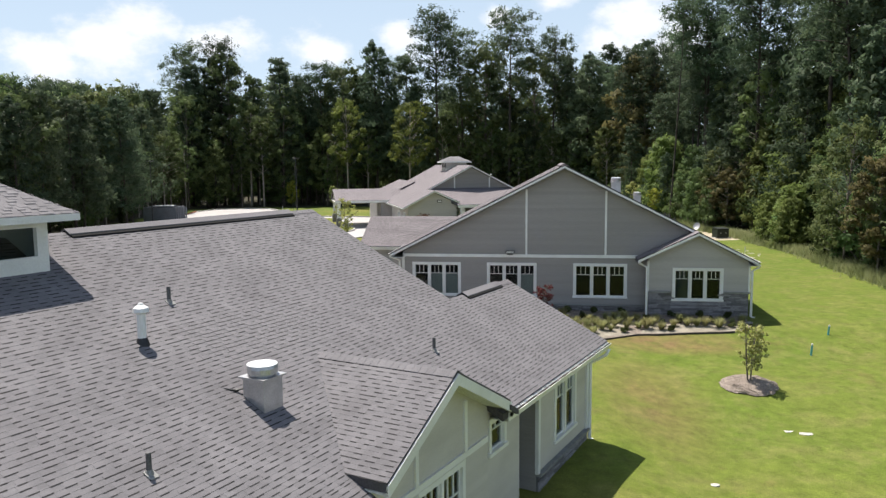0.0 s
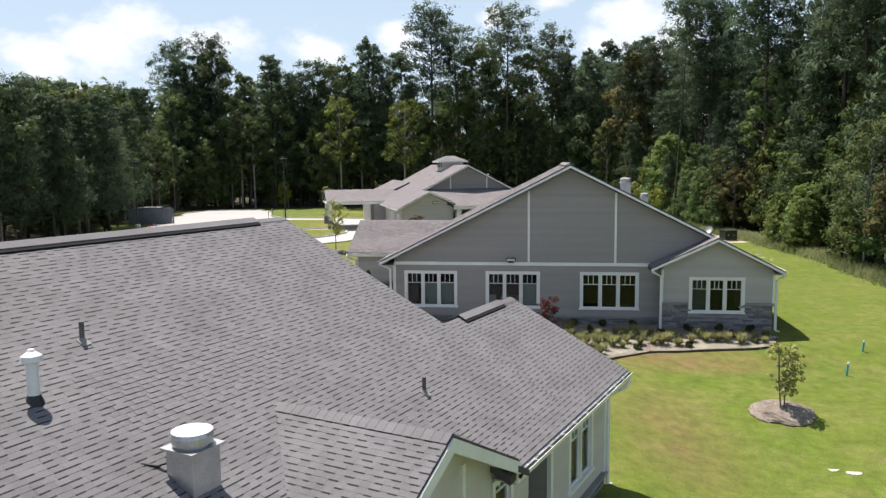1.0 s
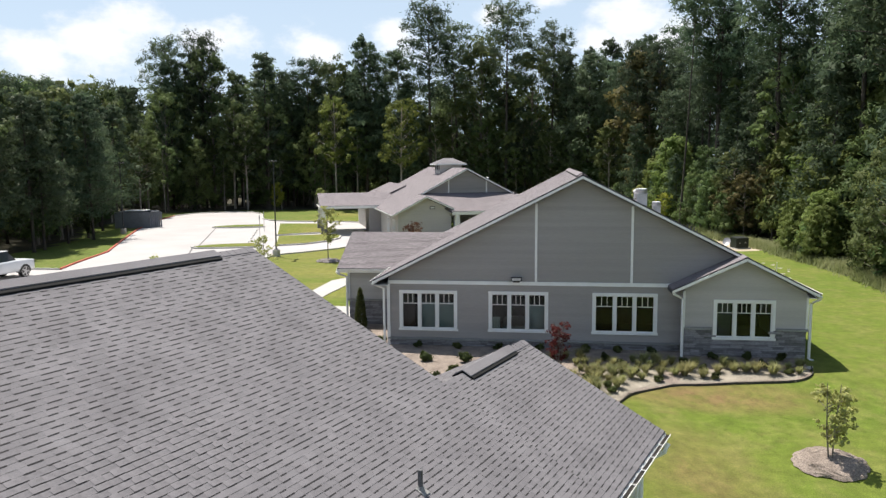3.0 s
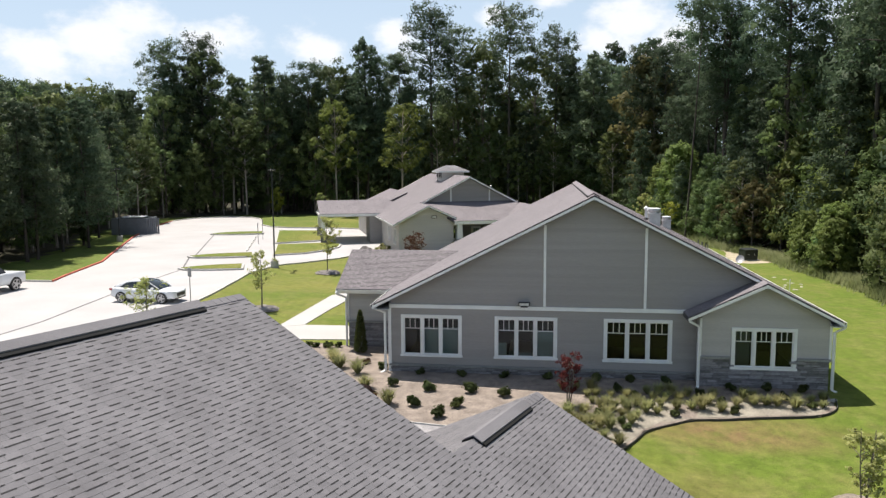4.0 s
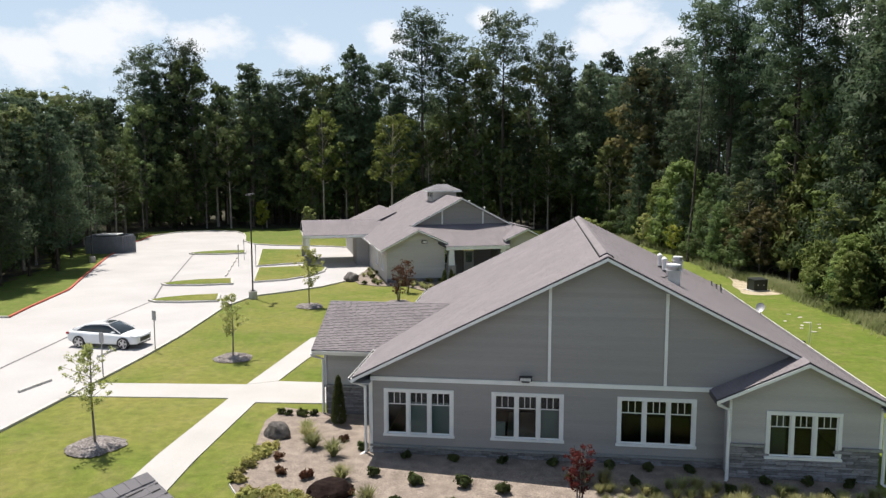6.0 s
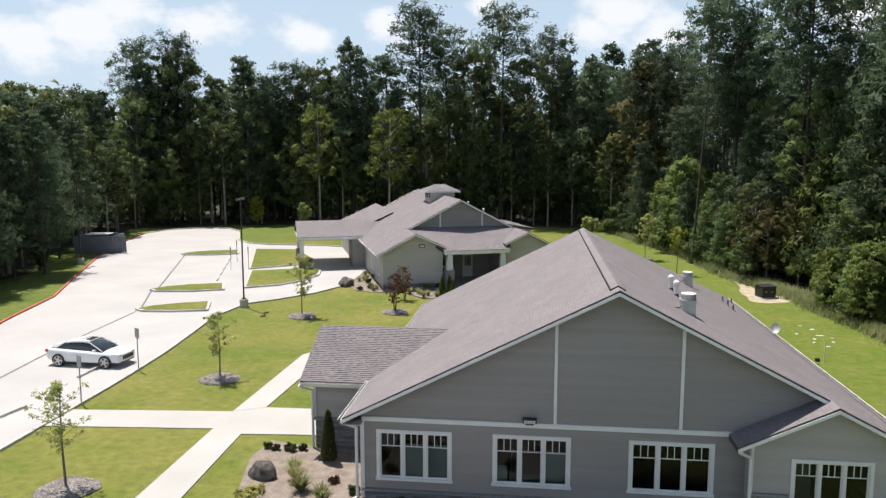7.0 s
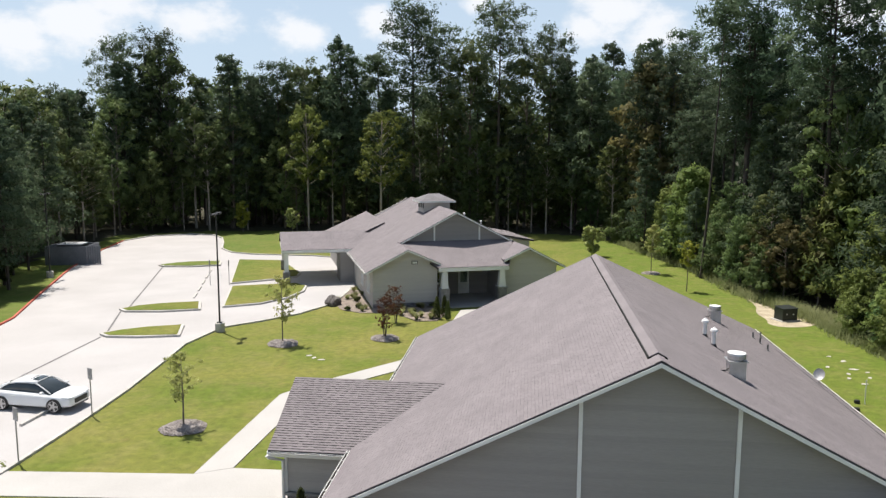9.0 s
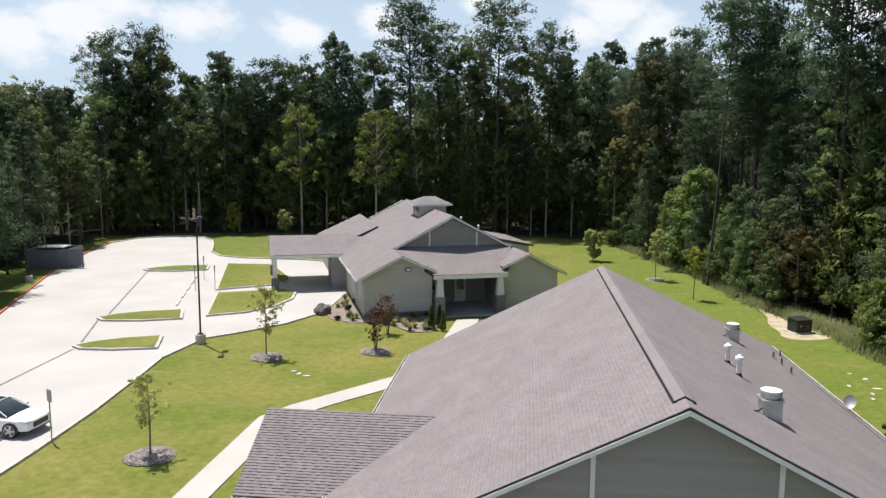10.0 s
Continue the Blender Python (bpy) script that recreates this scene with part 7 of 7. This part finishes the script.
# ---- lot furniture ----
def lamp_post(x, y, h=7.6):
    e = thing("lamp_post", pose(x, y, 0, 0, 0, 100), "tall black lot lamp on a concrete base", "lamp post", "lot lamps")
    g = Geo()
    g.tube([(0, 0, -0.1), (0, 0, 0.54), (0, 0, 0.58)], [0.30, 0.30, 0.27], 20)
    g.ob("base", M_KERB, e, "round concrete base")
    g = Geo()
    g.box(-0.16, 0.16, -0.16, 0.16, 0.58, 0.62)
    g.ob("base_plate", M_BLACK, e)
    g = Geo()
    g.tube([(0, 0, 0.6), (0, 0, h)], [0.06, 0.045], 10)
    g.ob("pole", M_BLACK, e)
    for s in (-1, 1):
        g = Geo()
        g.box(min(0, s * 0.3), max(0, s * 0.3), -0.03, 0.03, h - 0.12, h - 0.05)
        g.ob("arm", M_BLACK, e)
        g = Geo()
        g.box(s * 0.56 - 0.27, s * 0.56 + 0.27, -0.17, 0.17, h - 0.13, h - 0.03)
        head = g.ob("lamp_head", M_BLACK, e, bevel=0.02)
        g = Geo()
        g.box(s * 0.56 - 0.2, s * 0.56 + 0.2, -0.12, 0.12, h - 0.145, h - 0.13)
        g.ob("lens", M_VENTWHITE, head)
    return e


lamp_post(-20.25, 62.9)
lamp_post(-43.5, 80.3)

M_SIGNBLUE = material("sign_blue", (0.06, 0.10, 0.25), (0.08, 0.13, 0.30), 0.5)


def sign_post(x, y, turn, h=2.15):
    e = thing("parking_sign", pose(x, y, 0, 0, 0, turn), "small parking sign on a thin metal post", "sign", "parking signs")
    g = Geo()
    g.tube([(0, 0, -0.2), (0, 0, h)], [0.028, 0.028], 8)
    g.ob("post", M_SIGNBACK, e)
    g = Geo()
    g.box(-0.02, 0.012, -0.16, 0.16, h - 0.5, h)
    p = g.ob("plate", M_SIGNBACK, e, "grey metal back of a sign plate", bevel=0.006)
    g = Geo()
    g.box(-0.025, -0.02, -0.14, 0.14, h - 0.48, h - 0.02)
    g.ob("face", M_SIGNBLUE, p, "blue sign face")
    return e


sign_post(-19.6, 47.6, 242)
sign_post(-19.45, 42.6, 242)
sign_post(-26.1, 78.7, 10)
sign_post(-27.7, 78.5, 10)
sign_post(-29.2, 83.6, 10)


def wheel_stop(x, y, turn):
    g = Geo()
    prof = [(-0.08, 0.0), (0.08, 0.0), (0.06, 0.11), (-0.06, 0.11)]
    g.prism([(a, -0.9, b) for a, b in prof], (0, 1.8, 0))
    o = g.ob("wheel_stop", M_KERB, None, bevel=0.015)
    o.matrix_world = pose(x, y, 0.03, 0, 0, turn)
    return tagged(o, "low concrete wheel stop on the lot", "wheel stop", "wheel stops")


wheel_stop(-21.8, 46.9, 0)
wheel_stop(-21.65, 41.0, -8)
for k in range(5):
    wheel_stop(-26.8 - k * 0.95, 73.6 + k * 2.9, 18)


# ---- vehicles ----
M_CARPAINT = material("white_car_paint", (0.72, 0.73, 0.74), (0.78, 0.79, 0.80), 0.22, 1, 30, 0.0, fine_amount=0.02)
# dark glass, with some reflected sky put into its blue-grey base colour
M_CARGLASS = material("car_glass", (0.035, 0.045, 0.052), (0.05, 0.062, 0.07), 0.05, 1, 10, 0.0, fine_amount=0.05)
M_TYRE = material("tyre_rubber", (0.012, 0.012, 0.012), (0.022, 0.022, 0.022), 0.85)
M_RIM = material("alloy_rim", (0.45, 0.45, 0.46), (0.58, 0.58, 0.6), 0.3, metal=0.8, bump=0)
M_TRIMBLACK = material("car_black_trim", (0.01, 0.01, 0.011), (0.018, 0.018, 0.02), 0.4)
M_TAIL = material("tail_lamp_red", (0.25, 0.012, 0.012), (0.33, 0.02, 0.02), 0.2)
M_HEAD = material("headlamp_glass", (0.55, 0.58, 0.6), (0.7, 0.72, 0.75), 0.1)


def loft(sections, mat, name, parent, label="", smooth=True):
    """A skin over rings of equal count, closed at both ends."""
    g = Geo()
    n = len(sections[0])
    for s in sections:
        g.v += s
    for k in range(len(sections) - 1):
        for i in range(n):
            j = (i + 1) % n
            g.f.append((k * n + i, k * n + j, (k + 1) * n + j, (k + 1) * n + i))
    g.f.append(tuple(range(n)))
    g.f.append(tuple(range((len(sections) - 1) * n, len(sections) * n)))
    o = g.ob(name, mat, parent, label, smooth=smooth)
    return o


def car_ring(x, half, z0, z1, shoulder=0.86, n=4):
    """A rounded cross-section of a car's lower body at x."""
    pts = [(x, -half * 0.93, z0), (x, -half, z0 + 0.14), (x, -half, z0 + (z1 - z0) * 0.62), (x, -half * 0.97, z0 + (z1 - z0) * 0.84), (x, -half * shoulder, z1)]
    return pts + [(a, -b, c) for a, b, c in pts[::-1]]


def wheel(parent, x, y, r, side, width=0.22):
    w = new("wheel")
    w.parent = parent
    w.matrix_basis = pose(x, y, r, 90, 0, 0)
    g = Geo()
    g.tube([(0, 0, -width / 2), (0, 0, -width * 0.38), (0, 0, width * 0.38), (0, 0, width / 2)], [r * 0.93, r, r, r * 0.93], 24)
    g.ob("tyre", M_TYRE, w, smooth=False)
    g = Geo()
    f = -side * (width / 2 + 0.004)
    g.tube([(0, 0, f), (0, 0, f - side * -0.01)], [r * 0.78, r * 0.78], 24)
    g.ob("rim_well", M_TRIMBLACK, w)
    g = Geo()
    for k in range(5):
        a = k * 1.2566
        c, s = math.cos(a), math.sin(a)
        p = lambda rr, t: (rr * c - t * s, rr * s + t * c, f + (0.012 if f > 0 else -0.012))
        g.poly([p(0.05, -0.06), p(r * 0.74, -0.035), p(r * 0.74, 0.045), p(0.05, 0.06)])
    g.tube([(0, 0, f), (0, 0, f + (0.02 if f > 0 else -0.02))], [r * 0.24, r * 0.2], 16)
    ring = [(r * q * math.cos(t), r * q * math.sin(t), f + (0.012 if f > 0 else -0.012)) for q in (0.71, 0.79) for t in np.linspace(0, 6.283, 24, endpoint=False)]
    i = len(g.v)
    g.v += ring
    for s in range(24):
        g.f.append((i + s, i + (s + 1) % 24, i + 24 + (s + 1) % 24, i + 24 + s))
    g.ob("rim", M_RIM, w, "five-spoke alloy rim")
    return w


def sedan(m):
    e = thing("car", m, "white four-door saloon car parked on the lot", "car")
    L = [(-2.27, 0.70, 0.42, 0.86), (-2.22, 0.80, 0.28, 0.98), (-1.98, 0.88, 0.22, 1.03), (-1.4, 0.92, 0.20, 1.0), (-0.5, 0.93, 0.19, 0.96), (0.5, 0.93, 0.19, 0.93), (1.1, 0.92, 0.20, 0.90), (1.75, 0.90, 0.22, 0.87), (2.16, 0.85, 0.24, 0.80), (2.32, 0.74, 0.27, 0.72)]
    body = loft([car_ring(x, h, a, b) for x, h, a, b in L], M_CARPAINT, "body", e)
    s = body.modifiers.new("smooth", "SUBSURF")
    s.levels = s.render_levels = 2
    # cabin: glass house under a painted roof that slopes far back
    cab = [(-2.02, 0.66, 1.0, 1.035), (-1.45, 0.70, 1.0, 1.235), (-0.75, 0.69, 0.98, 1.395), (-0.1, 0.68, 0.95, 1.43), (0.4, 0.69, 0.94, 1.375), (1.22, 0.75, 0.885, 0.915)]
    ring = lambda x, h, a, b: [(x, -h, a - 0.05), (x, -h * 0.96, a + (b - a) * 0.35), (x, -h * 0.84, a + (b - a) * 0.86), (x, -h * 0.70, b), (x, h * 0.70, b), (x, h * 0.84, a + (b - a) * 0.86), (x, h * 0.96, a + (b - a) * 0.35), (x, h, a - 0.05)]
    loft([ring(*c) for c in cab], M_CARGLASS, "glasshouse", e, "dark tinted car glass")
    roof = [(-1.12, 0.70, 0.99, 1.325), (-0.75, 0.69, 0.98, 1.405), (-0.1, 0.68, 0.95, 1.442), (0.36, 0.69, 0.94, 1.392)]
    g = Geo()
    for x, h, a, b in roof:
        g.v += [(x, -h * 0.89, a + (b - a) * 0.80), (x, -h * 0.72, b), (x, h * 0.72, b), (x, h * 0.89, a + (b - a) * 0.80)]
    for k in range(len(roof) - 1):
        for i in range(3):
            g.f.append((k * 4 + i, k * 4 + i + 1, k * 4 + 5 + i, k * 4 + 4 + i))
    r = g.ob("roof", M_CARPAINT, e, smooth=True)
    sd = r.modifiers.new("thick", "SOLIDIFY")
    sd.thickness, sd.offset = 0.02, 1
    g = Geo()
    g.box(-0.25, 0.3, -0.36, 0.36, 1.435, 1.458)
    g.ob("sunroof", M_CARGLASS, e, bevel=0.01)
    for sy in (-1, 1):
        # pillars
        g = Geo()
        g.tube([(1.2, sy * 0.735, 0.91), (0.78, sy * 0.685, 1.16), (0.34, sy * 0.60, 1.365)], [0.03, 0.028, 0.03], 6)
        g.ob("pillar", M_CARPAINT, e)
        g = Geo()
        g.prism([(-2.02, sy * 0.665, 1.0), (-1.62, sy * 0.715, 0.99), (-1.05, sy * 0.60, 1.335), (-1.16, sy * 0.53, 1.34)], (0, sy * 0.012, 0.015))
        g.ob("pillar", M_CARPAINT, e)
        for x in (0.35, -0.7):
            g = Geo()
            g.box(x - 0.1, x + 0.1, min(sy * 0.925, sy * 0.95), max(sy * 0.925, sy * 0.95), 0.76, 0.79)
            g.ob("door_handle", M_CARPAINT, e, bevel=0.006)
        g = Geo()
        g.box(0.78, 0.94, min(sy * 0.86, sy * 1.05), max(sy * 0.86, sy * 1.05), 0.93, 1.04)
        g.ob("mirror", M_CARPAINT, e, "white door mirror", bevel=0.03)
        g = Geo()
        g.prism([(1.92, sy * 0.60, 0.72), (2.28, sy * 0.50, 0.67), (2.19, sy * 0.81, 0.69), (1.88, sy * 0.90, 0.75)], (0, 0, 0.075))
        g.ob("headlight", M_HEAD, e)
        g = Geo()
        g.box(-2.26, -2.06, min(sy * 0.5, sy * 0.86), max(sy * 0.5, sy * 0.86), 0.78, 0.90)
        g.ob("tail_light", M_TAIL, e, bevel=0.02)
        for x in (1.45, -1.40):
            wheel(e, x, sy * 0.84, 0.345, sy)
            g = Geo()
            arc = [(x + 0.385 * math.cos(t), 0.335 + 0.385 * math.sin(t)) for t in np.linspace(-0.25, math.pi + 0.25, 18)]
            g.prism([(a, sy * 0.945, b) for a, b in arc], (0, -sy * 0.3, 0))
            g.ob("wheel_arch", M_TRIMBLACK, e)
    g = Geo()
    g.box(2.18, 2.335, -0.48, 0.48, 0.42, 0.66)
    g.ob("grille", M_TRIMBLACK, e, "black front grille", bevel=0.03)
    g = Geo()
    g.box(2.13, 2.29, -0.62, 0.62, 0.26, 0.34)
    g.ob("air_dam", M_TRIMBLACK, e, bevel=0.02)
    return e


sedan(pose(-22.65, 48.5, 0.03, 0, 0, -3) @ Matrix.Diagonal((0.9, 0.9, 0.9, 1)))


def pickup(m):
    e = thing("pickup_truck", m, "white crew-cab pickup truck on the lot", "truck")
    L = [(-2.9, 0.92, 0.55, 1.12), (-2.8, 0.96, 0.5, 1.2), (-1.0, 0.98, 0.45, 1.2), (1.2, 0.98, 0.45, 1.20), (2.3, 0.97, 0.46, 1.17), (2.68, 0.93, 0.46, 1.12), (2.74, 0.88, 0.5, 1.04)]
    loft([car_ring(x, h, a, b, 0.95) for x, h, a, b in L], M_CARPAINT, "body", e)
    cab = [(-1.0, 0.86, 1.18, 1.22), (-0.85, 0.84, 1.18, 1.82), (0.7, 0.82, 1.16, 1.84), (1.35, 0.86, 1.15, 1.2)]
    ring = lambda x, h, a, b: [(x, -h, a - 0.05), (x, -h * 0.86, a + (b - a) * 0.9), (x, -h * 0.76, b), (x, h * 0.76, b), (x, h * 0.86, a + (b - a) * 0.9), (x, h, a - 0.05)]
    loft([ring(*c) for c in cab], M_CARGLASS, "glasshouse", e, "dark tinted truck glass", smooth=False)
    g = Geo()
    g.box(-0.95, 0.78, -0.70, 0.70, 1.83, 1.88)
    g.ob("roof", M_CARPAINT, e, bevel=0.03)
    for sy in (-1, 1):
        for x in (1.8, -1.75):
            wheel(e, x, sy * 0.85, 0.41, sy, 0.26)
            g = Geo()
            arc = [(x + 0.47 * math.cos(t), 0.41 + 0.47 * math.sin(t)) for t in np.linspace(-0.1, math.pi + 0.1, 18)]
            g.prism([(a, sy * 0.99, b) for a, b in arc], (0, -sy * 0.3, 0))
            g.ob("wheel_arch", M_TRIMBLACK, e)
        g = Geo()
        g.box(2.5, 2.75, min(sy * 0.6, sy * 0.88), max(sy * 0.6, sy * 0.88), 0.82, 0.98)
        g.ob("headlight", M_HEAD, e, bevel=0.02)
    g = Geo()
    g.box(2.66, 2.79, -0.58, 0.58, 0.62, 1.02)
    g.ob("grille", M_TRIMBLACK, e, bevel=0.03)
    return e


pickup(pose(-34.2, 49.28, 0.03, 0, 0, 85))


# ---- refuse enclosure, transformer, small things on the grass ----
M_PANEL = material("grey_panel", (0.13, 0.14, 0.16), (0.18, 0.19, 0.215), 0.7, 1.2, 20, 0.1)
M_GREENBOX = material("dark_green_enamel", (0.012, 0.017, 0.016), (0.022, 0.028, 0.026), 0.5, 2, 20, 0.05)


def enclosure(m):
    e = thing("refuse_enclosure", m, "grey panelled refuse enclosure with gates", "enclosure")
    for x0, x1, y0, y1 in ((-2.0, 2.0, -1.7, -1.58), (-2.0, -1.88, -1.58, 1.7), (1.88, 2.0, -1.58, 1.7), (-1.88, 1.88, 1.58, 1.7)):
        g = Geo()
        g.box(x0, x1, y0, y1, -0.1, 1.85)
        g.ob("panel", M_PANEL, e)
    for k in range(6):
        g = Geo()
        x = 2.05 + k * 0.2
        g.box(x, x + 0.17, -1.5 + k * 0.05, -1.44 + k * 0.05, 0.05, 1.85)
        g.ob("gate_slat", M_PANEL, e)
    return e


enclosure(pose(-46.7, 88.8, 0, 0, 0, 10))
g = Geo()
g.box(-1.2, 1.2, -0.9, 0.9, 0.15, 1.86)
skip_body = thing("dumpster", pose(-46.7, 88.9, 0, 0, 0, 10), "dark steel dumpster with pale lids inside the enclosure", "dumpster")
g.ob("bin", M_GREENBOX, skip_body)
g = Geo()
g.box(-1.15, -0.05, -0.9, 0.95, 1.9, 1.98)
g.box(0.05, 1.15, -0.9, 0.95, 1.9, 1.98)
g.ob("lid", M_VENTWHITE, skip_body)
g = Geo()
g.box(-1.1, 1.1, -0.8, 0.8, -0.05, 0.15)
g.ob("skid", M_BLACK, skip_body)

flat("gravel_patch", smooth_loop([(15.2, 69.5), (15.9, 68.6), (17.6, 68.9), (18.9, 70.2), (19.5, 73.7), (18.0, 77.6), (16.2, 79.6), (16.3, 75.8), (15.4, 72.8), (15.6, 70.8)]), -0.02, 0.04, M_SOIL, "bare sandy soil round the transformer", "soil")
tr = thing("transformer", pose(16.8, 70.9, 0, 0, 0, 20) @ Matrix.Diagonal((0.72, 0.72, 0.66, 1)), "dark green pad-mounted transformer on bare soil", "transformer")
g = Geo()
g.box(-1.0, 1.0, -0.8, 0.8, -0.05, 0.12)
g.ob("pad", M_KERB, tr)
g = Geo()
g.prism([(-0.8, -0.62, 0.12), (0.8, -0.62, 0.12), (0.8, 0.62, 0.12), (-0.8, 0.62, 0.12)], (0, 0, 1.2))
g.ob("cabinet", M_GREENBOX, tr, bevel=0.02)
g = Geo()
g.prism([(-0.84, -0.70, 1.32), (-0.84, 0.66, 1.42), (-0.84, 0.66, 1.46), (-0.84, -0.70, 1.37)], (1.68, 0, 0))
g.ob("lid", M_GREENBOX, tr)
for x in (-0.35, 0.35):
    g = Geo()
    g.box(x - 0.04, x + 0.04, -0.65, -0.62, 0.7, 0.82)
    g.ob("latch", M_VENTWHITE, tr)

M_TEAL = material("teal_plastic", (0.05, 0.30, 0.33), (0.08, 0.38, 0.42), 0.5)
M_PALESLAB = material("pale_paving", (0.40, 0.38, 0.34), (0.52, 0.50, 0.45), 0.85, 3, 30, 0.2)


def marker(x, y, h):
    e = thing("utility_marker", pose(x, y, lie(x, y), 4, 3, 0), "teal plastic utility marker on the lawn", "marker", "utility markers")
    g = Geo()
    g.tube([(0, 0, -0.1), (0, 0, h)], [0.038, 0.034], 10)
    g.ob("post", M_TEAL, e)
    g = Geo()
    g.tube([(0, 0, h), (0, 0, h + 0.06)], [0.042, 0.028], 10)
    g.ob("cap", M_VENTWHITE, e)
    return e


marker(11.68, 30.47, 0.42)
marker(13.04, 32.67, 0.36)
slab_rng = random.Random(3)
for x, y, w, d in ((8.87, 23.6, 0.42, 0.3), (9.3, 23.4, 0.4, 0.3), (-12.6, 57.7, 0.4, 0.2), (-12.1, 57.4, 0.4, 0.2), (-13.0, 58.1, 0.36, 0.2), (16.5, 59.1, 0.5, 0.25), (16.6, 60.7, 0.45, 0.25), (16.0, 56.5, 0.4, 0.22), (15.6, 57.4, 0.3, 0.2), (15.9, 58.2, 0.36, 0.2), (16.7, 57.6, 0.3, 0.18), (15.3, 59.4, 0.34, 0.2), (17.0, 58.6, 0.28, 0.16), (16.2, 61.6, 0.3, 0.2), (10.2, 33.9, 0.5, 0.25), (5.86, 19.51, 0.25, 0.2)):
    g = Geo()
    pts = [(w / 2 * math.cos(t) * slab_rng.uniform(0.8, 1.15), d / 2 * math.sin(t) * slab_rng.uniform(0.8, 1.15), -0.02) for t in np.linspace(0, 6.283, 9, endpoint=False)]
    g.prism(pts, (0, 0, 0.05))
    o = g.ob("stepping_stone", M_PALESLAB, None)
    o.matrix_world = pose(x, y, lie(x, y), 0, 0, slab_rng.uniform(0, 90))
    tagged(o, "pale flat stone lying in the grass", "stone", "pale stones in the grass")
st = thing("cleanout_pipe", pose(14.7, 53.4, 0), "thin white standpipe with dark cans in the lawn", "standpipe")
g = Geo()
g.tube([(0, 0, -0.1), (0, 0, 1.15)], [0.025, 0.02], 8)
g.ob("pipe", M_VENTWHITE, st)
for dx, dy in ((-0.3, 0.1), (-0.75, -1.0)):
    g = Geo()
    g.tube([(dx, dy, -0.03), (dx, dy, 0.14)], [0.13, 0.12], 12)
    g.ob("valve_can", M_BLACK, st)


# ---- loose shingles of the first roof, piece by piece ----
def shingle_pieces(house):
    g = Geo()
    g.v += [(0, 0, 1), (1, 0, 1), (1, 1, 0.18), (0, 1, 0.18), (0, -0.13, 0.4), (1, -0.13, 0.4)]
    g.f += [(0, 1, 2, 3), (4, 5, 1, 0), (0, 3, 4), (1, 5, 2)]
    tab = g.mesh("shingle", M_SHINGLE_PIECE)
    # the sloping foot of each piece takes the painted shade band
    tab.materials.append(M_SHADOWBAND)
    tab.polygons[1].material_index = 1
    rng = random.Random(17)
    roof = [o for o in house.children if o.name.startswith("roof")][0]
    n = Vector((0.5, 0, 1)).normalized()
    a, s = Vector((0, 1, 0)), Vector((-1, 0, 0.5)).normalized()
    y0, y1, x0, x1 = PIECES
    step = 0.1
    eave = Vector((-5.06, 0, 5.72 - 0.5 * (-5.06 + 11.95)))
    row = 0
    while True:
        p = eave + s * (row * step + 1e-4)
        row += 1
        if p.x < x0:
            break
        if p.x > x1:
            continue
        y = y0 - 0.1
        raised = rng.random() < 0.5
        while y < y1 + 0.1:
            w = rng.uniform(0.10, 0.19)
            raised = not raised if rng.random() < 0.88 else raised
            t = 0.010 * rng.uniform(0.7, 1.1) if raised else 0.003 * rng.uniform(0.8, 1.5)
            o = new("shingle", tab)
            o.parent = roof
            q = p + a * y + n * 0.001
            o.matrix_basis = Matrix.Translation(q) @ Matrix((a, s, n)).transposed().to_4x4() @ Matrix.Diagonal((w, step * 1.15, t, 1))
            y += w


shingle_pieces(first)
